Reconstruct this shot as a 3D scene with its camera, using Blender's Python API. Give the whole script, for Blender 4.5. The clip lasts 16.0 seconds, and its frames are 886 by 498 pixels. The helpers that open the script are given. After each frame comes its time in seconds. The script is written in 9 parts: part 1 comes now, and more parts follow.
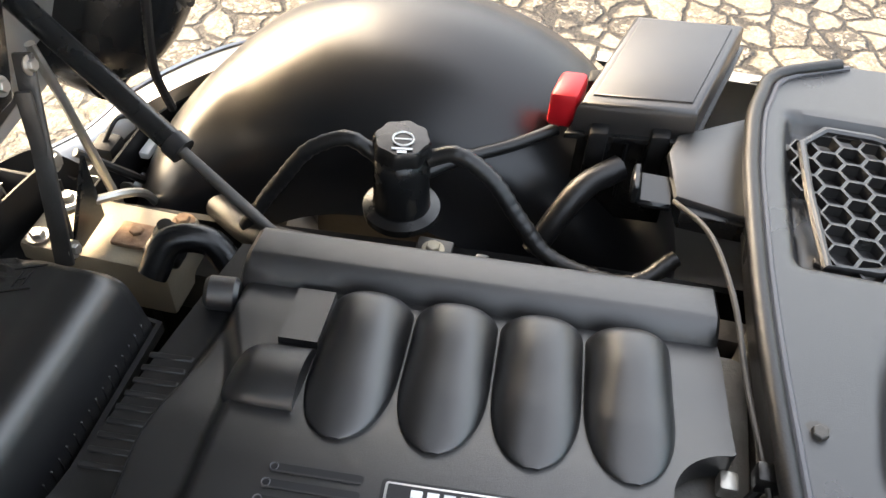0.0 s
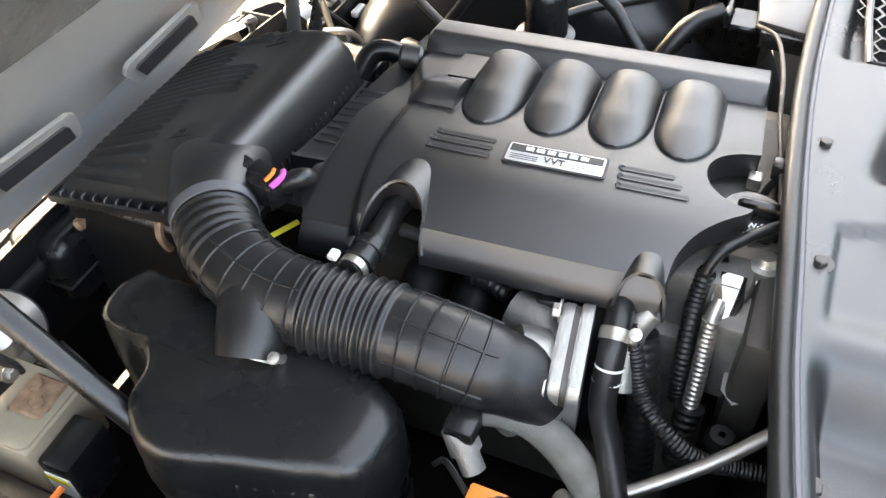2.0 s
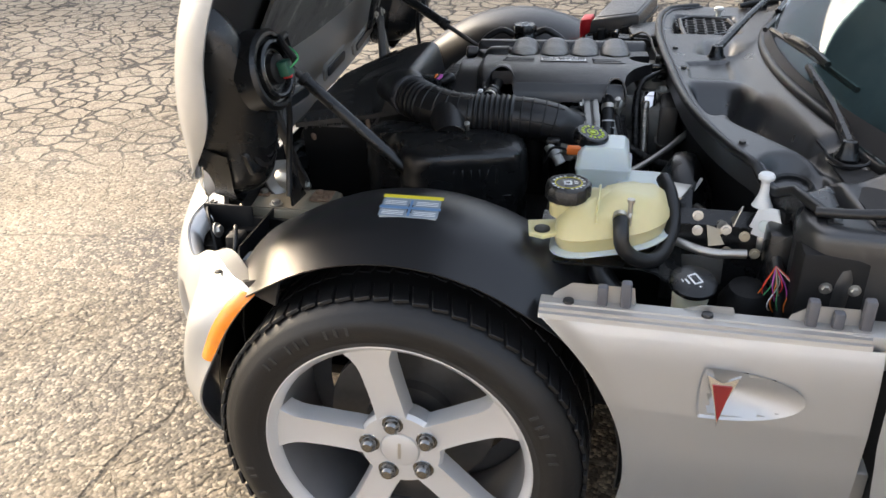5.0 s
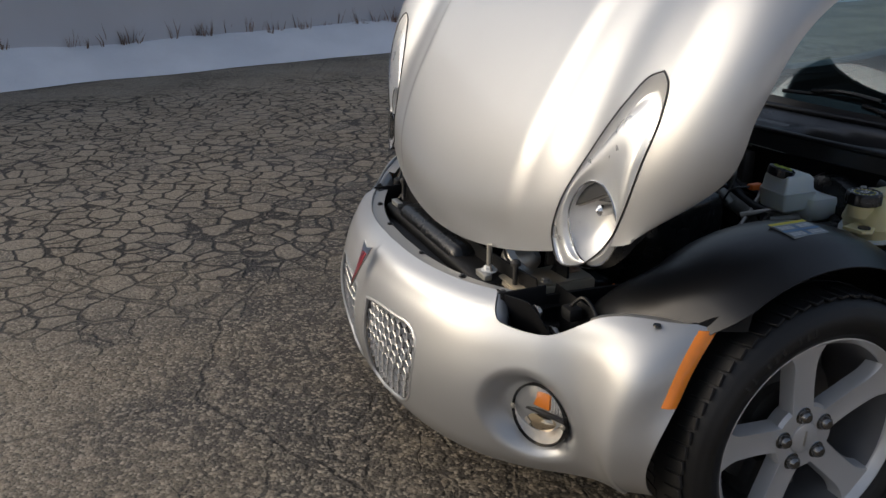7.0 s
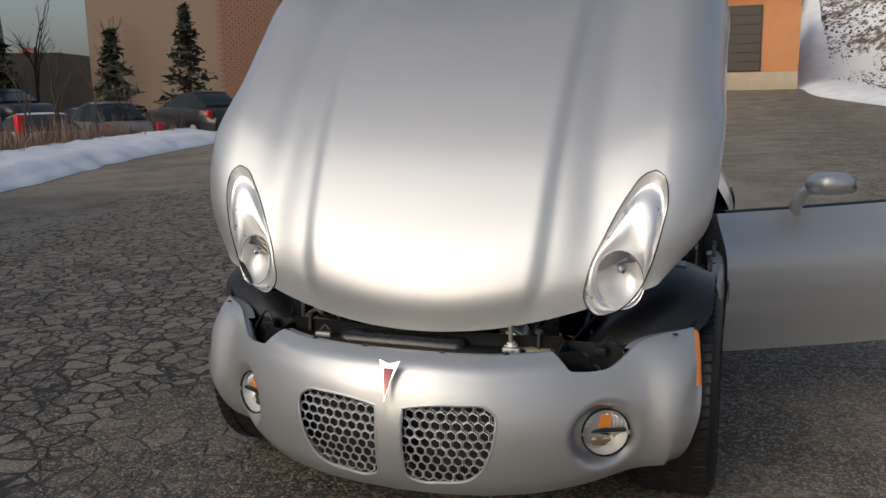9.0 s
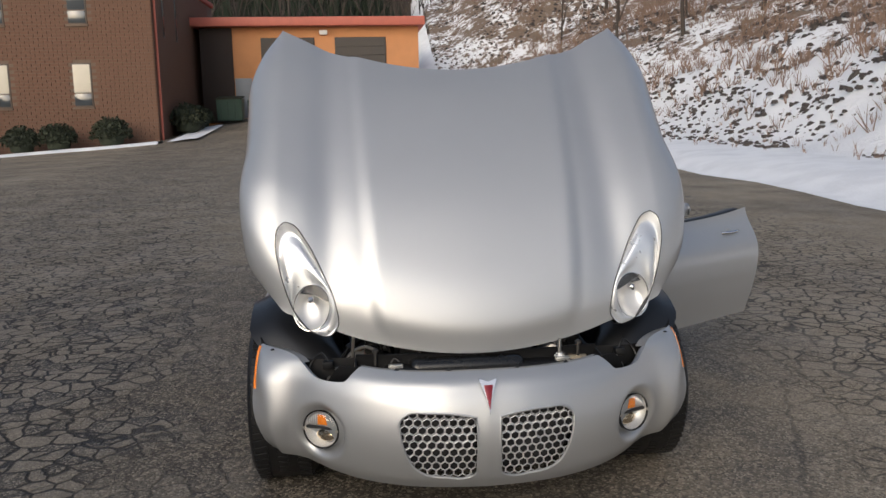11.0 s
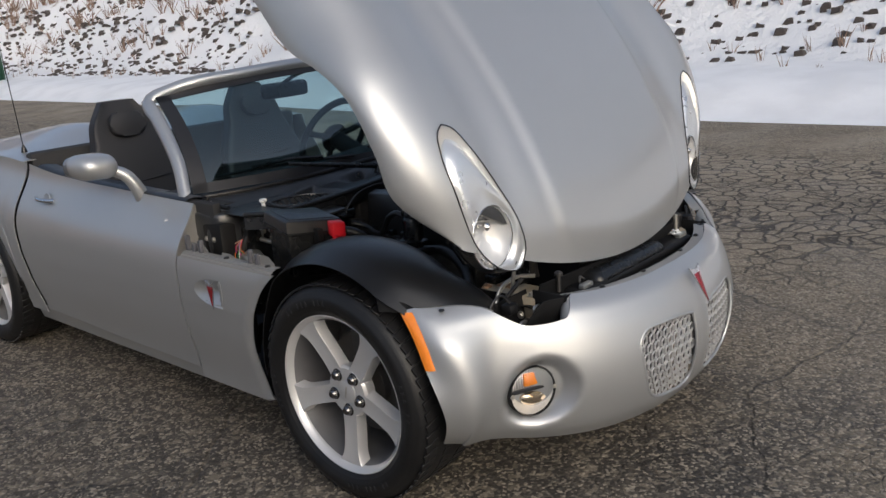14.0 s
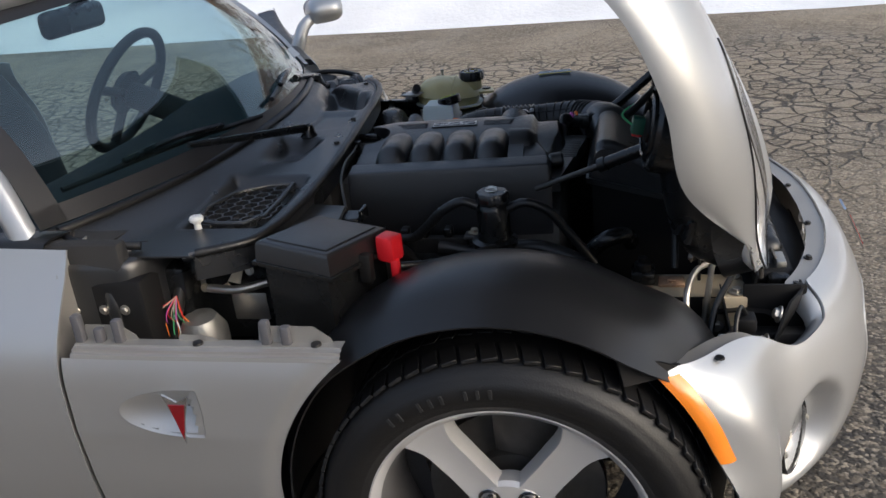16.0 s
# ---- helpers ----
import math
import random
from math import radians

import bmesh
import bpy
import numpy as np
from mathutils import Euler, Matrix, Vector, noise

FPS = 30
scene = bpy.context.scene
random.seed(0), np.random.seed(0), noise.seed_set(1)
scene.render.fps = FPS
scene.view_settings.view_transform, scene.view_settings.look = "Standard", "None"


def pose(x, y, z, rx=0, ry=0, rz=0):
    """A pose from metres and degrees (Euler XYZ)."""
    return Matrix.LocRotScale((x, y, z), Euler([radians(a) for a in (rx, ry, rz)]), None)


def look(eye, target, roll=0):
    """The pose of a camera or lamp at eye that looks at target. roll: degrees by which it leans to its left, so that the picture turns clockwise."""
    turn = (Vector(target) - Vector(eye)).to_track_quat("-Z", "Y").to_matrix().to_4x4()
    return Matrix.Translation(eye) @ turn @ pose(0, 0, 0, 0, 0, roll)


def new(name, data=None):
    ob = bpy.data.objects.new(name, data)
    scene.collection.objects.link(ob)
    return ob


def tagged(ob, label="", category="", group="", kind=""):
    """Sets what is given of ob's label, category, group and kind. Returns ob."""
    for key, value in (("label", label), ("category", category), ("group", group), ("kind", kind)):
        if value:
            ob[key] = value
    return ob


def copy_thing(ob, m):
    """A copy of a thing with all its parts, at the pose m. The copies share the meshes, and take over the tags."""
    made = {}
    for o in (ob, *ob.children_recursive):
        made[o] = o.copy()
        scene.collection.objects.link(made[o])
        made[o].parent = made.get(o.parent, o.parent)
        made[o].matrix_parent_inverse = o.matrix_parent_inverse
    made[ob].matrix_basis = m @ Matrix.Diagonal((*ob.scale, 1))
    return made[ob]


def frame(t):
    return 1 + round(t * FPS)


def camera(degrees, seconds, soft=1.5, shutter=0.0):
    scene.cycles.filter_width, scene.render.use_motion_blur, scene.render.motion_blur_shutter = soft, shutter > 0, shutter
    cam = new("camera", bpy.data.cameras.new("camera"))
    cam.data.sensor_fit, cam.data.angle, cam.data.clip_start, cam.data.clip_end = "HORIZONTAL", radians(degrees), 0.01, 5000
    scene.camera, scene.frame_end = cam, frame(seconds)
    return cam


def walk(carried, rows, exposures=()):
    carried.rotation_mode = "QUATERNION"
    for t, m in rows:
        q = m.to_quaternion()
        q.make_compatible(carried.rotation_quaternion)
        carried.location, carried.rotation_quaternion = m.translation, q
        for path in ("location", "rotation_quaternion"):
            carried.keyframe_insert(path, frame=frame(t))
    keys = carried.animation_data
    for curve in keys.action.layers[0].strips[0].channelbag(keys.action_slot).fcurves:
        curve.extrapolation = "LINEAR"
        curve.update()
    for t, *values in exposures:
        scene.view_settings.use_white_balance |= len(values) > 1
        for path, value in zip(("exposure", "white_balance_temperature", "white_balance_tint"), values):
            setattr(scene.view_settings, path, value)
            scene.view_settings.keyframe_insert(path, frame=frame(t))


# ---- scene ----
PATH = [
    (0, 0.2532, 0.2239, 1.3268, 43.789, -2.646, 102.579),
    (0.5, 0.3431, 0.2577, 1.3389, 42.303, -1.632, 102.962),
    (1, 0.4458, 0.2877, 1.3322, 40.601, 0.454, 106.687),
    (1.5, 0.5422, 0.3286, 1.3355, 39.981, 1.302, 110.909),
    (2, 0.6345, 0.3764, 1.3572, 43.793, 1.891, 113.601),
    (2.5, 0.7723, 0.4131, 1.3663, 50.403, 1.955, 113.188),
    (3, 0.9399, 0.4785, 1.3840, 53.914, 0.658, 113.958),
    (3.5, 1.1437, 0.6291, 1.3787, 55.626, 0.399, 117.918),
    (4, 1.3639, 0.6532, 1.3766, 56.855, 0.769, 115.973),
    (4.5, 1.6409, 0.4738, 1.3683, 59.390, 0.154, 107.093),
    (5, 1.9049, 0.3505, 1.3442, 61.335, 1.327, 102.422),
    (5.2, 1.9854, 0.2805, 1.3544, 61.966, 2.439, 101.178),
    (5.72, 2.1528, -0.0037, 1.3394, 64.080, 2.925, 94.943),
    (6.25, 2.1573, -0.4810, 1.3191, 66.404, 1.798, 85.540),
    (6.78, 2.0273, -1.0240, 1.2996, 68.704, 0.322, 73.614),
    (7.3, 1.7913, -1.5050, 1.2867, 70.745, -0.238, 59.814),
    (7.5, 1.6862, -1.6494, 1.2703, 71.169, -0.160, 54.056),
    (8, 1.4184, -2.0483, 1.2768, 73.189, 0.186, 40.450),
    (8.5, 1.1812, -2.4127, 1.2963, 76.461, 0.700, 28.732),
    (8.7, 1.0602, -2.5382, 1.2808, 77.959, 0.811, 24.904),
    (9.22, 0.7803, -2.8950, 1.3158, 80.470, 1.159, 15.641),
    (9.75, 0.4717, -3.1919, 1.3861, 81.299, 1.299, 9.576),
    (10.28, 0.1255, -3.3702, 1.4491, 81.128, 1.287, 4.317),
    (10.8, -0.2676, -3.3714, 1.4619, 80.638, 1.174, -2.525),
    (11, -0.4175, -3.3608, 1.4592, 80.676, 1.057, -5.998),
    (11.5, -0.8270, -3.2290, 1.4265, 80.074, 0.982, -13.768),
    (12, -1.2817, -3.1015, 1.3733, 79.427, 1.367, -19.713),
    (12.5, -1.6425, -2.8606, 1.3599, 78.413, 2.836, -26.700),
    (13, -1.9218, -2.4752, 1.3563, 78.077, 3.022, -33.952),
    (13.5, -2.1800, -2.1239, 1.3582, 76.750, 3.405, -41.549),
    (14, -2.2523, -1.7032, 1.3375, 74.447, 4.304, -49.317),
    (14.5, -2.3101, -1.2782, 1.3289, 73.461, 4.746, -56.928),
    (15, -2.2931, -0.8792, 1.3300, 71.599, 4.630, -65.594),
    (15.5, -2.0933, -0.5012, 1.3299, 69.983, 4.485, -73.098),
    (16, -1.9020, -0.1884, 1.3008, 66.770, 5.232, -78.966),
]
cam = camera(55.46, 16.0)
STOPS = [(0, 3.35, 7900, 10), (1.2, 3.8, 7900, 10), (2.0, 4.1, 7800, 10), (3.0, 3.5, 7500, 10), (4.0, 2.65, 7250, 10), (5.2, 1.95, 6900, 10), (7.3, -.22, 6200, 10), (8.7, -.3, 6150, 10), (11, -.12, 6000, 10), (13, 0, 5950, 10), (14.5, .1, 6000, 10), (16, .6, 6050, 10)]
walk(cam, [(t, pose(*p)) for t, *p in PATH], STOPS)
# sky, sun and exposure
SUN_EL, SUN_AZ = radians(23), radians(208)
world = bpy.data.worlds.new("overcast_sky")
world.use_nodes = True
scene.world = world
wn, wl = world.node_tree.nodes, world.node_tree.links
sky = wn.new("ShaderNodeTexSky")
sky.sky_type, sky.sun_disc = "NISHITA", False
sky.sun_elevation, sky.sun_rotation = SUN_EL, SUN_AZ
sky.air_density, sky.dust_density, sky.ozone_density = 1.0, 5.0, 1.0
veil = wn.new("ShaderNodeMix")  # high thin cloud over the whole sky
veil.data_type = "RGBA"
veil.inputs[0].default_value = 0.17
veil.inputs[7].default_value = (4.0, 3.95, 3.9, 1)
wl.new(sky.outputs[0], veil.inputs[6])
wl.new(veil.outputs[2], wn["Background"].inputs[0])
wn["Background"].inputs[1].default_value = 0.15
sun_data = bpy.data.lights.new("sun", "SUN")
sun_data.energy, sun_data.angle, sun_data.color = 1.12, radians(62), (1.0, 0.92, 0.82)
sun = new("sun", sun_data)
sun_way = Vector((math.sin(SUN_AZ) * math.cos(SUN_EL), math.cos(SUN_AZ) * math.cos(SUN_EL), math.sin(SUN_EL)))
sun.matrix_world = look(sun_way * 50, (0, 0, 0))


# ---- materials ----
def mat(name, col, rough=0.5, metal=0.0, var=0.12, scale=18.0, bump=0.0, bscale=300.0, coat=0.0, spec=0.5, rvar=0.1, trans=0.0, sss=0.0, second=None, secscale=4.0):
    """A surface with colour varied at two scales, uneven gloss and fine relief."""
    m = bpy.data.materials.new(name)
    m.use_nodes = True
    n, l = m.node_tree.nodes, m.node_tree.links
    p = n["Principled BSDF"]
    tc = n.new("ShaderNodeTexCoord")
    a = n.new("ShaderNodeTexNoise")
    a.inputs["Scale"].default_value, a.inputs["Detail"].default_value = scale, 6
    l.new(tc.outputs["Object"], a.inputs["Vector"])
    b = n.new("ShaderNodeTexNoise")
    b.inputs["Scale"].default_value, b.inputs["Detail"].default_value = bscale, 3
    l.new(tc.outputs["Object"], b.inputs["Vector"])
    mix = n.new("ShaderNodeMix")
    mix.data_type = "RGBA"
    mix.inputs[6].default_value = (*[c * (1 - var) for c in col], 1)
    mix.inputs[7].default_value = (*[min(1, c * (1 + var)) for c in (second or col)], 1)
    l.new(a.outputs["Fac"], mix.inputs[0])
    l.new(mix.outputs[2], p.inputs["Base Color"])
    mr = n.new("ShaderNodeMapRange")
    mr.inputs[3].default_value, mr.inputs[4].default_value = max(0.02, rough - rvar), min(1, rough + rvar)
    l.new(a.outputs["Fac"], mr.inputs[0])
    l.new(mr.outputs[0], p.inputs["Roughness"])
    p.inputs["Metallic"].default_value = metal
    p.inputs["Coat Weight"].default_value = coat
    p.inputs["Coat Roughness"].default_value = 0.06
    p.inputs["Specular IOR Level"].default_value = spec
    p.inputs["Transmission Weight"].default_value = trans
    if sss:
        p.inputs["Subsurface Weight"].default_value = sss
        p.inputs["Subsurface Radius"].default_value = (0.03, 0.025, 0.015)
        p.inputs["Subsurface Scale"].default_value = 0.5
    if bump:
        bp = n.new("ShaderNodeBump")
        bp.inputs["Strength"].default_value, bp.inputs["Distance"].default_value = bump, 0.002
        l.new(b.outputs["Fac"], bp.inputs["Height"])
        l.new(bp.outputs[0], p.inputs["Normal"])
    return m


SILVER = mat("silver_paint", (0.48, 0.493, 0.503), 0.40, 0.66, 0.04, 3, 0.03, 900, coat=0.7, rvar=0.03)
SILVER_IN = mat("silver_primer", (0.40, 0.39, 0.37), 0.42, 0.6, 0.12, 8, 0.05, 300)
BLACK_GRAIN = mat("black_grained_plastic", (0.010, 0.010, 0.011), 0.31, 0, 0.25, 30, 0.22, 1500, rvar=0.04, spec=1.0)
BLACK_SATIN = mat("black_satin_plastic", (0.008, 0.0085, 0.009), 0.27, 0, 0.3, 14, 0.08, 700, rvar=0.08)
BLACK_MATT = mat("black_matt_plastic", (0.008, 0.008, 0.0085), 0.55, 0, 0.3, 12, 0.1, 500, spec=0.25)
LINER = mat("wheel_liner_plastic", (0.010, 0.0105, 0.012), 0.32, 0, 0.25, 6, 0.10, 900, rvar=0.05, spec=0.5)
RUBBER = mat("black_rubber", (0.010, 0.010, 0.0105), 0.38, 0, 0.35, 25, 0.15, 400)
GREY_RUBBER = mat("scuffed_rubber", (0.022, 0.022, 0.023), 0.5, 0, 0.35, 25, 0.15, 400)
TYRE = mat("tyre_rubber", (0.009, 0.009, 0.0095), 0.47, 0, 0.35, 20, 0.2, 300, spec=0.42)
COWL = mat("grey_cowl_plastic", (0.020, 0.0205, 0.022), 0.29, 0, 0.2, 9, 0.2, 1300, rvar=0.06, spec=0.9)
GREY_PL = mat("grey_plastic", (0.10, 0.10, 0.11), 0.5, 0, 0.15, 10, 0.1, 600)
ALU = mat("cast_aluminium", (0.40, 0.40, 0.38), 0.45, 0.85, 0.2, 40, 0.35, 350)
RIM = mat("alloy_rim_paint", (0.62, 0.62, 0.62), 0.36, 0.42, 0.06, 10, 0.03, 600, coat=0.4)
STEEL = mat("zinc_steel", (0.50, 0.48, 0.44), 0.38, 0.9, 0.2, 60, 0.1, 400)
DARKSTEEL = mat("dark_steel", (0.09, 0.085, 0.08), 0.5, 0.7, 0.4, 30, 0.2, 300)
RUST = mat("rusty_steel", (0.22, 0.10, 0.05), 0.8, 0.2, 0.5, 90, 0.5, 500, second=(0.35, 0.24, 0.16))
BRACKET = mat("plated_bracket_steel", (0.50, 0.47, 0.37), 0.48, 0.25, 0.35, 25, 0.25, 300, second=(0.36, 0.29, 0.20))
CHROME = mat("chrome", (0.75, 0.75, 0.76), 0.10, 1.0, 0.05, 30, rvar=0.04)
WHITE_PL = mat("white_plastic", (0.72, 0.73, 0.72), 0.4, 0, 0.06, 30, 0.05, 400)
YELLOW_TANK = mat("yellowed_tank_plastic", (0.62, 0.55, 0.27), 0.34, 0, 0.16, 12, 0.06, 300, sss=0.5, second=(0.68, 0.60, 0.34))
WHITE_TANK = mat("milky_tank_plastic", (0.66, 0.72, 0.70), 0.36, 0, 0.08, 14, 0.05, 300, sss=0.5)
CREAM_TANK = mat("cream_tank_plastic", (0.62, 0.60, 0.45), 0.4, 0, 0.1, 14, 0.05, 300, sss=0.3)
RED = mat("red_plastic", (0.55, 0.012, 0.02), 0.38, 0, 0.12, 20, 0.05, 500)
RED_ENAMEL = mat("red_enamel", (0.24, 0.006, 0.012), 0.15, 0.2, 0.1, 20, coat=0.8)
AMBER = mat("amber_lens", (0.90, 0.26, 0.02), 0.16, 0, 0.1, 60, 0.25, 500, coat=0.6)
PALE_INK = mat("pale_print", (0.75, 0.75, 0.74), 0.5, 0, 0.05)
# near-black for print, and for plates painting the shade of openings
DARK_INK_AND_HOLES = mat("dark_print_and_hole_shade", (0.02, 0.02, 0.022), 0.4, 0, 0.1)
YELLOW_INK = mat("yellow_print", (0.72, 0.62, 0.04), 0.5, 0, 0.08)
LIME_INK = mat("lime_print", (0.50, 0.62, 0.05), 0.5, 0, 0.08)
BLUE_INK = mat("blue_print", (0.12, 0.24, 0.42), 0.5, 0, 0.08)
ORANGE = mat("orange_plastic", (0.85, 0.20, 0.03), 0.5, 0, 0.1)
PURPLE = mat("purple_plastic", (0.55, 0.10, 0.45), 0.5, 0, 0.1)
GREEN_WIRE = mat("green_wire", (0.06, 0.35, 0.14), 0.5, 0, 0.1)
FELT = mat("hood_insulation_felt", (0.035, 0.034, 0.032), 0.85, 0, 0.65, 7, 0.6, 160, second=(0.20, 0.19, 0.17))
FABRIC = mat("black_seat_leather", (0.018, 0.018, 0.02), 0.55, 0, 0.2, 20, 0.25, 700)
CARPET = mat("dark_trim", (0.02, 0.02, 0.021), 0.75, 0, 0.25, 30, 0.3, 600)
DISC = mat("brake_disc_steel", (0.10, 0.095, 0.09), 0.45, 0.6, 0.2, 80, 0.1, 300)
GREASY = mat("greasy_engine_metal", (0.17, 0.165, 0.155), 0.5, 0.6, 0.45, 30, 0.4, 250)
SLEEVE = mat("braided_hose_sleeve", (0.24, 0.235, 0.21), 0.8, 0, 0.4, 60, 0.9, 900)


def glass(name, col, rough=0.02, least=0.035, most=0.75):
    m = bpy.data.materials.new(name)
    m.use_nodes = True
    n, l = m.node_tree.nodes, m.node_tree.links
    p = n["Principled BSDF"]
    p.inputs["Base Color"].default_value = (*col, 1)
    p.inputs["Roughness"].default_value = rough
    p.inputs["IOR"].default_value = 1.45
    t = n.new("ShaderNodeBsdfTransparent")
    t.inputs[0].default_value = (*col, 1)
    g = n.new("ShaderNodeBsdfGlossy")
    g.inputs["Roughness"].default_value = rough
    fr = n.new("ShaderNodeLayerWeight")
    fr.inputs[0].default_value = 0.5
    pw = n.new("ShaderNodeMath")
    pw.operation = "POWER"
    pw.inputs[1].default_value = 4.0
    l.new(fr.outputs["Facing"], pw.inputs[0])
    ad = n.new("ShaderNodeMath")
    ad.operation = "MULTIPLY_ADD"
    ad.inputs[1].default_value, ad.inputs[2].default_value = most, least
    l.new(pw.outputs[0], ad.inputs[0])
    mx = n.new("ShaderNodeMixShader")
    l.new(ad.outputs[0], mx.inputs[0])
    l.new(t.outputs[0], mx.inputs[1])
    l.new(g.outputs[0], mx.inputs[2])
    l.new(mx.outputs[0], n["Material Output"].inputs[0])
    return m


CLEAR = glass("clear_lens", (0.93, 0.94, 0.95))
WINDSCREEN = glass("windscreen_glass", (0.66, 0.80, 0.82), 0.02, 0.09, 0.85)


# ---- shape helpers ----
def link(name, bm, material, parent=None, label="", smooth=40):
    """One mesh object from a bmesh, smooth but for edges sharper than the angle."""
    bmesh.ops.recalc_face_normals(bm, faces=bm.faces)
    me = bpy.data.meshes.new(name)
    for f in bm.faces:
        f.smooth = True
    lim = radians(smooth)
    for e in bm.edges:
        if len(e.link_faces) == 2 and e.calc_face_angle(0) > lim:
            e.smooth = False
    bm.to_mesh(me)
    bm.free()
    for mt in (material if isinstance(material, (list, tuple)) else [material]):
        me.materials.append(mt)
    ob = new(name, me)
    if parent:
        ob.parent = parent
    if label:
        ob["label"] = label
    return ob


def part(name, bm, material, parent, label="", smooth=40):
    return link(name, bm, material, parent, label, smooth)


def again(ob, m, parent=None):
    """Another object on the same mesh, with its own pose."""
    o = ob.copy()
    scene.collection.objects.link(o)
    o.parent = parent or ob.parent
    o.matrix_basis = m
    return o


def thing(name, label, category, at=(0, 0, 0), group="", kind=""):
    e = new(name)
    e.empty_display_size = 0.2
    e.location = at
    return tagged(e, label, category, group, kind)


def spl(knots, vals, t):
    """Smooth curve through values at the knots."""
    k, v = np.array(knots, float), np.array(vals, float)
    if v.ndim == 1:
        v = v[:, None]
    t = min(max(t, k[0]), k[-1])
    i = min(int(np.searchsorted(k, t, side="right")) - 1, len(k) - 2)
    def tan(j):
        if j == 0:
            return (v[1] - v[0]) / (k[1] - k[0])
        if j == len(k) - 1:
            return (v[-1] - v[-2]) / (k[-1] - k[-2])
        a, b = (v[j] - v[j - 1]) / (k[j] - k[j - 1]), (v[j + 1] - v[j]) / (k[j + 1] - k[j])
        return (a * (k[j + 1] - k[j]) + b * (k[j] - k[j - 1])) / (k[j + 1] - k[j - 1])
    h = k[i + 1] - k[i]
    s = (t - k[i]) / h
    r = (2*s**3 - 3*s*s + 1) * v[i] + (s**3 - 2*s*s + s) * h * tan(i) + (3*s*s - 2*s**3) * v[i + 1] + (s**3 - s*s) * h * tan(i + 1)
    return r if len(r) > 1 else float(r[0])


def curve(pts, n):
    k = [0]
    for a, b in zip(pts, pts[1:]):
        k.append(k[-1] + max(1e-4, (Vector(b) - Vector(a)).length))
    return [Vector(spl(k, pts, k[-1] * i / (n - 1))) for i in range(n)]


def smooth01(a, b, x):
    t = min(1, max(0, (x - a) / (b - a)))
    return t * t * (3 - 2 * t)


def loft(rows, wrap=False, caps=False, bm=None):
    bm = bm or bmesh.new()
    vs = [[bm.verts.new(p) for p in r] for r in rows]
    m = len(rows[0])
    for a, b in zip(vs, vs[1:]):
        for j in range(m if wrap else m - 1):
            k = (j + 1) % m
            try:
                bm.faces.new((a[j], a[k], b[k], b[j]))
            except ValueError:
                pass
    if caps and wrap:
        bm.faces.new(vs[0])
        bm.faces.new(vs[-1][::-1])
    return bm


def shell(rows, thick, toward=None):
    """A sheet with thickness: the rows, and the same moved along the sheet's normals."""
    R, C = len(rows), len(rows[0])
    P = np.array([[tuple(p) for p in r] for r in rows])
    du, dv = np.gradient(P, axis=0), np.gradient(P, axis=1)
    N = np.cross(du, dv)
    N /= np.linalg.norm(N, axis=2)[:, :, None] + 1e-9
    Q = P + N * thick
    bm = bmesh.new()
    a = [[bm.verts.new(p) for p in r] for r in P]
    b = [[bm.verts.new(p) for p in r] for r in Q]
    for i in range(R - 1):
        for j in range(C - 1):
            bm.faces.new((a[i][j], a[i][j+1], a[i+1][j+1], a[i+1][j]))
            bm.faces.new((b[i][j], b[i+1][j], b[i+1][j+1], b[i][j+1]))
    for i in range(R - 1):
        for j in (0, C - 1):
            bm.faces.new((a[i][j], a[i+1][j], b[i+1][j], b[i][j]))
    for j in range(C - 1):
        for i in (0, R - 1):
            bm.faces.new((a[i][j], a[i][j+1], b[i][j+1], b[i][j]))
    return bm


def tube(pts, r, n=None, seg=12, bm=None, rfun=None, smooth_path=True):
    """A pipe along points; rfun(s metres) multiplies the radius."""
    pts = [Vector(p) for p in pts]
    length = sum((b - a).length for a, b in zip(pts, pts[1:]))
    n = n or max(6, int(length / 0.012))
    c = curve(pts, n) if smooth_path else pts
    n = len(c)
    t0 = (c[1] - c[0]).normalized()
    side = t0.cross(Vector((0.3, 0.2, 0.93))).normalized()
    rows, s = [], 0
    for i, p in enumerate(c):
        t = (c[min(i + 1, n - 1)] - c[max(i - 1, 0)]).normalized()
        side = (side - t * side.dot(t)).normalized()
        up = t.cross(side)
        if i:
            s += (p - c[i - 1]).length
        q = r * (rfun(s) if rfun else 1)
        rows.append([p + (side * math.cos(a) + up * math.sin(a)) * q for a in (2 * math.pi * j / seg for j in range(seg))])
    return loft(rows, True, True, bm)


def ribbed(pitch, depth):
    return lambda s: 1 + depth * (0.5 + 0.5 * math.cos(2 * math.pi * s / pitch))


def rbox(x0, x1, y0, y1, z0, z1, r=0.006, seg=2, bm=None, m=None, taper=1.0):
    b = bmesh.new()
    bmesh.ops.create_cube(b, size=1)
    for v in b.verts:
        k = taper if v.co.z > 0 else 1
        v.co = ((x0+x1)/2 + v.co.x*(x1-x0)*k, (y0+y1)/2 + v.co.y*(y1-y0)*k, (z0+z1)/2 + v.co.z*(z1-z0))
    if r:
        bmesh.ops.bevel(b, geom=b.edges[:], offset=min(r, 0.49*min(x1-x0, y1-y0, z1-z0)), segments=seg, affect="EDGES", profile=0.5)
    if m:
        bmesh.ops.transform(b, matrix=m, verts=b.verts)
    return merge(bm, b)


def merge(bm, b):
    if bm is None:
        return b
    off = {v: bm.verts.new(v.co) for v in b.verts}
    for f in b.faces:
        nf = bm.faces.new([off[v] for v in f.verts])
        nf.material_index = f.material_index
    b.free()
    return bm


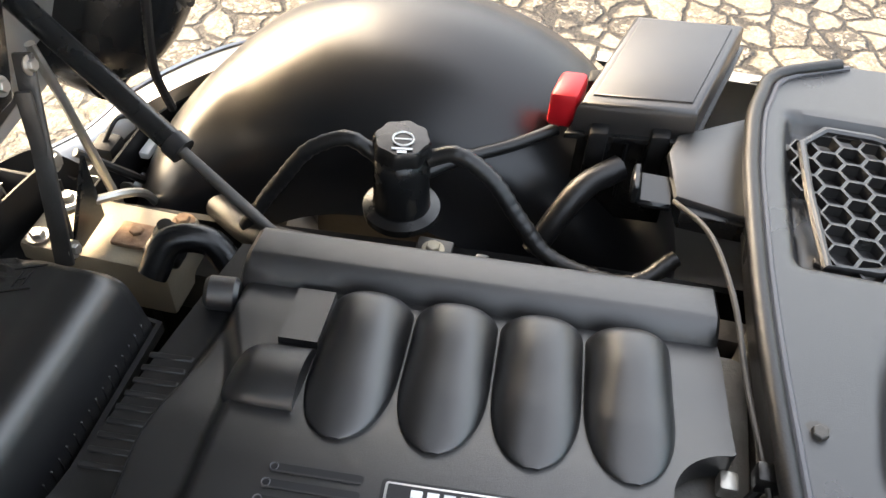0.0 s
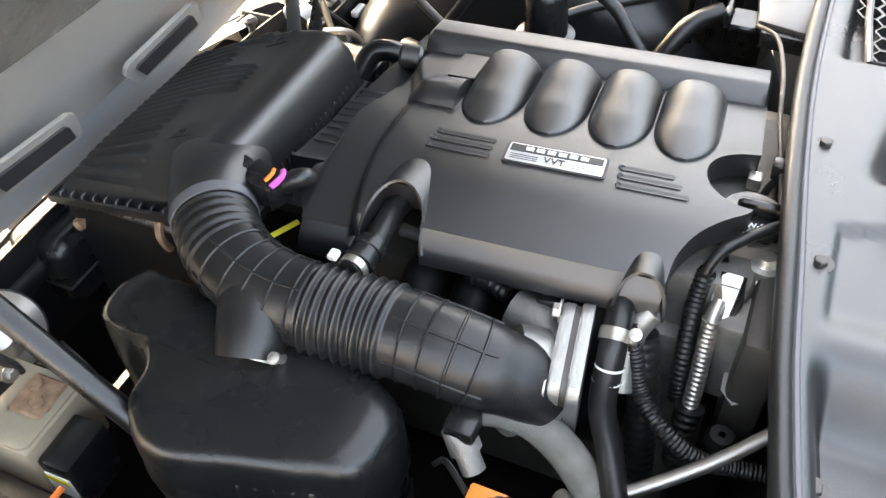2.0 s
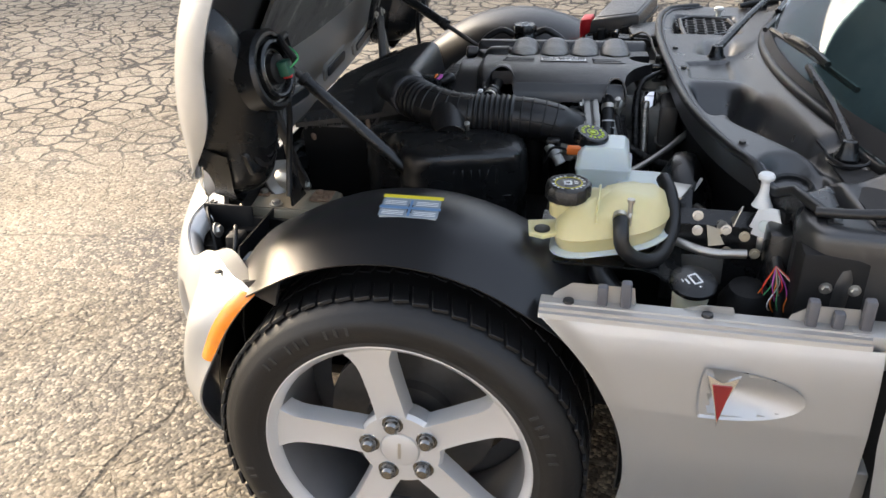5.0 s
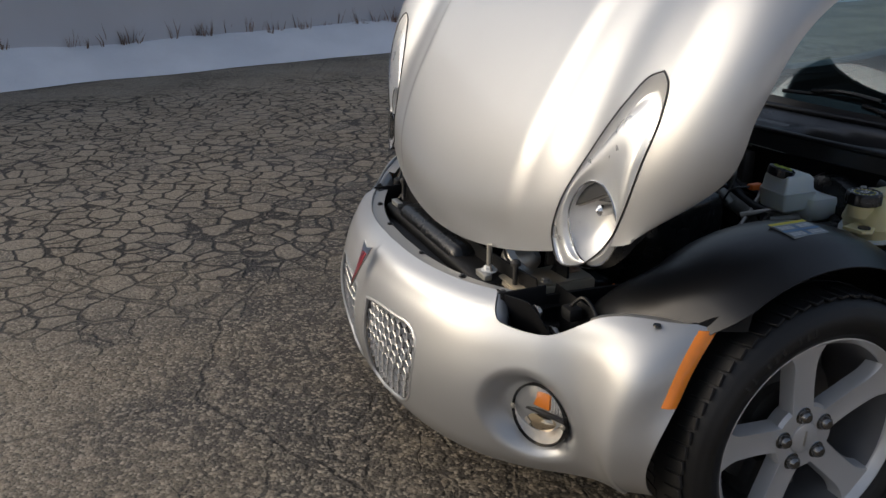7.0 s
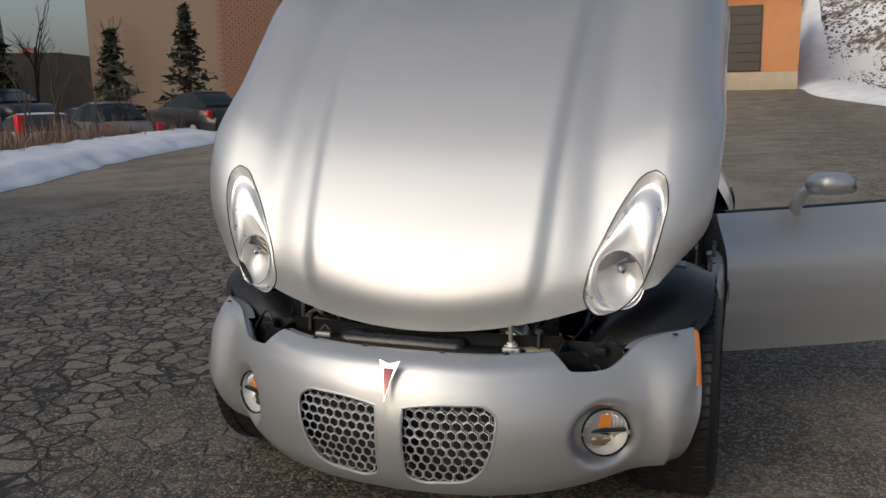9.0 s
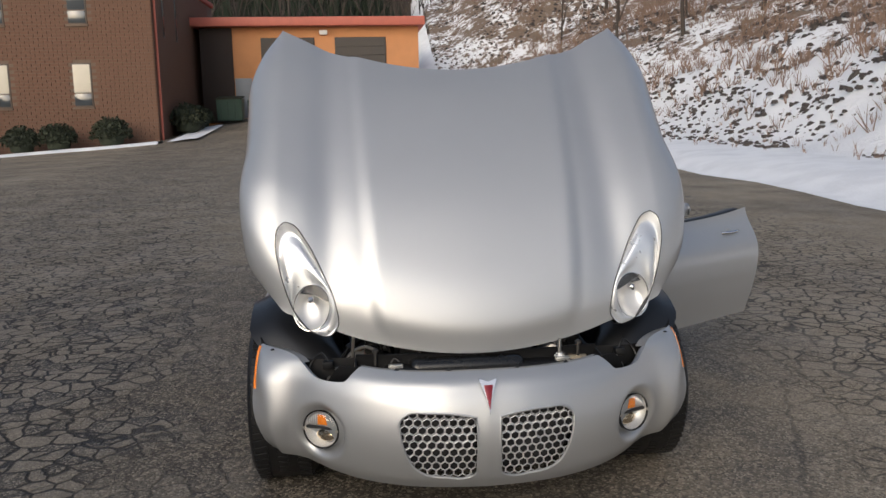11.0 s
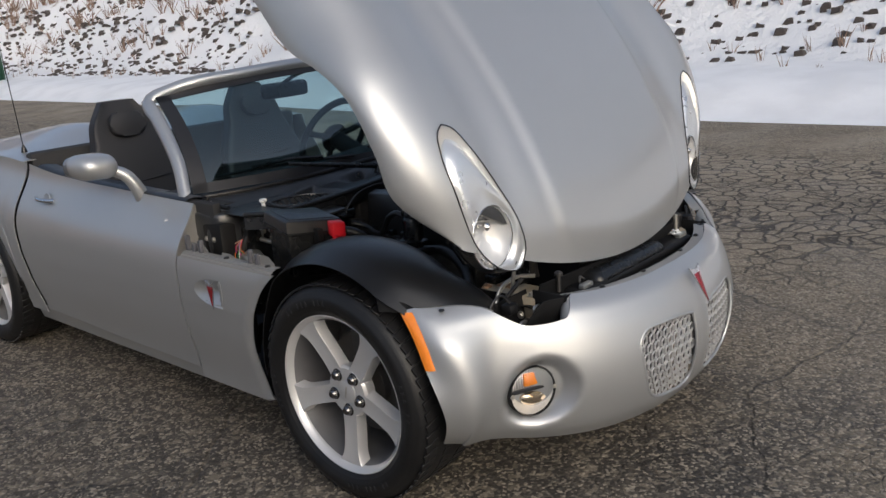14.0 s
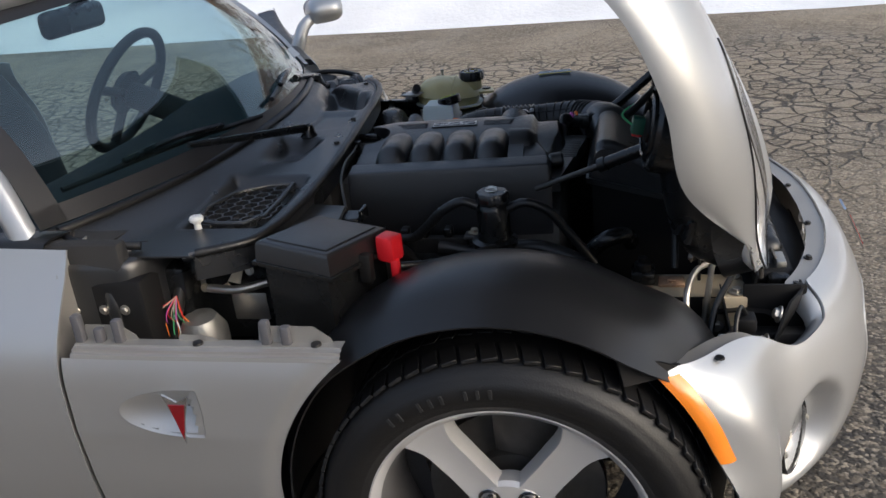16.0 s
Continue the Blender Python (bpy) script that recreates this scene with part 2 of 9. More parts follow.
def prism(outline, h0, h1, m=None, r=0.0, seg=2, bm=None, scale=1.0):
    """An outline in the xy plane raised from h0 to h1, then posed."""
    b = bmesh.new()
    cx, cy = sum(p[0] for p in outline)/len(outline), sum(p[1] for p in outline)/len(outline)
    lo = [b.verts.new((p[0], p[1], h0)) for p in outline]
    hi = [b.verts.new((cx+(p[0]-cx)*scale, cy+(p[1]-cy)*scale, h1)) for p in outline]
    b.faces.new(lo[::-1])
    b.faces.new(hi)
    k = len(outline)
    for i in range(k):
        b.faces.new((lo[i], lo[(i+1) % k], hi[(i+1) % k], hi[i]))
    if r:
        top = set(hi)
        es = [e for e in b.edges if e.verts[0] in top and e.verts[1] in top]
        bmesh.ops.bevel(b, geom=es, offset=r, segments=seg, affect="EDGES", profile=0.5)
    if m:
        bmesh.ops.transform(b, matrix=m, verts=b.verts)
    return merge(bm, b)


def lathe(profile, seg=32, m=None, bm=None, rfun=None, caps=True):
    """Radius and height pairs turned round z, then posed."""
    rows = []
    for r, h in profile:
        row = []
        for j in range(seg):
            a = 2 * math.pi * j / seg
            q = r * (rfun(a) if rfun else 1)
            row.append(Vector((q * math.cos(a), q * math.sin(a), h)))
        rows.append(row)
    b = loft(rows, True, caps)
    if m:
        bmesh.ops.transform(b, matrix=m, verts=b.verts)
    return merge(bm, b)


def to_axis(at, axis):
    """A pose at a place whose z runs along the axis."""
    return Matrix.Translation(at) @ Vector(axis).to_track_quat("Z", "Y").to_matrix().to_4x4()


def bolt(at, axis=(0, 0, 1), r=0.007, bm=None, washer=1.6):
    m = to_axis(at, axis)
    b = lathe([(r*washer, 0), (r*washer, r*0.25), (r*1.1, r*0.3)], 14, m, bm)
    hexa = [(r*math.cos(k*math.pi/3), r*math.sin(k*math.pi/3)) for k in range(6)]
    return prism(hexa, r*0.3, r*1.1, m, r*0.12, 1, b)


def rounded(w, h, r, k=5):
    out = []
    for cx, cy, a0 in ((w/2-r, h/2-r, 0), (-w/2+r, h/2-r, 90), (-w/2+r, -h/2+r, 180), (w/2-r, -h/2+r, 270)):
        for i in range(k + 1):
            a = radians(a0 + 90 * i / k)
            out.append((cx + r*math.cos(a), cy + r*math.sin(a)))
    return out


def letters(text, size, m, material, parent, name="lettering", depth=0.0008):
    cu = bpy.data.curves.new(name, "FONT")
    cu.body, cu.size, cu.extrude, cu.align_x, cu.align_y = text, size, depth, "CENTER", "CENTER"
    tmp = new("lettering_source", cu)
    me = bpy.data.meshes.new_from_object(tmp.evaluated_get(bpy.context.evaluated_depsgraph_get()))
    bpy.data.objects.remove(tmp)
    me.transform(m)
    me.materials.clear()
    me.materials.append(material)
    ob = new(name, me)
    ob.parent = parent
    return ob


def bars(rects, m, material, parent, name="print", h=0.0006):
    b = None
    for x, y, w, d in rects:
        b = rbox(x-w/2, x+w/2, y-d/2, y+d/2, 0, h, 0, 1, b, m)
    return part(name, b, material, parent)


# ---- the yard: ground, snow, hill, buildings ----
def noise_mat(name, build):
    m = bpy.data.materials.new(name)
    m.use_nodes = True
    n, l = m.node_tree.nodes, m.node_tree.links
    tc = n.new("ShaderNodeTexCoord")
    build(n, l, n["Principled BSDF"], tc.outputs["Object"])
    return m


def tex(n, l, kind, vec, scale, **kw):
    t = n.new("ShaderNodeTex" + kind)
    t.inputs["Scale"].default_value = scale
    for k, v in kw.items():
        if k == "feature":
            t.feature = v
        else:
            t.inputs[k].default_value = v
    l.new(vec, t.inputs["Vector"])
    return t


def remap(n, l, src, a, b, c=0.0, d=1.0):
    r = n.new("ShaderNodeMapRange")
    r.interpolation_type = "SMOOTHSTEP"
    for i, v in enumerate((a, b, c, d), 1):
        r.inputs[i].default_value = v
    l.new(src, r.inputs[0])
    return r.outputs[0]


def math_node(n, l, op, a, b):
    r = n.new("ShaderNodeMath")
    r.operation = op
    for i, v in enumerate((a, b)):
        if isinstance(v, (int, float)):
            r.inputs[i].default_value = v
        else:
            l.new(v, r.inputs[i])
    return r.outputs[0]


def mixc(n, l, fac, a, b):
    r = n.new("ShaderNodeMix")
    r.data_type = "RGBA"
    if isinstance(fac, (int, float)):
        r.inputs[0].default_value = fac
    else:
        l.new(fac, r.inputs[0])
    for i, v in ((6, a), (7, b)):
        if isinstance(v, tuple):
            r.inputs[i].default_value = (*v, 1)
        else:
            l.new(v, r.inputs[i])
    return r.outputs[2]


def asphalt(n, l, p, o):
    warp = tex(n, l, "Noise", o, 9.0, Detail=4)
    add = n.new("ShaderNodeMixRGB")
    add.blend_type = "LINEAR_LIGHT"
    add.inputs[0].default_value = 0.035
    l.new(o, add.inputs[1])
    l.new(warp.outputs["Color"], add.inputs[2])
    w = add.outputs[0]
    patch = tex(n, l, "Noise", o, 0.55, Detail=4)
    stain = tex(n, l, "Noise", o, 1.7, Detail=6)
    small = tex(n, l, "Voronoi", w, 8.0, feature="DISTANCE_TO_EDGE")
    mid = tex(n, l, "Voronoi", w, 4.6, feature="DISTANCE_TO_EDGE")
    big = tex(n, l, "Voronoi", w, 0.5, feature="DISTANCE_TO_EDGE")
    # two worn lanes run along the yard, broken into small plates with loose grit down their middle
    sep = n.new("ShaderNodeSeparateXYZ")
    l.new(o, sep.inputs[0])
    wob = math_node(n, l, "MULTIPLY", math_node(n, l, "SUBTRACT", stain.outputs["Fac"], 0.5), 2.4)
    east = math_node(n, l, "ABSOLUTE", math_node(n, l, "ADD", math_node(n, l, "SUBTRACT", sep.outputs["X"], 3.5), wob), 0)
    slant = math_node(n, l, "ADD", math_node(n, l, "MULTIPLY", sep.outputs["Y"], 0.10), 3.7)
    west = math_node(n, l, "ABSOLUTE", math_node(n, l, "ADD", math_node(n, l, "ADD", sep.outputs["X"], slant), wob), 0)
    lane = math_node(n, l, "MAXIMUM", remap(n, l, east, 0.9, 2.2, 0.9, 0), remap(n, l, west, 1.9, 3.0, 1, 0))
    grit = math_node(n, l, "MAXIMUM", remap(n, l, east, 0.1, 0.55, 1, 0), remap(n, l, west, 0.1, 0.6, 1, 0))
    c1 = math_node(n, l, "MULTIPLY", remap(n, l, small.outputs["Distance"], 0.022, 0.085, 1, 0), math_node(n, l, "MAXIMUM", lane, math_node(n, l, "MULTIPLY", remap(n, l, patch.outputs["Fac"], 0.50, 0.60), 0.22)))
    c2 = math_node(n, l, "MULTIPLY", remap(n, l, mid.outputs["Distance"], 0.003, 0.018, 1, 0), remap(n, l, stain.outputs["Fac"], 0.46, 0.60, 0, 0.35))
    c3 = remap(n, l, big.outputs["Distance"], 0.001, 0.0055, 1, 0)
    crack = math_node(n, l, "MAXIMUM", math_node(n, l, "MAXIMUM", c1, c2), math_node(n, l, "MULTIPLY", c3, 0.45))
    stone = tex(n, l, "Voronoi", o, 110.0)
    stone2 = tex(n, l, "Voronoi", o, 45.0)
    base = mixc(n, l, remap(n, l, patch.outputs["Fac"], 0.35, 0.65), (0.270, 0.226, 0.162), (0.162, 0.137, 0.101))
    # shade round the car put into the asphalt's colour as a ragged dark oval
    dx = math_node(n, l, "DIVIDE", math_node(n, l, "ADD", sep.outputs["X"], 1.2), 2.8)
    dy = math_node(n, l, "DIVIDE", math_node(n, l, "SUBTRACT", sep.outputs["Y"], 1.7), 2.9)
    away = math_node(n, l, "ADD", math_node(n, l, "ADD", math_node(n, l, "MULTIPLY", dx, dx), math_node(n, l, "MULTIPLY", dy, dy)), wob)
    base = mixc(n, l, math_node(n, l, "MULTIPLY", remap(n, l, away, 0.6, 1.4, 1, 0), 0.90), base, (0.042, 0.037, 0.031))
    base = mixc(n, l, math_node(n, l, "MULTIPLY", grit, 0.35), base, (0.075, 0.064, 0.050))
    base = mixc(n, l, math_node(n, l, "MULTIPLY", remap(n, l, stain.outputs["Fac"], 0.5, 0.7), 0.5), base, (0.125, 0.105, 0.080))
    bw = n.new("ShaderNodeRGBToBW")
    l.new(stone.outputs["Color"], bw.inputs[0])
    base = mixc(n, l, math_node(n, l, "MULTIPLY", remap(n, l, bw.outputs[0], 0.55, 0.90), 0.75), base, (0.42, 0.365, 0.28))
    base = mixc(n, l, math_node(n, l, "MULTIPLY", remap(n, l, bw.outputs[0], 0.42, 0.15), 0.7), base, (0.055, 0.048, 0.040))
    chips = n.new("ShaderNodeRGBToBW")
    l.new(stone2.outputs["Color"], chips.inputs[0])
    base = mixc(n, l, math_node(n, l, "MULTIPLY", remap(n, l, chips.outputs[0], 0.64, 0.8), 0.28), base, (0.42, 0.35, 0.26))
    plates = tex(n, l, "Voronoi", w, 8.0)
    tone = n.new("ShaderNodeRGBToBW")
    l.new(plates.outputs["Color"], tone.inputs[0])
    base = mixc(n, l, math_node(n, l, "MULTIPLY", math_node(n, l, "MULTIPLY", remap(n, l, tone.outputs[0], 0.25, 0.7), lane), 0.6), base, (0.30, 0.255, 0.19))
    base = mixc(n, l, math_node(n, l, "MULTIPLY", crack, 0.95), base, (0.020, 0.017, 0.014))
    l.new(base, p.inputs["Base Color"])
    l.new(remap(n, l, stain.outputs["Fac"], 0.3, 0.7, 0.62, 0.9), p.inputs["Roughness"])
    h = math_node(n, l, "SUBTRACT", math_node(n, l, "MULTIPLY", stone2.outputs["Distance"], -0.35), math_node(n, l, "MULTIPLY", crack, 1.2))
    h = math_node(n, l, "SUBTRACT", h, math_node(n, l, "MULTIPLY", stone.outputs["Distance"], 0.3))
    b = n.new("ShaderNodeBump")
    b.inputs["Strength"].default_value, b.inputs["Distance"].default_value = 0.8, 0.012
    l.new(h, b.inputs["Height"])
    l.new(b.outputs[0], p.inputs["Normal"])


def snow(n, l, p, o):
    a = tex(n, l, "Noise", o, 1.2, Detail=6)
    f = tex(n, l, "Noise", o, 22.0, Detail=4)
    l.new(mixc(n, l, remap(n, l, a.outputs["Fac"], 0.35, 0.7), (0.84, 0.86, 0.89), (0.74, 0.76, 0.79)), p.inputs["Base Color"])
    p.inputs["Roughness"].default_value = 0.7
    b = n.new("ShaderNodeBump")
    b.inputs["Strength"].default_value, b.inputs["Distance"].default_value = 0.5, 0.06
    l.new(math_node(n, l, "ADD", a.outputs["Fac"], math_node(n, l, "MULTIPLY", f.outputs["Fac"], 0.3)), b.inputs["Height"])
    l.new(b.outputs[0], p.inputs["Normal"])


def hillside(n, l, p, o):
    a = tex(n, l, "Noise", o, 0.35, Detail=7, Roughness=0.7)
    f = tex(n, l, "Noise", o, 2.6, Detail=6, Roughness=0.7)
    g = tex(n, l, "Noise", o, 9.0, Detail=4)
    sep = n.new("ShaderNodeSeparateXYZ")
    l.new(o, sep.inputs[0])
    rise = remap(n, l, sep.outputs["Z"], 0.9, 5.0, -0.15, 0.07)
    k = math_node(n, l, "ADD", math_node(n, l, "ADD", math_node(n, l, "MULTIPLY", a.outputs["Fac"], 0.55), math_node(n, l, "MULTIPLY", f.outputs["Fac"], 0.45)), rise)
    soil = mixc(n, l, g.outputs["Fac"], (0.10, 0.075, 0.055), (0.24, 0.175, 0.13))
    l.new(mixc(n, l, remap(n, l, k, 0.53, 0.60), (0.82, 0.84, 0.87), soil), p.inputs["Base Color"])
    p.inputs["Roughness"].default_value = 0.85
    b = n.new("ShaderNodeBump")
    b.inputs["Strength"].default_value, b.inputs["Distance"].default_value = 0.8, 0.15
    l.new(f.outputs["Fac"], b.inputs["Height"])
    l.new(b.outputs[0], p.inputs["Normal"])


def felt(n, l, p, o):
    a = tex(n, l, "Noise", o, 3.2, Detail=8, Roughness=0.75)
    s = tex(n, l, "Noise", o, 11.0, Detail=6, Roughness=0.7)
    k = math_node(n, l, "ADD", math_node(n, l, "MULTIPLY", a.outputs["Fac"], 0.7), math_node(n, l, "MULTIPLY", s.outputs["Fac"], 0.3))
    base = mixc(n, l, remap(n, l, k, 0.38, 0.52), (0.016, 0.016, 0.017), (0.085, 0.082, 0.075))
    l.new(mixc(n, l, remap(n, l, k, 0.54, 0.64), base, (0.26, 0.25, 0.23)), p.inputs["Base Color"])
    p.inputs["Roughness"].default_value = 0.75
    f = tex(n, l, "Noise", o, 120.0, Detail=4)
    b = n.new("ShaderNodeBump")
    b.inputs["Strength"].default_value, b.inputs["Distance"].default_value = 0.5, 0.003
    l.new(f.outputs["Fac"], b.inputs["Height"])
    l.new(b.outputs[0], p.inputs["Normal"])


FELT_GRUBBY = noise_mat("grubby_felt", felt)
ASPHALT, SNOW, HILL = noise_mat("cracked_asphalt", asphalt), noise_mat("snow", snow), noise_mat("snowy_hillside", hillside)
BRICK = mat("brown_brick", (0.145, 0.078, 0.050), 0.8, 0, 0.3, 6, 0.3, 60)
MORTAR = mat("mortar", (0.16, 0.12, 0.09), 0.9, 0, 0.2, 8, 0.3, 80)
RENDER_O = mat("orange_render", (0.52, 0.24, 0.10), 0.8, 0, 0.15, 1.5, 0.2, 40)
ROOF_RED = mat("red_roof_edge", (0.45, 0.13, 0.09), 0.6, 0, 0.15, 3)
SHUTTER = mat("brown_shutter", (0.055, 0.048, 0.042), 0.6, 0, 0.15, 3)
DOOR_GREY = mat("grey_door_paint", (0.22, 0.24, 0.26), 0.5, 0, 0.1, 3)
CONCRETE = mat("weathered_concrete", (0.33, 0.33, 0.34), 0.85, 0, 0.18, 1.2, 0.3, 30)
PALE_STONE = mat("pale_block", (0.42, 0.36, 0.27), 0.85, 0, 0.15, 3, 0.3, 30)
PANE = mat("dark_window_pane", (0.05, 0.06, 0.07), 0.06, 0, 0.1, 2, spec=1.0, rvar=0.02)
SKY_PANE = mat("pale_pane_reflection", (0.62, 0.58, 0.48), 0.6, 0, 0.08, 3)
GREEN_STEEL = mat("green_skip_paint", (0.010, 0.045, 0.028), 0.5, 0, 0.25, 4, 0.1, 60)
SHRUB = mat("dark_evergreen_leaves", (0.028, 0.035, 0.018), 0.8, 0, 0.5, 6)
DRY = mat("dry_brown_brush", (0.13, 0.088, 0.066), 0.9, 0, 0.5, 3, second=(0.26, 0.18, 0.135))
BARK = mat("grey_brown_bark", (0.060, 0.048, 0.040), 0.9, 0, 0.35, 3)
ROCK = mat("dark_rock", (0.055, 0.046, 0.042), 0.85, 0, 0.35, 3, 0.4, 40)


def verge_x(y):
    """Edge of the snowy verge on the car park's side."""
    return spl([-12, -2.7, -0.4, 1.6, 4, 6.7, 11.7, 18, 26], [-4.0, -6.3, -7.1, -7.7, -8.5, -9.3, -11.5, -13.6, -15.4], max(-12, min(26, y)))


def lift(x, y):
    """Height of the yard: level at the car, rising to the garage, falling towards the brick building."""
    up = 1.35 * min(1, max(0, (y - 22) / 25)) ** 2 * (1 - 0.75 * smooth01(-6, -12, x))
    v = verge_x(y)
    dip = 0.42 * smooth01(v - 1.8, v - 4.0, x) * smooth01(2, 5, y) * (1 - smooth01(24, 32, y))
    return up - 0.6 * smooth01(20, 36, y) * smooth01(-9, -22, x) - dip + 1.1 * smooth01(v - 7.2, v - 10.5, x) * smooth01(2, 5, y) * (1 - smooth01(24, 32, y))


def field(xs, ys, f):
    return loft([[Vector((x, y, f(x, y))) for x in xs] for y in ys])


xs = [-400, -120, -60, -40, -30, -26, -22, -18, -15, -13, -12, -11, -10, -9, -6, -3, 0, 3, 6, 9, 12, 16, 30, 60, 120, 400]
ys = [-400, -120, -50, -20, -8, 0, 2, 4, 6, 8, 12, 16, 20, 24, 28, 32, 36, 40, 44, 48, 60, 90, 140, 400]
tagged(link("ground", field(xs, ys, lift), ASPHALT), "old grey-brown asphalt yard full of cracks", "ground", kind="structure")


# snow bank and hillside beside the yard
def hill_edge(y):
    ragged = 0.35 * noise.noise((y * 0.35, 3, 0)) + 0.12 * noise.noise((y * 1.7, 1, 0))
    return spl([-60, 0, 26, 32, 38, 43, 46, 90], [4.9, 7.0, 7.9, 7.9, 6.6, 4.6, 4.1, 4.3], y) + ragged


def hill_z(d, y):
    z = 0.02 + 0.22 * smooth01(0, 1.2, d) + 0.04 * d
    z += 0.46 * max(0, d - 2.6) * smooth01(2.0, 6, d) * (1 - 0.35 * smooth01(8, 30, d))
    z += 0.42 * max(0, y - 49) * smooth01(49, 58, y) * smooth01(0.2, 2.5, d)
    return z + (0.35 * noise.noise((d * 0.35, y * 0.35, 2)) + 0.12 * noise.noise((d * 1.3, y * 1.3, 5))) * smooth01(1.5, 5, d) + 0.04 * noise.noise((d, y, 9)) * smooth01(0.2, 1, d)


rows = []
for i in range(150):
    y = -60 + i * 1.0
    rows.append([Vector((hill_edge(y) + d, y, hill_z(d, y) + lift(8, y) - (0.06 if d == 0 else 0))) for d in
                 [0, 0.12, 0.3, 0.6, 1, 1.5, 2, 2.5, 3, 3.5, 4, 4.6, 5.2, 6, 7, 8, 9, 10, 12, 14, 17, 20, 25, 32, 42, 60]])
tagged(link("hillside", loft(rows), HILL), "steep hillside under patchy snow and brown scrub", "hill", kind="structure")

rows = []
for i in range(75):
    y = -60 + i * 2.0
    e = hill_edge(y)
    rows.append([Vector((e - 0.5 + d + 0.3 * noise.noise((y * 0.4, d, 4)), y, lift(8, y) + 0.004 + (hill_z(d, y) + 0.012 if d > 0.3 else 0.03 * min(1, d / 0.3)) )) for d in (0.0, 0.25, 0.6, 1.0, 1.5, 2.1, 2.7)])
tagged(link("snow_bank", loft(rows), SNOW), "clean snow bank along the yard's edge", "snow", kind="structure")


def lumps(name, material, places, label, kind="stuff", cat="rocks"):
    """Many small stones in one mesh."""
    V, F = [], []
    for x, y, z, s in places:
        k = len(V)
        for a, b, c in ((-1, -1, -1), (1, -1, -1), (1, 1, -1), (-1, 1, -1), (-.7, -.6, 1), (.6, -.7, 1), (.7, .6, 1), (-.6, .7, 1)):
            V.append((x + s*a*random.uniform(.6, 1.2), y + s*b*random.uniform(.6, 1.2), z + s*c*random.uniform(.3, .8)))
        F += [(k, k+1, k+5, k+4), (k+1, k+2, k+6, k+5), (k+2, k+3, k+7, k+6), (k+3, k, k+4, k+7), (k+4, k+5, k+6, k+7)]
    me = bpy.data.meshes.new(name)
    me.from_pydata(V, [], F)
    me.materials.append(material)
    return tagged(new(name, me), label, cat, kind=kind)


def blades(name, material, places, label, n=7, spread=0.35, cat="brush", wide=0.02):
    """Upright dry stalks in one mesh, a fan of them at each place."""
    V, F = [], []
    for x, y, z, h in places:
        for _ in range(n):
            a, lean = random.uniform(0, 6.28), random.uniform(0.1, spread) * h
            bx, by = x + random.uniform(-.12, .12) * h, y + random.uniform(-.12, .12) * h
            tx, ty, tz = bx + lean*math.cos(a), by + lean*math.sin(a), z + h*random.uniform(.6, 1.1)
            w, c = wide * random.uniform(.6, 1.3) * (0.5 + h), random.uniform(0, 3.14)
            k = len(V)
            mx, my, mz = (bx+tx)/2 + 0.05*h*math.cos(c), (by+ty)/2 + 0.05*h*math.sin(c), (z+tz)/2
            V += [(bx-w*math.cos(c), by-w*math.sin(c), z-.05), (bx+w*math.cos(c), by+w*math.sin(c), z-.05), (mx+w*math.cos(c), my+w*math.sin(c), mz), (mx-w*math.cos(c), my-w*math.sin(c), mz), (tx, ty, tz)]
            F += [(k, k+1, k+2, k+3), (k+3, k+2, k+4)]
    me = bpy.data.meshes.new(name)
    me.from_pydata(V, [], F)
    me.materials.append(material)
    return tagged(new(name, me), label, cat, kind="stuff")


def on_hill(d, y):
    return (hill_edge(y) + d, y, hill_z(d, y) + lift(8, y))


places = []
for _ in range(9000):
    y, d = random.uniform(-14, 70), 2.3 + random.random() ** 1.2 * 12
    if noise.noise((d * 0.3, y * 0.22, 7)) + 0.2 * random.random() > 0.0:
        places.append((*on_hill(d, y), random.uniform(.03, .13) * (0.6 + d * 0.06)))
lumps("hill_stones", ROCK, places, "dark stones and clods showing through hillside snow")
places = []
for _ in range(9500):
    y, d = random.uniform(-16, 75), 4.0 + random.random() ** 0.8 * 22
    if noise.noise((d * 0.25, y * 0.2, 3)) + 0.035 * d > 0.08:
        places.append((*on_hill(d, y), random.uniform(.25, 1.0) * (0.6 + 0.02 * d)))
blades("hill_brush", DRY, places, "tangled dry brown brush on the hillside", 8, 0.8, wide=0.014)
places = [(*on_hill(random.uniform(1.6, 5), random.uniform(-14, 60)), random.uniform(.12, .3)) for _ in range(420)]
blades("hill_weeds", DRY, places, "small dry weeds poking through snow", 6, 0.6, wide=0.008)


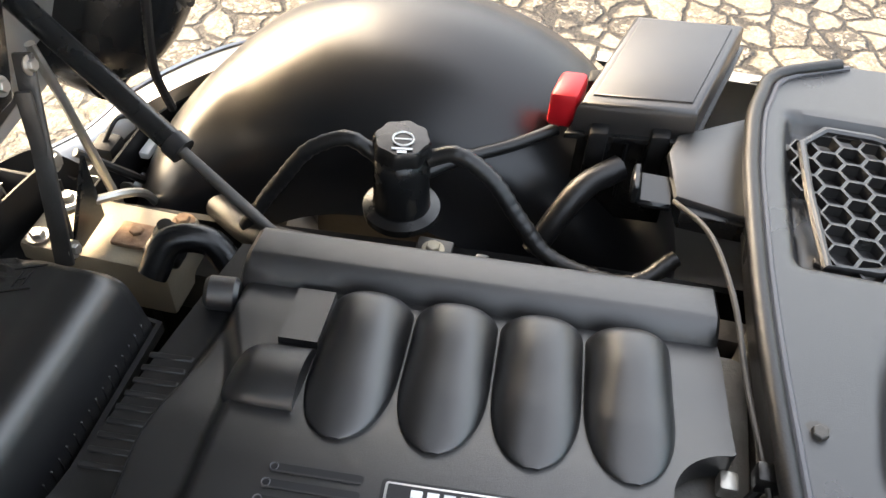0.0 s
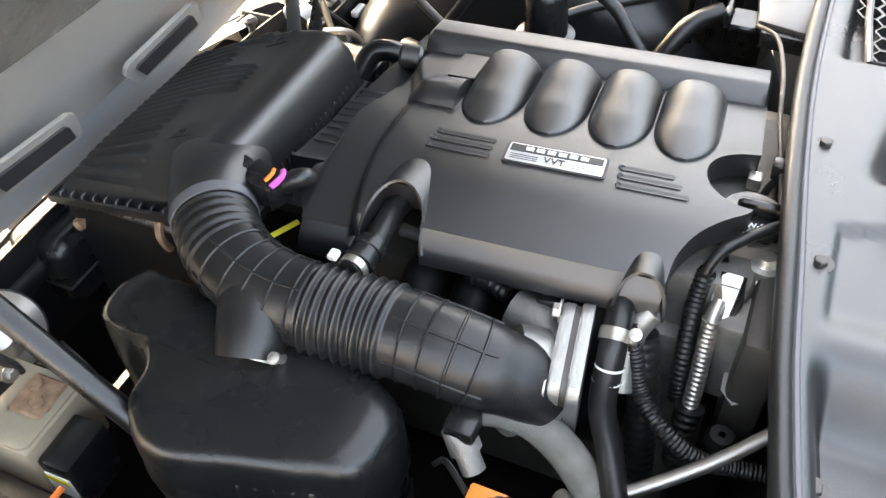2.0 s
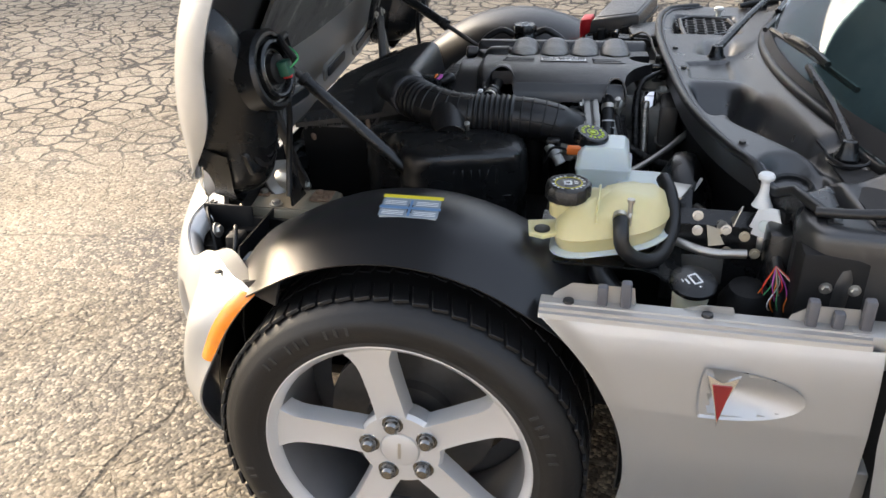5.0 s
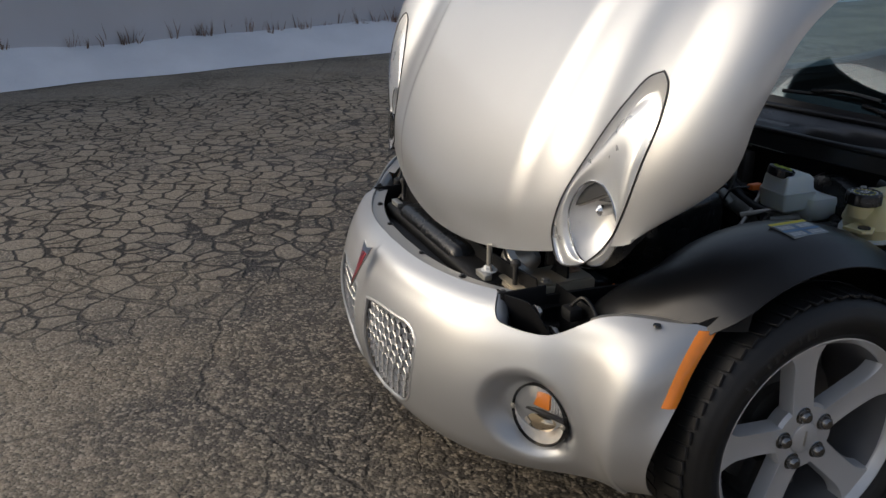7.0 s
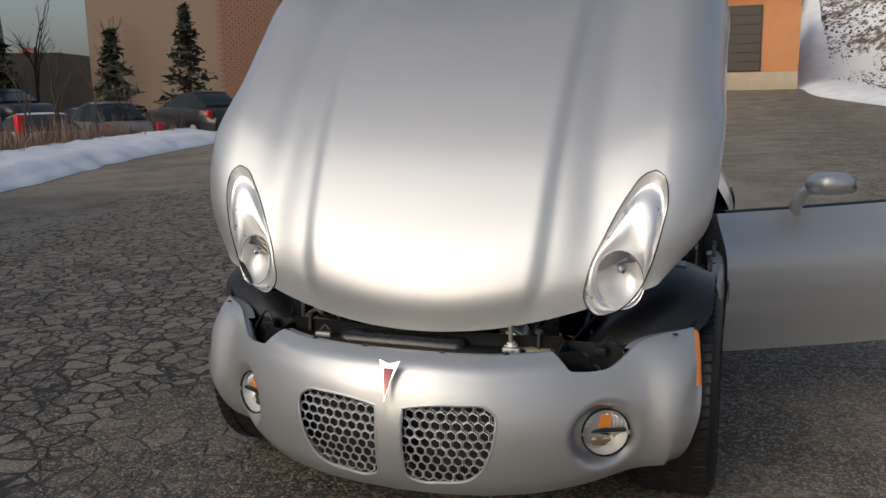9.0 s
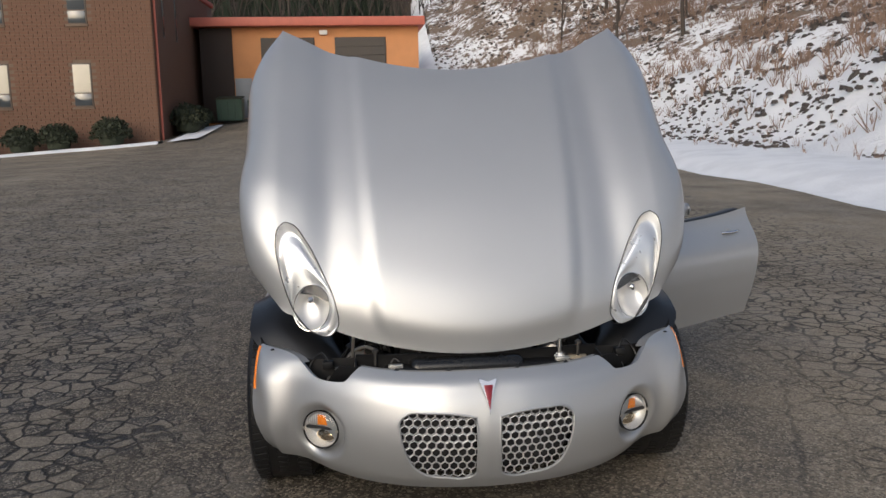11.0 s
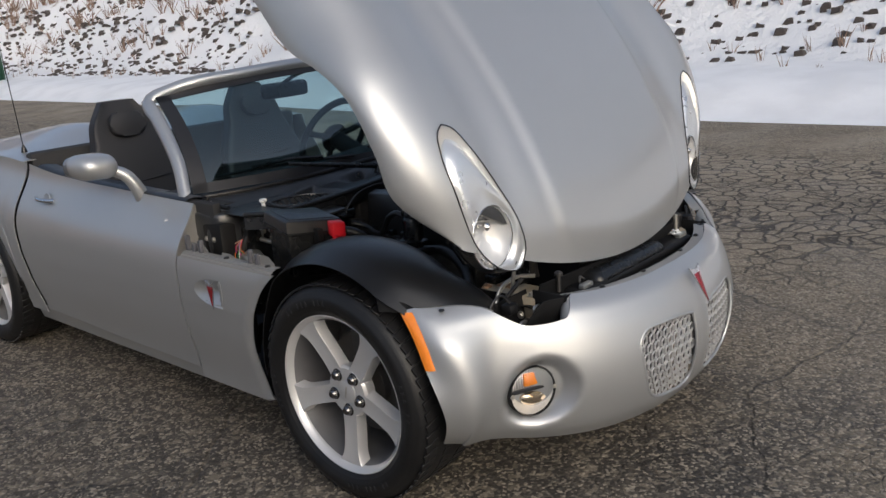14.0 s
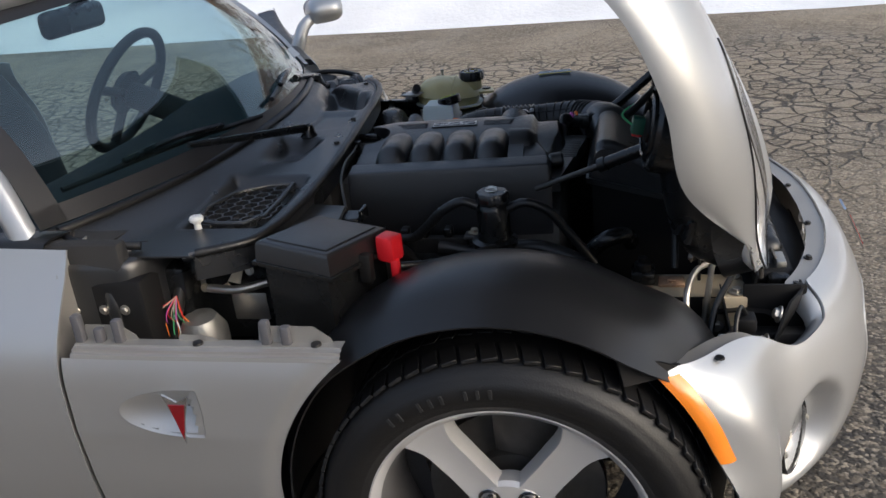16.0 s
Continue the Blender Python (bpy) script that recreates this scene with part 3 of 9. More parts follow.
def bare_tree(x, y, z, h, seed, label="leafless grey-brown tree on the hillside", set_of="trees above the yard"):
    """A leafless tree: trunk, limbs and many twigs."""
    rnd = random.Random(seed)
    bm = bmesh.new()
    def limb(p, way, length, r, level):
        q = p + way * length
        pts = [p, p + way * length * 0.5 + Vector((rnd.uniform(-1, 1), rnd.uniform(-1, 1), 0)) * length * 0.06, q]
        tube(pts, r, 4, 5 if level < 2 else 3, bm, rfun=lambda s: 1 - 0.55 * s / length)
        if level < 3:
            for _ in range((5, 4, 3)[level]):
                t = rnd.uniform(0.4, 1)
                w = (way + Vector((rnd.uniform(-1, 1), rnd.uniform(-1, 1), rnd.uniform(-.1, .7))) * 0.8).normalized()
                limb(p + way * length * t, w, length * rnd.uniform(.35, .6), r * 0.45, level + 1)
    limb(Vector((0, 0, -0.3)), Vector((rnd.uniform(-.06, .06), rnd.uniform(-.06, .06), 1)).normalized(), h * 0.62, h * 0.016, 0)
    t = thing("bare_tree", label, "tree", (x, y, z), set_of)
    part("trunk", bm, BARK, t)


for i in range(34):
    d, y = random.uniform(9, 26), random.uniform(-5, 72)
    x, yy, z = on_hill(d, y)
    bare_tree(x, yy, z, random.uniform(4, 9), i)
for i in range(16):
    bare_tree(-14 + i * 2.4 + random.uniform(-1, 1), 60 + random.uniform(0, 12), 2.5, random.uniform(10, 15), 100 + i)

# far woods behind the garage
rows = []
for i in range(40):
    x = -60 + i * 4
    rows.append([Vector((x, 62, 1)), Vector((x, 74 + 3 * noise.noise((x, 1, 1)), 9)), Vector((x, 92, 15 + 1.5 * noise.noise((x * .3, 2, 2))))])
tagged(link("wooded_slope", loft(rows), mat("dark_wood_floor", (0.05, 0.045, 0.03), 0.95, 0, 0.5, 0.4, second=(0.09, 0.07, 0.045))), "dark wooded slope behind the garage", "hill", kind="structure")
places = []
for _ in range(900):
    x, t = random.uniform(-40, 45), random.random()
    places.append((x, 63 + 24 * t, 1.2 + 11 * t, random.uniform(3.5, 8)))
blades("woodland", BARK, places, "close bare stems of the far woods", 5, 0.25, "woods", 0.012)
places = []
for _ in range(520):
    x, t = random.uniform(-24, 3), random.random()
    places.append((x, 64 + 20 * t, 2.2 + 11 * t, random.uniform(2.5, 5)))
blades("conifer_thicket", mat("dark_conifer", (0.018, 0.028, 0.016), 0.9, 0, 0.4, 2), places, "dark conifer thicket behind the garage", 16, 0.5, "woods", 0.05)

# brick building
bld = thing("brick_building", "two-storey brown brick building with narrow dark-framed windows", "building", (-9.5, 37.7, 0))
bld.rotation_euler = (0, 0, radians(-1))
part("wall", rbox(-26, -0.02, 0.02, 16, -1.5, 8.2, 0), MORTAR, bld)
# courses of brick, each a strip of separate bricks on the two seen walls
V, F = [], []
def brick(x0, x1, y0, y1, z0, z1):
    k = len(V)
    V.extend([(x0, y0, z0), (x1, y0, z0), (x1, y1, z0), (x0, y1, z0), (x0, y0, z1), (x1, y0, z1), (x1, y1, z1), (x0, y1, z1)])
    F.extend([(k, k+1, k+5, k+4), (k+1, k+2, k+6, k+5), (k+4, k+5, k+6, k+7), (k, k+4, k+7, k+3)])
WIN = [(-6.95, 1.93), (-3.3, 1.93), (-10.6, 1.93), (-6.95, 5.65), (-3.3, 5.65), (-10.6, 5.65)]
z, odd = -1.0, 0
while z < 8.1:
    x = -17.0 + (0.20 if odd else 0)
    while x < 0:
        x1 = min(x + 0.39, 0)
        if not any(wx - 0.5 < (x + x1) / 2 < wx + 0.5 and wz - 0.1 < z < wz + 2.1 for wx, wz in WIN):
            brick(x, x1 - 0.015, -0.02 - random.uniform(0, .012), 0.05, z, z + 0.128)
        x += 0.405
    y = 0.0
    while y < 14:
        brick(-0.05, 0.02, y, y + 0.39, z, z + 0.128)
        y += 0.405
    z, odd = z + 0.145, 1 - odd
me = bpy.data.meshes.new("brickwork")
me.from_pydata(V, [], F)
bm = bmesh.new()
bm.from_mesh(me)
bw = part("brickwork", bm, BRICK, bld)
bw["kind"] = "stuff"
WHITE_FRAME = mat("brown_window_frame", (0.10, 0.075, 0.06), 0.5, 0, 0.06, 5)
for wx, wz in WIN:
    w = part("window", rbox(wx-.45, wx+.45, -0.02, 0.06, wz, wz+2, 0.01), WHITE_FRAME, bld)
    # lower storey's upper panes: pale sky reflection put into the colour
    part("pane", rbox(wx-.38, wx+.38, -0.035, -0.021, wz+.66, wz+1.93, 0.002), SKY_PANE if wz < 3 else PANE, w)
    part("pane", rbox(wx-.38, wx+.38, -0.035, -0.021, wz+.07, wz+.6, 0.002), PANE, w)
    part("sill", rbox(wx-.5, wx+.5, -0.1, 0.05, wz-.1, wz-.005, 0.01), MORTAR, w)
for wy in (2.2, 5.0):
    w = part("window", rbox(-0.02, 0.04, wy-.2, wy+.2, 5.2, 7.4, 0.01), SHUTTER, bld)
    part("pane", rbox(0.041, 0.05, wy-.15, wy+.15, 5.3, 7.3, 0.002), PANE, w)
part("downpipe", tube([(0.08, 0.4, -0.2), (0.08, 0.4, 8.1)], 0.06, 4, 8), ROOF_RED, bld)
part("downpipe", tube([(0.08, 13.4, 1.2), (0.1, 13.4, 3.5), (0.1, 13.0, 4.2), (0.1, 13.0, 7.2)], 0.06, 12, 8), WHITE_PL, bld)
part("roof", rbox(-26.1, 0.12, -0.1, 16, 8.2, 8.45, 0.02), ROOF_RED, bld)

# garage
gar = thing("garage", "low orange-rendered garage with brown roller doors and red roof edge", "garage", (0.75, 47, 0))
part("wall", rbox(-9.6, 2.75, 0, 9, 0.6, 6.35, 0.02), RENDER_O, gar)
part("roof", rbox(-10.2, 3.1, -0.7, 9.2, 6.36, 6.85, 0.04), ROOF_RED, gar)
part("plinth", rbox(-9.6, 2.76, -0.05, -0.001, 1.0, 2.2, 0.01), PALE_STONE, gar)
part("dark_bay", rbox(-9.7, -7.9, -0.12, -0.01, 1.0, 6.3, 0.01), mat("dark_brown_cladding", (0.03, 0.02, 0.016), 0.8, 0, 0.3, 2), gar)
for x0, x1 in ((-6.3, -3.25), (-2.1, 0.85)):
    d = part("roller_door", rbox(x0, x1, -0.08, -0.002, 2.25, 5.75, 0.01), SHUTTER, gar)
    for k in range(7):
        part("door_panel", rbox(x0+.05, x1-.05, -0.11, -0.081, 2.3 + k*0.49, 2.3 + k*0.49 + 0.46, 0.01, 1), SHUTTER, d)
part("side_door", rbox(-8.0 + .15, -6.9, -0.07, -0.002, 1.25, 3.5, 0.01), DOOR_GREY, gar)
part("floodlight", rbox(-2.95, -2.5, -0.25, -0.01, 5.9, 6.15, 0.03), WHITE_PL, gar)


def skip(x, y, z, rot, w=1.9, d=1.3, h=1.25):
    t = thing("rubbish_skip", "dark green steel rubbish skip with a sloped lid", "dumpster", (x, y, z), "green skips")
    t.rotation_euler = (0, 0, radians(rot))
    part("bin", rbox(-w/2, w/2, -d/2, d/2, 0.06, h, 0.02, 1, taper=1.06), GREEN_STEEL, t)
    b = None
    for k in range(5):
        b = rbox(-w/2+.15+k*.38, -w/2+.23+k*.38, -d/2-.06, -d/2-.01, 0.1, h-.1, 0.01, 1, b)
    part("stiffeners", b, GREEN_STEEL, t)
    m = Matrix.Translation((0, 0, h+.06)) @ Matrix.Rotation(radians(6), 4, "X")
    part("lid", rbox(-w/2-.06, w/2+.06, -d/2-.08, d/2+.05, -.03, .03, 0.015, 1, m=m), SHRUB, t)
    return t


skip(8.3, 27.2, lift(8, 27) + 0.16, 20, 1.7, 1.2, 1.1)
skip(-7.2, 45.2, lift(-7.2, 45.2), 0, 1.3)


def shrub(x, y, z, s, seed):
    """A clipped evergreen built from many small leaves on a lumpy surface."""
    rnd = random.Random(seed)
    V, F = [], []
    for _ in range(700):
        a, b = rnd.uniform(0, 6.28), math.asin(rnd.uniform(-0.3, 1))
        q = s * (0.78 + 0.25 * rnd.random()) * (1 + 0.15 * noise.noise((a, b * 2, seed)))
        c = Vector((q*math.cos(a)*math.cos(b), q*math.sin(a)*math.cos(b), s*0.75 + q*0.85*math.sin(b)))
        w, u = [Vector((rnd.uniform(-1, 1), rnd.uniform(-1, 1), rnd.uniform(-1, 1))) * s * 0.10 for _ in "ab"]
        k = len(V)
        V += [c - w, c + u, c + w, c - u]
        F.append((k, k+1, k+2, k+3))
    me = bpy.data.meshes.new("leaves")
    me.from_pydata([tuple(v) for v in V], [], F)
    me.materials.append(SHRUB)
    t = thing("shrub", "rounded dark evergreen shrub dusted with snow", "shrub", (x, y, z), "shrubs by the brick wall")
    o = new("leaves", me)
    o.parent = t
    part("core", lathe([(0.05, 0), (s*.6, s*.2), (s*.72, s*.8), (s*.4, s*1.35), (0.02, s*1.5)], 10), SHRUB, t)


for i, (x, s) in enumerate(((-11.3, .85), (-13.6, .8), (-15.2, .8), (-17.6, .7), (-19.6, .7))):
    shrub(x, 36.3, lift(x, 36.3), s, i)
for i, y in enumerate((40.5, 42.2, 44.0)):
    shrub(-8.7, y, lift(-8.7, y), 0.95 - 0.1 * i, 20 + i)

# kerb snow by the brick building
rows = [[Vector((-26 + i*1.0, 34.9 + 0.35*noise.noise((i*.7, 1, 1)) + d, lift(-26+i, 35) + (0.13 if 0 < d < 1.7 else 0.0))) for d in (0, .3, 1, 1.7, 2.4)] for i in range(18)]
tagged(link("kerb_snow", loft(rows), SNOW), "strip of snow along the brick building", "snow", kind="structure")
rows = [[Vector((-8.0 + 0.2*noise.noise((i, 1, 4)) + d, 35.5 + i*0.8, lift(-8, 35.5+i*.8) + (0.12 if 0 < d < 1.0 else 0.01))) for d in (-.7, -.4, .3, .6)] for i in range(11)]
tagged(link("driveway_snow", loft(rows), SNOW), "broken strip of snow beside the driveway", "snow", kind="structure")


# verge with snow, grey wall and weeds on the other side
rows = []
for i in range(120):
    y = -12 + i * 0.31
    e = verge_x(y) + 0.15 * noise.noise((y * 1.2, 0, 8))
    rows.append([Vector((e - d, y + 0.3 * d, lift(e, y) + 0.006 + (0.0 if d == 0 else 0.05 + 0.16 * smooth01(0.05, 0.7, d) + 0.09 * d + 0.05 * noise.noise((d * 2, y * 1.4, 6))))) for d in (0, 0.08, 0.22, 0.4, 0.65, 0.95, 1.3, 1.7, 2.0)])
tagged(link("verge_snow", loft(rows), SNOW), "low bank of snow along the yard's verge", "snow", kind="structure")
rows = []
for i in range(60):
    y = -12 + i * 0.62
    e = verge_x(y)
    rows.append([Vector((e - d, y + 0.3 * d, lift(e, y) + 0.20 - 0.10 * max(0, d - 2.2) + 0.08 * noise.noise((d, y, 2)))) for d in (1.75, 2.1, 2.6, 3.2, 4.0, 5.5)])
tagged(link("verge_soil", loft(rows), mat("dead_grass_verge", (0.16, 0.11, 0.07), 0.95, 0, 0.4, 2, 0.5, 20)), "brown dead grass verge", "verge", kind="structure")
wall = thing("garden_wall", "plain grey rendered building wall with a dark end post", "wall", (-6.96, -3.3, 0))
wall.rotation_euler = (0, 0, radians(109.5))
part("wall", rbox(-9, 7.0, -0.15, 0.15, 0, 2.7, 0.02), mat("pale_grey_render", (0.56, 0.57, 0.60), 0.85, 0, 0.10, 1.2, 0.3, 30), wall)
part("end_post", rbox(7.0, 7.22, -0.2, 0.2, 0, 2.7, 0.02), DARKSTEEL, wall)
places = []
for _ in range(1500):
    y = random.uniform(3, 26)
    d = random.uniform(1.9, 4.2)
    places.append((verge_x(y) - d, y + .3*d, 0.12, random.uniform(.25, .75) * (1.5 if random.random() < .12 else 1)))
for _ in range(160):
    y = random.uniform(-4, 6)
    places.append((verge_x(y) - random.uniform(.75, .95), y + .3, 0.22, random.uniform(.08, .3)))
for _ in range(30):
    places.append((-9.9 + random.uniform(-.5, .5), 4.4 + random.uniform(-.5, .5), .2, random.uniform(.6, 1.1)))
blades("verge_weeds", DRY, places, "tall dry weeds behind the snow", 8, 0.5, wide=0.007)


CAR_GLASS = mat("dark_car_glass", (.014, .017, .019), .22, 0, .1, 2, spec=.2, rvar=.02)


def parked(x, y, rot, paint, label, big=1.0, tall=0.0):
    """A parked car seen from afar: body, glasshouse, wheels, tail lamps."""
    t = thing("parked_car", label, "car", (x, y, lift(x, y)), "cars in the car park")
    t.rotation_euler = (0, 0, radians(rot))
    rows = []
    for i in range(19):
        s = i / 18
        yy = -2.2 + 4.4 * s
        top = spl([0, .05, .25, .36, .55, .8, .93, 1], [.62, .80, .92, 1.0, 1.0, .98, .92, .7], s) * big
        w = 0.88 * (1 - 0.25 * max(0, abs(s - .5) - .38) / .12)
        rows.append([Vector((a, yy, z)) for a, z in ((-w*.9, .2), (-w, .35), (-w, .62), (-w*.93, top*.93), (-w*.8, top), (w*.8, top), (w*.93, top*.93), (w, .62), (w, .35), (w*.9, .2))])
    part("body", loft(rows, True, True), paint, t)
    rows = []
    for i in range(9):
        s = i / 8
        yy = -1.0 + 2.7 * s
        h = 1.0 * big + (0.46 * big) * math.sin(math.pi * min(1, s * 1.25) * .5) * min(1, (1 - s) * 3.2 + .05)
        rows.append([Vector((a, yy, z)) for a, z in ((-.76, .95*big), (-.6, h), (-.3, h+.02), (.3, h+.02), (.6, h), (.76, .95*big))])
    part("glasshouse", loft(rows, True, True), CAR_GLASS, t)
    part("roof", shell([[p + Vector((0, 0, .015)) for p in r[1:5]] for r in rows[3:7]], 0.02), paint, t)
    for wx in (-.8, .8):
        for wy in (-1.35, 1.35):
            w = part("wheel", lathe([(.05, -.1), (.31, -.1), (.33, 0), (.31, .1), (.05, .1)], 20, to_axis((wx, wy, .33), (1, 0, 0))), TYRE, t)
            part("rim", lathe([(.02, 0), (.2, 0), (.21, .03), (.02, .03)], 16, to_axis((wx + (.1 if wx > 0 else -.1), wy, .33), (wx, 0, 0))), RIM, w)
        part("tail_lamp", rbox(wx-.12, wx+.06, 2.02 - tall * .2, 2.14, .68*big, .9*big + tall, 0.02), RED, t)
    return t


paints = [mat("car_paint_%s" % n, c, 0.35, 0.1, 0.1, 3, coat=0.35) for n, c in (("dark_green", (.012, .03, .026)), ("white", (.6, .62, .64)), ("grey", (.16, .17, .18)), ("black", (.014, .014, .016)), ("red", (.18, .015, .015)), ("blue", (.03, .06, .11)))]
for x, y, rot, c, lab, big, tall in (
        (-20.3, 12.0, -110, 3, "black parked hatchback with red tail lamps", 1.0, 0), (-17.6, 12.9, -108, 0, "dark green parked estate car with tall red tail lamps", 1.08, .45),
        (-17.9, 15.8, -110, 1, "white parked saloon car with wide red tail lamps", .98, 0), (-17.7, 18.3, -112, 2, "dark grey parked people carrier", 1.16, 0),
        (-19.9, 8.7, -112, 3, "black parked people carrier behind the verge", 1.15, .2), (-24.6, 13.6, 68, 2, "grey parked saloon car seen from its front", .98, 0),
        (-24.2, 17.0, 70, 1, "white parked hatchback seen from its front", 1.02, 0), (-23.6, 20.6, 68, 3, "black parked saloon car seen from its front", .98, 0),
        (-22.9, 24.0, 70, 5, "dark blue parked saloon car seen from its front", .98, 0), (-28.8, 19.0, 68, 1, "white parked van at the back of the car park", 1.1, 0),
        (-16.6, 21.6, -112, 3, "black parked estate car beside the verge", 1.1, 0), (-24.9, 10.2, 66, 5, "dark blue parked estate car", 1.08, 0)):
    parked(x, y, rot, paints[c], lab, big, tall)


def house(x, y, w, h, wallm, roofm, label):
    t = thing("house", label, "house", (x, y, 0), "houses in the distance")
    t.rotation_euler = (0, 0, radians(35))
    part("wall", rbox(-w/2, w/2, -4, 4, 0, h, 0), wallm, t)
    part("roof", loft([[Vector((-w/2-.4, yy, h-.2)), Vector((0, yy, h+w*.38)), Vector((w/2+.4, yy, h-.2)), Vector((w/2+.2, yy, h-.4)), Vector((0, yy, h+w*.38-.3)), Vector((-w/2-.2, yy, h-.4))] for yy in (-4.4, 4.4)], True, True), roofm, t)
    for k in (-1, 1):
        for zz in (1.0, 3.6):
            wn_ = part("window", rbox(k*w*.25-.5, k*w*.25+.5, -4.06, -3.99, zz, zz+1.4, .02), WHITE_FRAME, t)
            part("pane", rbox(k*w*.25-.4, k*w*.25+.4, -4.09, -4.061, zz+.1, zz+1.3, 0), PANE, wn_)


house(-63, 62, 7, 3.6, mat("cream_siding", (.5, .46, .38), .7, 0, .1, 2), ROOF_RED, "cream house with a red gabled roof")
house(-50, 72, 9, 4.2, CONCRETE, SHUTTER, "grey house with a dark roof")
shop = thing("low_shop", "long low brown shop building with a pale base", "building", (-44, 27, .5))
shop.rotation_euler = (0, 0, radians(48))
BROWN_CLAD = mat("brown_cladding", (.085, .068, .050), .85, 0, .3, 1.5, .3, 20)
part("wall", rbox(-12, 9, 0, 9, 0, 3.2, .02), BROWN_CLAD, shop)
part("roof", loft([[Vector((x, -1.0, 3.0)), Vector((x, 4.5, 6.4)), Vector((x, 10, 3.0)), Vector((x, 4.5, 6.0))] for x in (-12.6, 9.6)], True, True), SHUTTER, shop)
part("plinth", rbox(-12, 9.02, -.08, -.001, 0, 1.0, .02), PALE_STONE, shop)
for k in range(6):
    w = part("window", rbox(-11 + k * 3.3, -9 + k * 3.3, -.06, .02, 1.2, 2.5, .02), WHITE_FRAME, shop)
    part("pane", rbox(-10.9 + k * 3.3, -9.1 + k * 3.3, -.09, -.061, 1.3, 2.4, 0), PANE, w)
part("sign_board", rbox(1.5, 6.0, -.16, -.092, 2.55, 2.95, .02), WHITE_PL, shop)


def pine(x, y, h, seed):
    """A ragged dark conifer: bare lower trunk and tiers of drooping needle sprays."""
    rnd = random.Random(seed)
    t = thing("pine_tree", "ragged dark conifer behind the car park", "tree", (x, y, -.3), "conifers by the car park")
    part("trunk", tube([(0, 0, 0), (.05, 0, h * .5), (0, .05, h)], .11, 10, 7, rfun=lambda s: 1 - .85 * s / h), BARK, t)
    b = bmesh.new()
    for _ in range(900):
        k = rnd.uniform(.22, 1) ** .9
        a, r = rnd.uniform(0, 6.28), (1.05 - k) * h * .30 * rnd.random() ** .6 * (1 + .35 * math.sin(k * 40))
        c = Vector((r * math.cos(a), r * math.sin(a), k * h - r * .25))
        u, w = [Vector((rnd.uniform(-1, 1), rnd.uniform(-1, 1), rnd.uniform(-.7, .4))) * q for q in (.26, .10)]
        b.faces.new([b.verts.new(p) for p in (c - u, c + w, c + u, c - w)])
    part("crown", b, SHRUB, t)


for i, (x, y, h) in enumerate(((-26.6, 17.6, 5.2), (-21.5, 23.6, 4.2), (-25.5, 22.0, 4.6), (-21.0, 27.5, 5.4), (-31, 14.5, 5.6), (-30, 26, 6.0))):
    pine(x, y, h, 500 + i)
for i in range(26):
    bare_tree(-24 - random.uniform(0, 40), 8 + i * 1.6 + random.uniform(-2, 2), 0, random.uniform(4, 8), 300 + i, "leafless tree beyond the car park", "trees round the car park")
for i, (y, d, h) in enumerate(((5.2, 2.6, 2.6), (6.6, 3.0, 3.0), (8.3, 2.7, 2.4), (9.6, 3.2, 3.1), (11.4, 2.8, 2.6), (13.0, 3.2, 2.9), (15.0, 2.9, 2.3), (17.2, 3.1, 2.8))):
    bare_tree(verge_x(y) - d, y + .3 * d, .15, h, 400 + i, "young leafless tree among verge weeds", "young trees on the verge")
rows = [[Vector((-75 + i*1.5, 10 + i*2.6, z)) for z in (-0.5, 5 + 1.2*noise.noise((i*.6, 0, 0)))] for i in range(30)]
tagged(link("far_treeline", shell(rows, 1.0), mat("far_trees", (.07, .062, .05), .95, 0, .5, .6, second=(.12, .1, .08))), "brown line of distant trees", "trees", kind="structure")
# ---- the car: nose towards -y, front axle at y = 0 ----
car = thing("roadster", "silver two-seat roadster parked with front-hinged bonnet raised and driver's door open", "car")
MX = Matrix.Diagonal((-1, 1, 1, 1))


def both(name, make, material, parent, label="", smooth=40):
    """The same part on either side of the car."""
    out = []
    for s in (1, -1):
        b = make()
        if s < 0:
            bmesh.ops.transform(b, matrix=MX, verts=b.verts)
        out.append(part(name, b, material, parent, label, smooth))
    return out


# bonnet, drawn as if shut and then turned open
OPEN = Matrix.Translation((0, 0.357, 0.672)) @ Matrix.Rotation(radians(48), 4, "X")
HV = [0, .10, .20, .33, .46, .54, .68, .80, .90, 1]
H_EDGE = [(.70, -.41, .605), (.810, -.25, .615), (.838, -.14, .675), (.850, 0, .715), (.850, .13, .69), (.846, .225, .65), (.842, .42, .645), (.838, .59, .648), (.785, .71, .715), (.70, .825, .775)]
H_MID = [(-.61, .575), (-.545, .63), (-.44, .683), (-.27, .735), (-.09, .775), (.03, .792), (.22, .81), (.37, .815), (.47, .81), (.55, .80)]
H_CROWN = [(.62, -.455, .60), (.685, -.32, .69), (.70, -.20, .75), (.70, -.03, .80), (.70, .11, .815), (.70, .21, .82), (.695, .41, .82), (.69, .58, .815), (.685, .70, .80), (.68, .80, .785)]


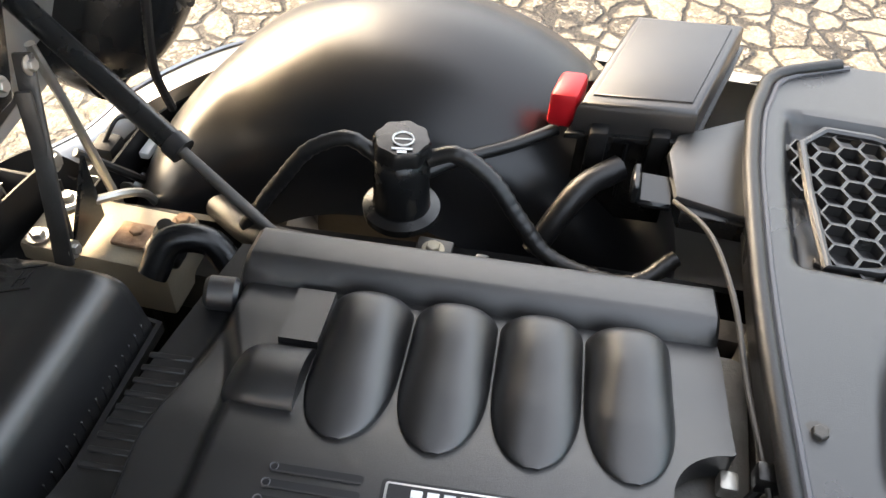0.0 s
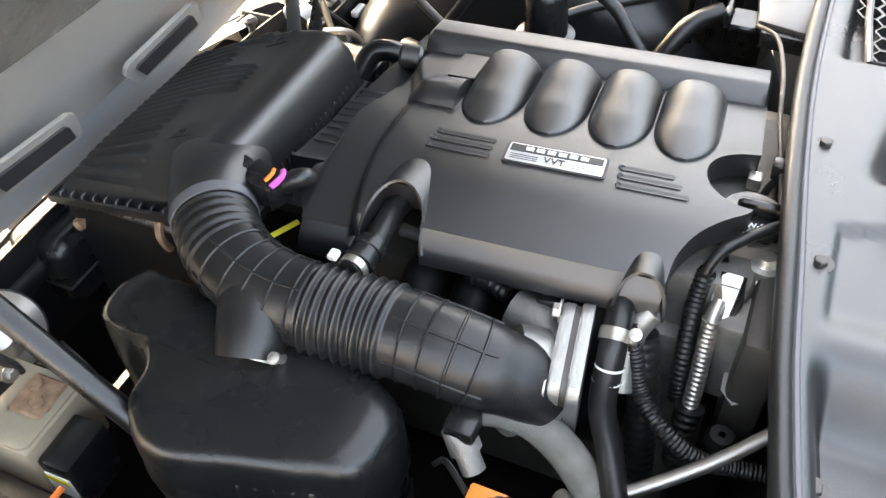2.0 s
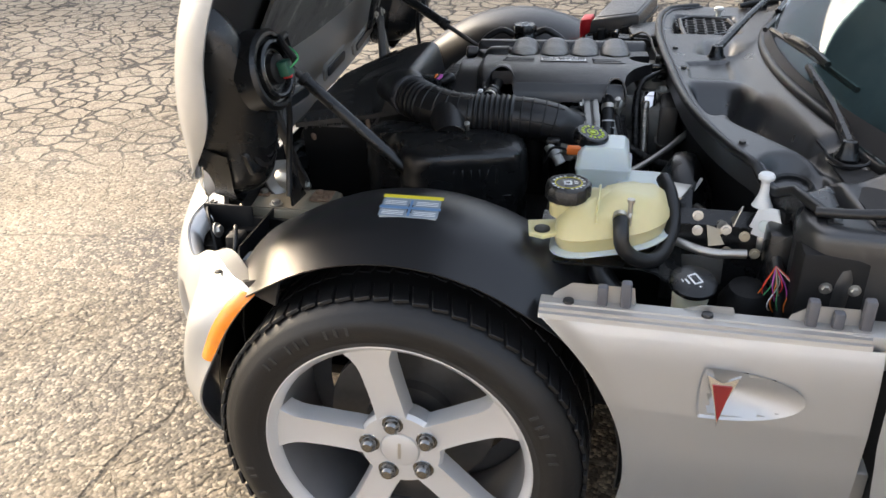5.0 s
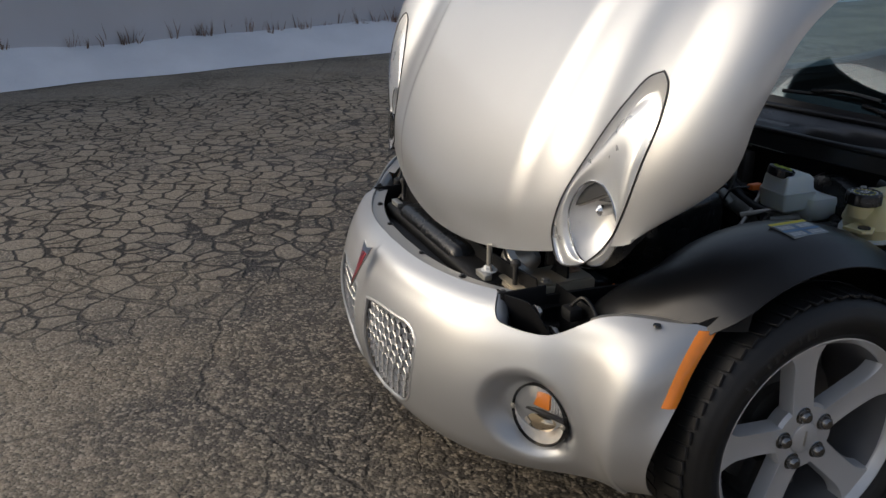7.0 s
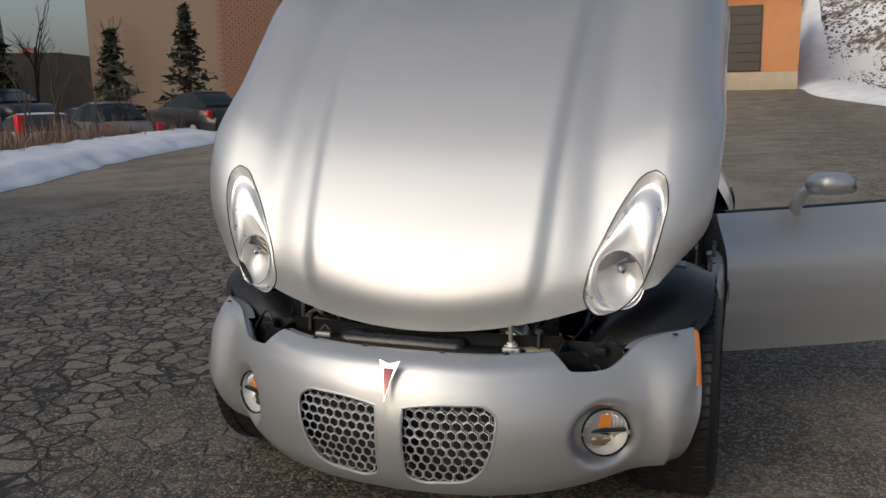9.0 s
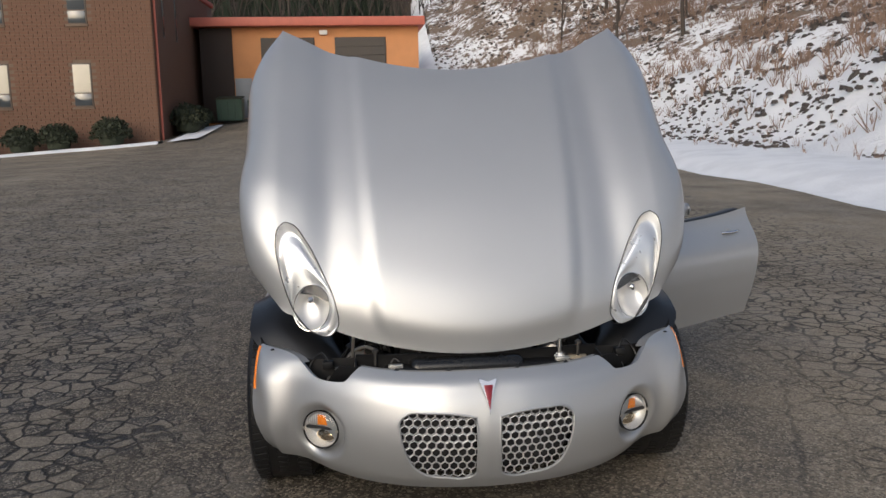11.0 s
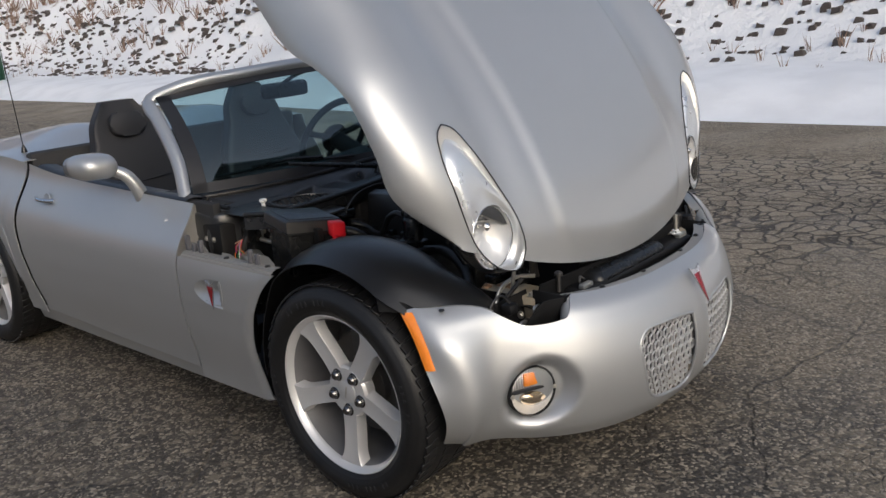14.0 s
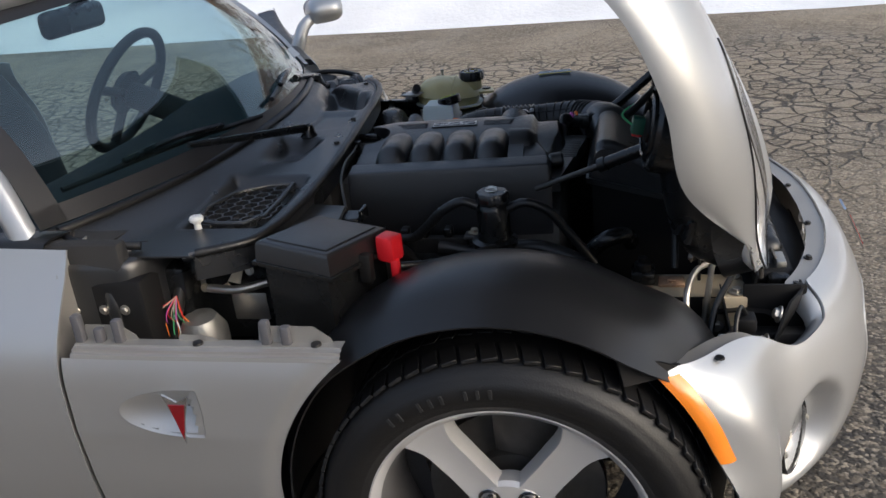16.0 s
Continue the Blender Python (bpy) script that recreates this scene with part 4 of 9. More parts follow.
def hood_at(u, v, inset=0.0):
    """A point of the bonnet's right-hand half: u from its middle to its side, v from the lip to the windscreen."""
    e, f = spl(HV, H_EDGE, v), spl(HV, H_CROWN, v)
    cy, cz = spl(HV, H_MID, v)
    if u <= 0.7:
        s = u / 0.7
        x, y = f[0] * s, cy + (f[1] - cy) * s * s
        z = cz + (f[2] - cz) * s ** 2.2
        wide = 0.50 + 0.10 * v
        z += 0.011 * (1 - smooth01(wide - 0.03, wide + 0.05, s)) * smooth01(0, .12, v)
        z -= 0.014 * math.exp(-((s - 0.74) / 0.10) ** 2) * smooth01(0.02, .25, v)
    else:
        a = (u - 0.7) / 0.3 * math.pi / 2
        x, z = f[0] + (e[0] - f[0]) * math.sin(a), e[2] + (f[2] - e[2]) * math.cos(a)
        y = f[1] + (e[1] - f[1]) * (a / (math.pi / 2))
    return Vector((x, y, z - inset))


# outline of a head lamp seen from above, in the bonnet's plan
LAMP = [(.675, -.150), (.698, -.165), (.712, -.22), (.700, -.30), (.672, -.39), (.630, -.465), (.575, -.510), (.525, -.520), (.498, -.495), (.505, -.43), (.545, -.33), (.605, -.215), (.648, -.160)]
LAMP_FINE = [tuple(p) for p in curve([(*p, 0) for p in LAMP] + [(*LAMP[0], 0)], 61)][:-1]


def inside(x, y, poly):
    c = False
    for i in range(len(poly)):
        (x0, y0), (x1, y1) = poly[i][:2], poly[i - 1][:2]
        if (y0 > y) != (y1 > y) and x < (x1 - x0) * (y - y0) / (y1 - y0) + x0:
            c = not c
    return c


NU, NV = 84, 110
hood_pts = [[hood_at(abs(-1 + 2 * i / (2 * NU)), j / NV) * Vector((1, 1, 1)) if i >= NU else hood_at(1 - i / NU, j / NV) @ Matrix.Diagonal((-1, 1, 1)) for i in range(2 * NU + 1)] for j in range(NV + 1)]
NEAR = np.array([tuple(p) for r in hood_pts[:60] for p in r if .42 < p.x < .80 and p.y < -.06])


def lamp_height(x, y):
    """The lamp's cover carries the bonnet's curve on beyond its lip."""
    lip = -.61 + .155 * (x / .62) ** 2
    yy = max(y, lip + .012)
    d = (NEAR[:, 0] - x) ** 2 + (NEAR[:, 1] - yy) ** 2
    k = np.argpartition(d, 14)[:14]
    g, w = NEAR[k], np.sqrt(1 / (d[k] + 4e-5))
    fit = np.linalg.lstsq(np.stack([np.ones(14), g[:, 0] - x, g[:, 1] - yy], 1) * w[:, None], g[:, 2] * w, rcond=None)[0]
    z = float(fit[0])
    return z - .62 * max(0, lip + .012 - y) + .0025


bm = shell(hood_pts, 0.004)
# lamp openings: faces inside the outline go, and the rim is drawn onto the outline
within = {v for v in bm.verts if v.co.y < -.1 and v.co.z > .5 and inside(abs(v.co.x), v.co.y, LAMP_FINE)}
bmesh.ops.delete(bm, geom=[f for f in bm.faces if all(v in within for v in f.verts)], context="FACES")
for v in within:
    if v.is_valid:
        x, y = abs(v.co.x), v.co.y
        q = min((Vector((p[0], p[1])) + (Vector((r[0], r[1])) - Vector((p[0], p[1]))) * k / 6 for p, r in zip(LAMP_FINE, LAMP_FINE[1:] + LAMP_FINE[:1]) for k in range(6)), key=lambda g: (g.x - x) ** 2 + (g.y - y) ** 2)
        v.co = Vector((math.copysign(q.x, v.co.x), q.y, v.co.z + lamp_height(q.x, q.y) - lamp_height(x, y)))
hood = part("bonnet", bm, SILVER, car, "silver clamshell bonnet tilted forward and open", 50)
hood.matrix_basis = OPEN


def lamp_sheet(shrink, drop, rear=lambda k: 0.0):
    b = bmesh.new()
    cx, cy = .605, -.36
    rings = [1 - i / 26 for i in range(25)]
    rows = []
    for k in rings:
        row = []
        for x, y, _ in LAMP_FINE:
            px, py = cx + (x - cx) * k * shrink, cy + (y - cy) * k * shrink
            row.append(Vector((px, py + rear(k) * (.25 + .75 * smooth01(-.17, -.36, py)), lamp_height(px, py) - drop(k))))
        rows.append(row)
    loft(rows, True, False, b)
    b.verts.ensure_lookup_table()
    b.faces.new(list(b.verts)[-len(LAMP_FINE):])
    return b


REFLECT = mat("lamp_reflector", (0.80, 0.79, 0.77), 0.32, 0.42, 0.08, 40, 0.12, 120)
LAMP_GREY = mat("lamp_bezel_silver", (0.82, 0.83, 0.84), 0.30, 0.72, 0.05, 20, 0.2, 150)
for s in (1, -1):
    def put(name, b, material, parent, label="", smooth=40):
        if s < 0:
            bmesh.ops.transform(b, matrix=MX, verts=b.verts)
        return part(name, b, material, parent, label, smooth)
    # silvered bezel: fluted border, a bulging brow, and an oval opening for the bowl
    mid, steps = Vector((.590, -.425, 0)), [k / 14 for k in range(15)]
    def rim(p):
        e = Vector((p[0] - mid.x, p[1] - mid.y, 0)).normalized()
        return mid + Vector((e.x * .066, e.y * .067, 0))
    def bezel(p, k):
        q, flat = rim(p), Vector((p[0], p[1], 0))
        g = flat.lerp(q, k)
        wide = min(1, (flat - q).length / .10)
        sink = .003 + .014 * smooth01(0, .14, k) * wide - .012 * wide * smooth01(.14, .45, k) + .012 * smooth01(.6, 1, k)
        return Vector((g.x, g.y, lamp_height(g.x, g.y) - sink))
    ring = [Vector((p[0] * .998 + .002 * mid.x, p[1] * .998 + .002 * mid.y, 0)) for p in LAMP_FINE]
    lamp = put("head_lamp", loft([[bezel(p, k) for p in ring] for k in steps], True), LAMP_GREY, hood, "teardrop head lamp with clear cover and round reflector", 60)
    flutes = None
    for a, b in zip(ring, ring[1:] + ring[:1]):
        for f in (0, .25, .5, .75):
            p = a.lerp(b, f)
            if p.y > -.40:
                flutes = tube([bezel(p, .015) + Vector((0, 0, .001)), bezel(p, .07) + Vector((0, 0, .001)), bezel(p, .13) + Vector((0, 0, .001))], .0012, 3, 4, flutes, None, False)
    put("border_flutes", flutes, REFLECT, lamp)["kind"] = "stuff"
    lens = put("lens", lamp_sheet(0.995, lambda k: -0.002 - 0.006 * (1 - k * k)), CLEAR, lamp)
    lens.visible_shadow = False
    put("gasket", tube([Vector((x, y, lamp_height(x, y) - .001)) for x, y, _ in LAMP_FINE + LAMP_FINE[:2]], 0.0018, None, 8, None, None, False), RUBBER, lamp)
    # round projector bowl in the lower half
    c = Vector((.585, -.425, lamp_height(.585, -.425) - .024))
    ax = Vector((0.12, -0.62, 0.78)).normalized()
    edge = [bezel(p, 1) for p in ring]
    core = sum(edge, Vector()) / len(edge)
    put("reflector", loft([[core + (p - core) * k - ax * d for p in edge] for k, d in ((1, 0), (.95, .008), (.80, .024), (.55, .038), (.28, .045), (.05, .047))], True, False), REFLECT, lamp)
    put("bezel_ring", tube(edge + edge[:2], .0022, None, 6, None, None, False), CHROME, lamp)
    c = core - ax * .008
    shield = [(.050 * math.cos(radians(a)), .050 * math.sin(radians(a))) for a in range(20, 161, 10)]
    put("bulb_shield", prism(shield, -.012, -.009, to_axis(c, ax), .001), mat("smoked_shield", (.16, .16, .165), .25, .7, .1, 40), lamp)
    put("bulb", lathe([(.010, -.03), (.012, -.015), (.011, .0), (.004, .006), (.001, .008)], 16, to_axis(c, ax)), CHROME, lamp)
    # black back of the lamp, seen under the bonnet
    back = put("lamp_housing", lamp_sheet(0.97, lambda k: 0.012 + 0.115 * (1 - k ** 2.6) ** 0.55, lambda k: 0.075 * (1 - k ** 2.6) ** 0.55), BLACK_SATIN, hood, "black plastic back of a head lamp")
    at, ax_ = Vector((.622, -.198, .618)), Vector((.1, .8, -.6))
    sm = to_axis(at, ax_)
    put("lamp_socket", lathe([(.070, -.030), (.068, .002), (.062, .008), (.056, .008), (.054, .002), (.050, .001), (.049, .012), (.044, .015), (.041, .013), (.040, .002), (.001, .000)], 40, sm), BLACK_SATIN, back)
    put("socket_ring", lathe([(.032, .002), (.0335, .006), (.032, .008)], 30, sm, caps=False), STEEL, back)
    put("bulb_holder", lathe([(.026, .001), (.025, .014), (.016, .018), (.001, .018)], 18, sm), BLACK_MATT, back)
    put("bulb_plug", rbox(-.010, .010, -.013, .013, .016, .036, .003, 2, m=sm), mat("green_plug", (.015, .085, .055), .4, 0, .1, 30), back, "dark green bulb plug")
    put("red_clip", rbox(-.004, .004, -.018, -.012, .018, .034, .002, 2, m=sm), RED, back)
    put("lamp_socket", lathe([(.030, -.01), (.030, .006), (.022, .009), (.022, .004), (.012, .004), (.012, .016), (.001, .017)], 24, to_axis((.615, -.335, .548), (.25, .75, -.6))), BLACK_MATT, back)
    put("lamp_rib", rbox(-.045, .045, -.026, .020, -.012, .002, .006, 2, m=to_axis((.615, -.335, .548), (.25, .75, -.6))), BLACK_SATIN, back)
    put("green_wire", tube([sm @ Vector((0, 0, .036)), sm @ Vector((.004, .008, .050)), (.585, -.165, .642)], .0018, 10, 6), GREEN_WIRE, back)
    put("lamp_wire", tube([sm @ Vector((.004, .010, .046)), (.590, -.160, .640), (.555, -.165, .645)], .006, 24, 8), RUBBER, back)
    put("lamp_wire", tube([(.560, -.163, .645), (.535, -.19, .630), (.520, -.24, .605), (.507, -.31, .555), (.51, -.38, .505), (.53, -.43, .46)], .0055, 110, 8, None, ribbed(.005, .14)), RUBBER, back)
    put("wire_clip", rbox(.512, .530, -.225, -.205, .606, .622, .003), BLACK_MATT, back)
    put("clip_screw", bolt((.521, -.205, .610), ax_, .005), STEEL, back)
    # skirt from the lamp's lower end to the bonnet's lip
    put("lamp_skirt", loft([[Vector((x, y, lamp_height(x, y) - d)) + Vector((0, .03 * d / .06, 0)) for x, y, _ in LAMP_FINE[17:44]] for d in (.004, .03, .06)]), BLACK_SATIN, lamp)

# inner side of the bonnet: pressed frame, felt, slots
def hood_in(x0, u0, u1, v0, v1, n, m, drop):
    return [[hood_at(abs(u), v, drop) if u >= 0 else hood_at(-u, v, drop) @ Matrix.Diagonal((-1, 1, 1)) for u in np.linspace(u0, u1, n)] for v in np.linspace(v0, v1, m)]


part("bonnet_frame", shell(hood_in(0, -.93, .93, .10, .97, 70, 40, .024), .003), mat("grubby_dark_paint", (.045, .045, .046), .38, .2, .4, 10, .1, 200), hood, "black inner skin of the bonnet")
felt_rows = hood_in(0, -.50, .50, .24, .95, 50, 40, .034)
for r in felt_rows:
    for p in r:
        p.z += 0.006 * noise.noise((p.x * 6, p.y * 6, 1)) - 0.012 * abs(math.sin(p.x * 4.0)) ** 3
part("bonnet_felt", shell(felt_rows, .006), FELT_GRUBBY, hood, "grubby grey insulation felt under the bonnet")
part("lip_panel", shell(hood_in(0, -.62, .62, .10, .25, 50, 14, .030), .003), SILVER_IN, hood, "silver inner lip panel with long slots")
for x in (-.33, -.13, .13, .33):
    y = -.485 + .25 * x * x
    m = Matrix.Translation((x, y + .015, .600)) @ Matrix.Rotation(radians(24), 4, "X") @ Matrix.Rotation(radians(14 if x > 0 else -14) * abs(x) / .33, 4, "Z")
    part("slot_rim", prism([(-.085, -.020), (-.077, -.027), (.062, -.027), (.088, .012), (.085, .022), (.077, .027), (-.060, .027), (-.072, .020)], -.004, .004, m, .003), SILVER_IN, hood)
    # no opening is cut: a near-black plate paints the slot's inner shade
    part("slot", prism([(-.068, -.013), (-.064, -.015), (.052, -.015), (.068, .010), (.064, .015), (-.050, .015), (-.057, .010)], -.008, .0045, m), DARK_INK_AND_HOLES, hood)
for x, y in ((-.23, -.40), (.23, -.40), (-.25, -.1), (.25, -.1), (0, .1), (-.3, .3), (.3, .3)):
    part("felt_clip", lathe([(.022, 0), (.022, -.003), (.010, -.006), (.001, -.006)], 18, Matrix.Translation((x, y, hood_at(abs(x) / .99, 0.28 + (y + .4) * 0.95, .046).z))), RUBBER, hood)

# gas struts and hinge arms
def strut(s):
    a, b = Vector((.345 * s, -.335, .872)), Vector((.36 * s, -.02, .60))
    st = part("gas_strut", tube([a, a.lerp(b, .16)], .007, 3, 12, None, None, False), DARKSTEEL, car, "black gas strut holding the bonnet up")
    part("cylinder", tube([a.lerp(b, .12), b], .0125, 3, 14, None, None, False), BLACK_SATIN, st)
    part("collar", tube([a.lerp(b, .12), a.lerp(b, .15)], .0145, 3, 14, None, None, False), RUBBER, st)
    part("ball_joint", lathe([(.001, -.016), (.012, -.012), (.016, 0), (.012, .012), (.001, .016)], 16, Matrix.Translation(a)), STEEL, st)
    part("foot", rbox(b.x-.016, b.x+.016, b.y-.02, b.y+.02, b.z-.05, b.z, .004), DARKSTEEL, st)


strut(1)
a, b = Vector((-.40, -.345, .88)), Vector((-.277, -.012, .72))
for s in (-1,):
    st = part("gas_strut", tube([a, a.lerp(b, .6)], .0125, 3, 14, None, None, False), BLACK_SATIN, car, "black gas strut holding the bonnet up")
    part("rod", tube([a.lerp(b, .6), b], .006, 3, 12, None, None, False), DARKSTEEL, st)
    part("collar", tube([a.lerp(b, .57), a.lerp(b, .61)], .0145, 3, 14, None, None, False), RUBBER, st)
    part("ball_joint", lathe([(.001, -.016), (.012, -.012), (.016, 0), (.012, .012), (.001, .016)], 16, Matrix.Translation(a)), STEEL, st)


def hinge(s):
    def bar(p, q, w, name, parent):
        p, q = Vector((p[0] * s, *p[1:])), Vector((q[0] * s, *q[1:]))
        m = to_axis(p, q - p)
        return part(name, rbox(-w, w, -.004, .004, -.01, (q - p).length + .01, .003, 2, None, m), DARKSTEEL, parent)
    h = part("bonnet_hinge", rbox(-.026, .026, -.006, .006, -.075, .075, .006, 2, m=Matrix.Translation((.352 * s, -.350, .835)) @ Matrix.Rotation(radians(-14), 4, "X")), BLACK_SATIN, car, "black steel bonnet hinge with crossed links")
    bar((.398, -.352, .800), (.318, -.325, .585), .011, "link", h)
    bar((.372, -.345, .770), (.345, -.335, .600), .009, "link", h)
    part("hinge_foot", prism([(.404 * s, .672), (.330 * s, .570), (.405 * s, .575)], -.003, .003, Matrix.Translation((0, -.325, 0)) @ Matrix.Rotation(radians(90), 4, "X"), .001), BLACK_SATIN, h)
    for x, y, z in ((.352, -.336, .875), (.352, -.350, .80), (.396, -.345, .798), (.330, -.318, .590)):
        part("bolt", bolt((x * s, y, z), (0, 1, .2), .007), STEEL, h)


hinge(1)
hinge(-1)

# front bumper skin
B_PLAN = [(0, -.697), (.16, -.688), (.31, -.655), (.46, -.592), (.58, -.512), (.68, -.435)]


def b_top(x):
    base = spl([0, .45, .70, .86], [.575, .580, .604, .614], x)
    bite = smooth01(.468, .512, x) * (1 - smooth01(.61, .765, x))
    return (base - bite * (.040 + .020 * math.sin((x - .48) / .23 * math.pi)), base)


def b_end(z):
    return -math.sqrt(max(.0001, .392 ** 2 - (z - .335) ** 2)) + .01


FOG = Vector((.570, 0, .350))


def bumper_at(u, w):
    """u from the middle to the wheel arch, w from the lower edge to the upper."""
    xt = .86 * u
    (top, full), low = b_top(xt), spl([0, .5, .86], [.175, .19, .235], xt)
    z = low + (top - low) * w
    ye = b_end(z)
    turn = smooth01(.38, .54, z)
    pts = [(*p, 0) for p in B_PLAN] + [(.762 + .026 * turn, min(-.30, ye - .055) + .005 - .010 * turn, 0), (.815 - .006 * turn, ye, 0)]
    k = [0, .185, .36, .54, .69, .82, .93, 1]
    x, y, _ = spl(k, pts, u)
    x1, y1, _ = spl(k, pts, min(1, u + .01))
    x0, y0, _ = spl(k, pts, max(0, u - .01))
    t = Vector((x1 - x0, y1 - y0, 0)).normalized()
    inward = Vector((-t.y, t.x, 0))
    lean = spl([0, .08, .25, .5, .68, .85, .95, 1], [.058, .035, .010, .0, .012, .036, .062, .092], (z - low) / (full - low))
    f = (z - low) / (full - low)
    lean *= 1 - .72 * smooth01(.72, 1, u) * smooth01(.35, .6, f)
    lean += .020 * smooth01(.55, 0, f) * smooth01(.62, 1, u)
    p = Vector((x, y, z)) + inward * lean
    # dished surround of the fog lamp
    r = math.hypot((p.x - FOG.x) * 1.18, p.z - FOG.z)
    p += inward * .050 * (1 - smooth01(.062, .112, r))
    k = smooth01(.82, 1, u) * smooth01(.30, .50, z)
    return p + Vector((.006 * k, .036 * k, 0))


G_IN, G_OUT = .034, .302


def grille_edge():
    """One grille opening in x and z, mirrored for the other."""
    pts = [(.040, .441), (.10, .452), (.20, .458), (.275, .452), (.299, .430), (.300, .385), (.285, .320), (.258, .265), (.225, .238), (.15, .224), (.075, .220), (.046, .232), (.039, .290), (.037, .370)]
    return [(p.x, p.y) for p in curve([(*q, 0) for q in pts] + [(*pts[0], 0)], 57)][:-1]


GRILLE = grille_edge()
BU, BW = 150, 56
bp = [[bumper_at(abs(i) / BU, j / BW) if i >= 0 else bumper_at(-i / BU, j / BW) @ Matrix.Diagonal((-1, 1, 1)) for i in range(-BU, BU + 1)] for j in range(BW + 1)]
bm = shell(bp, -.004)
dead = [f for f in bm.faces if inside(abs(f.calc_center_median().x), f.calc_center_median().z, GRILLE) and abs(f.calc_center_median().x) < .31]
bmesh.ops.delete(bm, geom=dead, context="FACES")
bumper = part("front_bumper", bm, SILVER, car, "silver front bumper skin with twin honeycomb grilles", 60)
flat_bp = [p for r in bp for p in r if 0 <= p.x < .45]


def bumper_y(x, z):
    x = abs(x)
    near = sorted(flat_bp, key=lambda p: (p.x - x) ** 2 + (p.z - z) ** 2)[:3]
    ws = [1 / (1e-6 + (p.x - x) ** 2 + (p.z - z) ** 2) for p in near]
    return sum(p.y * w for p, w in zip(near, ws)) / sum(ws)


G_FRAME = [Vector((x, bumper_y(x, z) - .001, z)) for x, z in GRILLE]
both("grille_frame", lambda: tube(G_FRAME + G_FRAME[:2], .0052, None, 8, None, None, False), SILVER, bumper, "silver rim round a grille opening")
GRILLE_PAINT = mat("grille_grey", (.60, .60, .60), .35, .3, .08, 30)


def honeycomb():
    b = bmesh.new()
    r = .0172
    rnd = [(math.cos(radians(60*k+30)), math.sin(radians(60*k+30))) for k in range(6)]
    for i in range(-1, 13):
        for j in range(-1, 13):
            cx = .03 + (i + (.5 if j % 2 else 0)) * r * math.sqrt(3)
            cz = .215 + j * r * 1.5
            if not inside(cx, cz, GRILLE):
                continue
            y = bumper_y(min(max(cx, .035), .3), cz) + .010
            o = [b.verts.new((cx + r*1.02*a, y, cz + r*1.02*c)) for a, c in rnd]
            q = [b.verts.new((cx + r*.85*a, y - .002, cz + r*.85*c)) for a, c in rnd]
            d = [b.verts.new((cx + r*.82*a, y + .005, cz + r*.82*c)) for a, c in rnd]
            for k in range(6):
                b.faces.new((o[k], o[(k+1) % 6], q[(k+1) % 6], q[k]))
                b.faces.new((q[k], q[(k+1) % 6], d[(k+1) % 6], d[k]))
    return b


for o in both("honeycomb", honeycomb, GRILLE_PAINT, bumper, "grey honeycomb grille mesh", 20):
    o["kind"] = "stuff"
# flat near-black sheets stand in for the shade behind the mesh
both("grille_back", lambda: prism([(x*1.02 - .003, z) for x, z in GRILLE], 0, .004, Matrix.Translation((0, -.60, 0)) @ Matrix.Rotation(radians(90), 4, "X")), DARK_INK_AND_HOLES, bumper)

# badge on the nose, and on each flank
def badge(w, h, m, parent):
    chrome_o = [(-w, h), (-w*.12, h*.80), (w*.12, h*.80), (w, h), (w*.32, 0), (0, -h), (-w*.32, 0)]
    b = part("badge", prism(chrome_o, 0, .005, m, .001), CHROME, parent, "chrome arrowhead badge with red centre")
    part("enamel", prism([(-w*.5, h*.62), (w*.5, h*.62), (0, -h*.78)], .005, .0065, m, .0006), RED_ENAMEL, b)


fz = Vector((0, -.681 - (-.631), .451 - .555)).normalized()
m = Matrix.Translation((0, -.681 - .010, .508 + .005)) @ Matrix(((1, 0, 0, 0), (0, -fz.y, -.90, 0), (0, -fz.z, .436, 0), (0, 0, 0, 1)))
badge(.032, .062, m, bumper)

# side marker lamps
def marker():
    rows = []
    for i in range(13):
        t = i / 12
        z = .606 - .137 * t
        row = []
        for k in range(5):
            u = .9995 - .036 * (1 - .25 * t) * k / 4
            top, low = b_top(.86 * u)[0], spl([0, .5, .86], [.175, .19, .235], .86 * u)
            p, q = bumper_at(u, (z - low) / (top - low)), bumper_at(u - .01, (z - low) / (top - low))
            d = Vector((p.x - q.x, p.y - q.y, 0)).normalized()
            row.append(p + Vector((d.y, -d.x, 0)) * (.005 + .004 * math.sin(math.pi * k / 4)))
        rows.append(row)
    return shell(rows, .006)


both("side_marker", marker, AMBER, bumper, "amber side marker lamp at the wheel arch")


# fog lamps
def at_fog():
    return Matrix.Translation((FOG.x, -.475, FOG.z)) @ Vector((.42, -.90, 0.05)).to_track_quat("Z", "Y").to_matrix().to_4x4() @ Matrix.Scale(1.18, 4)


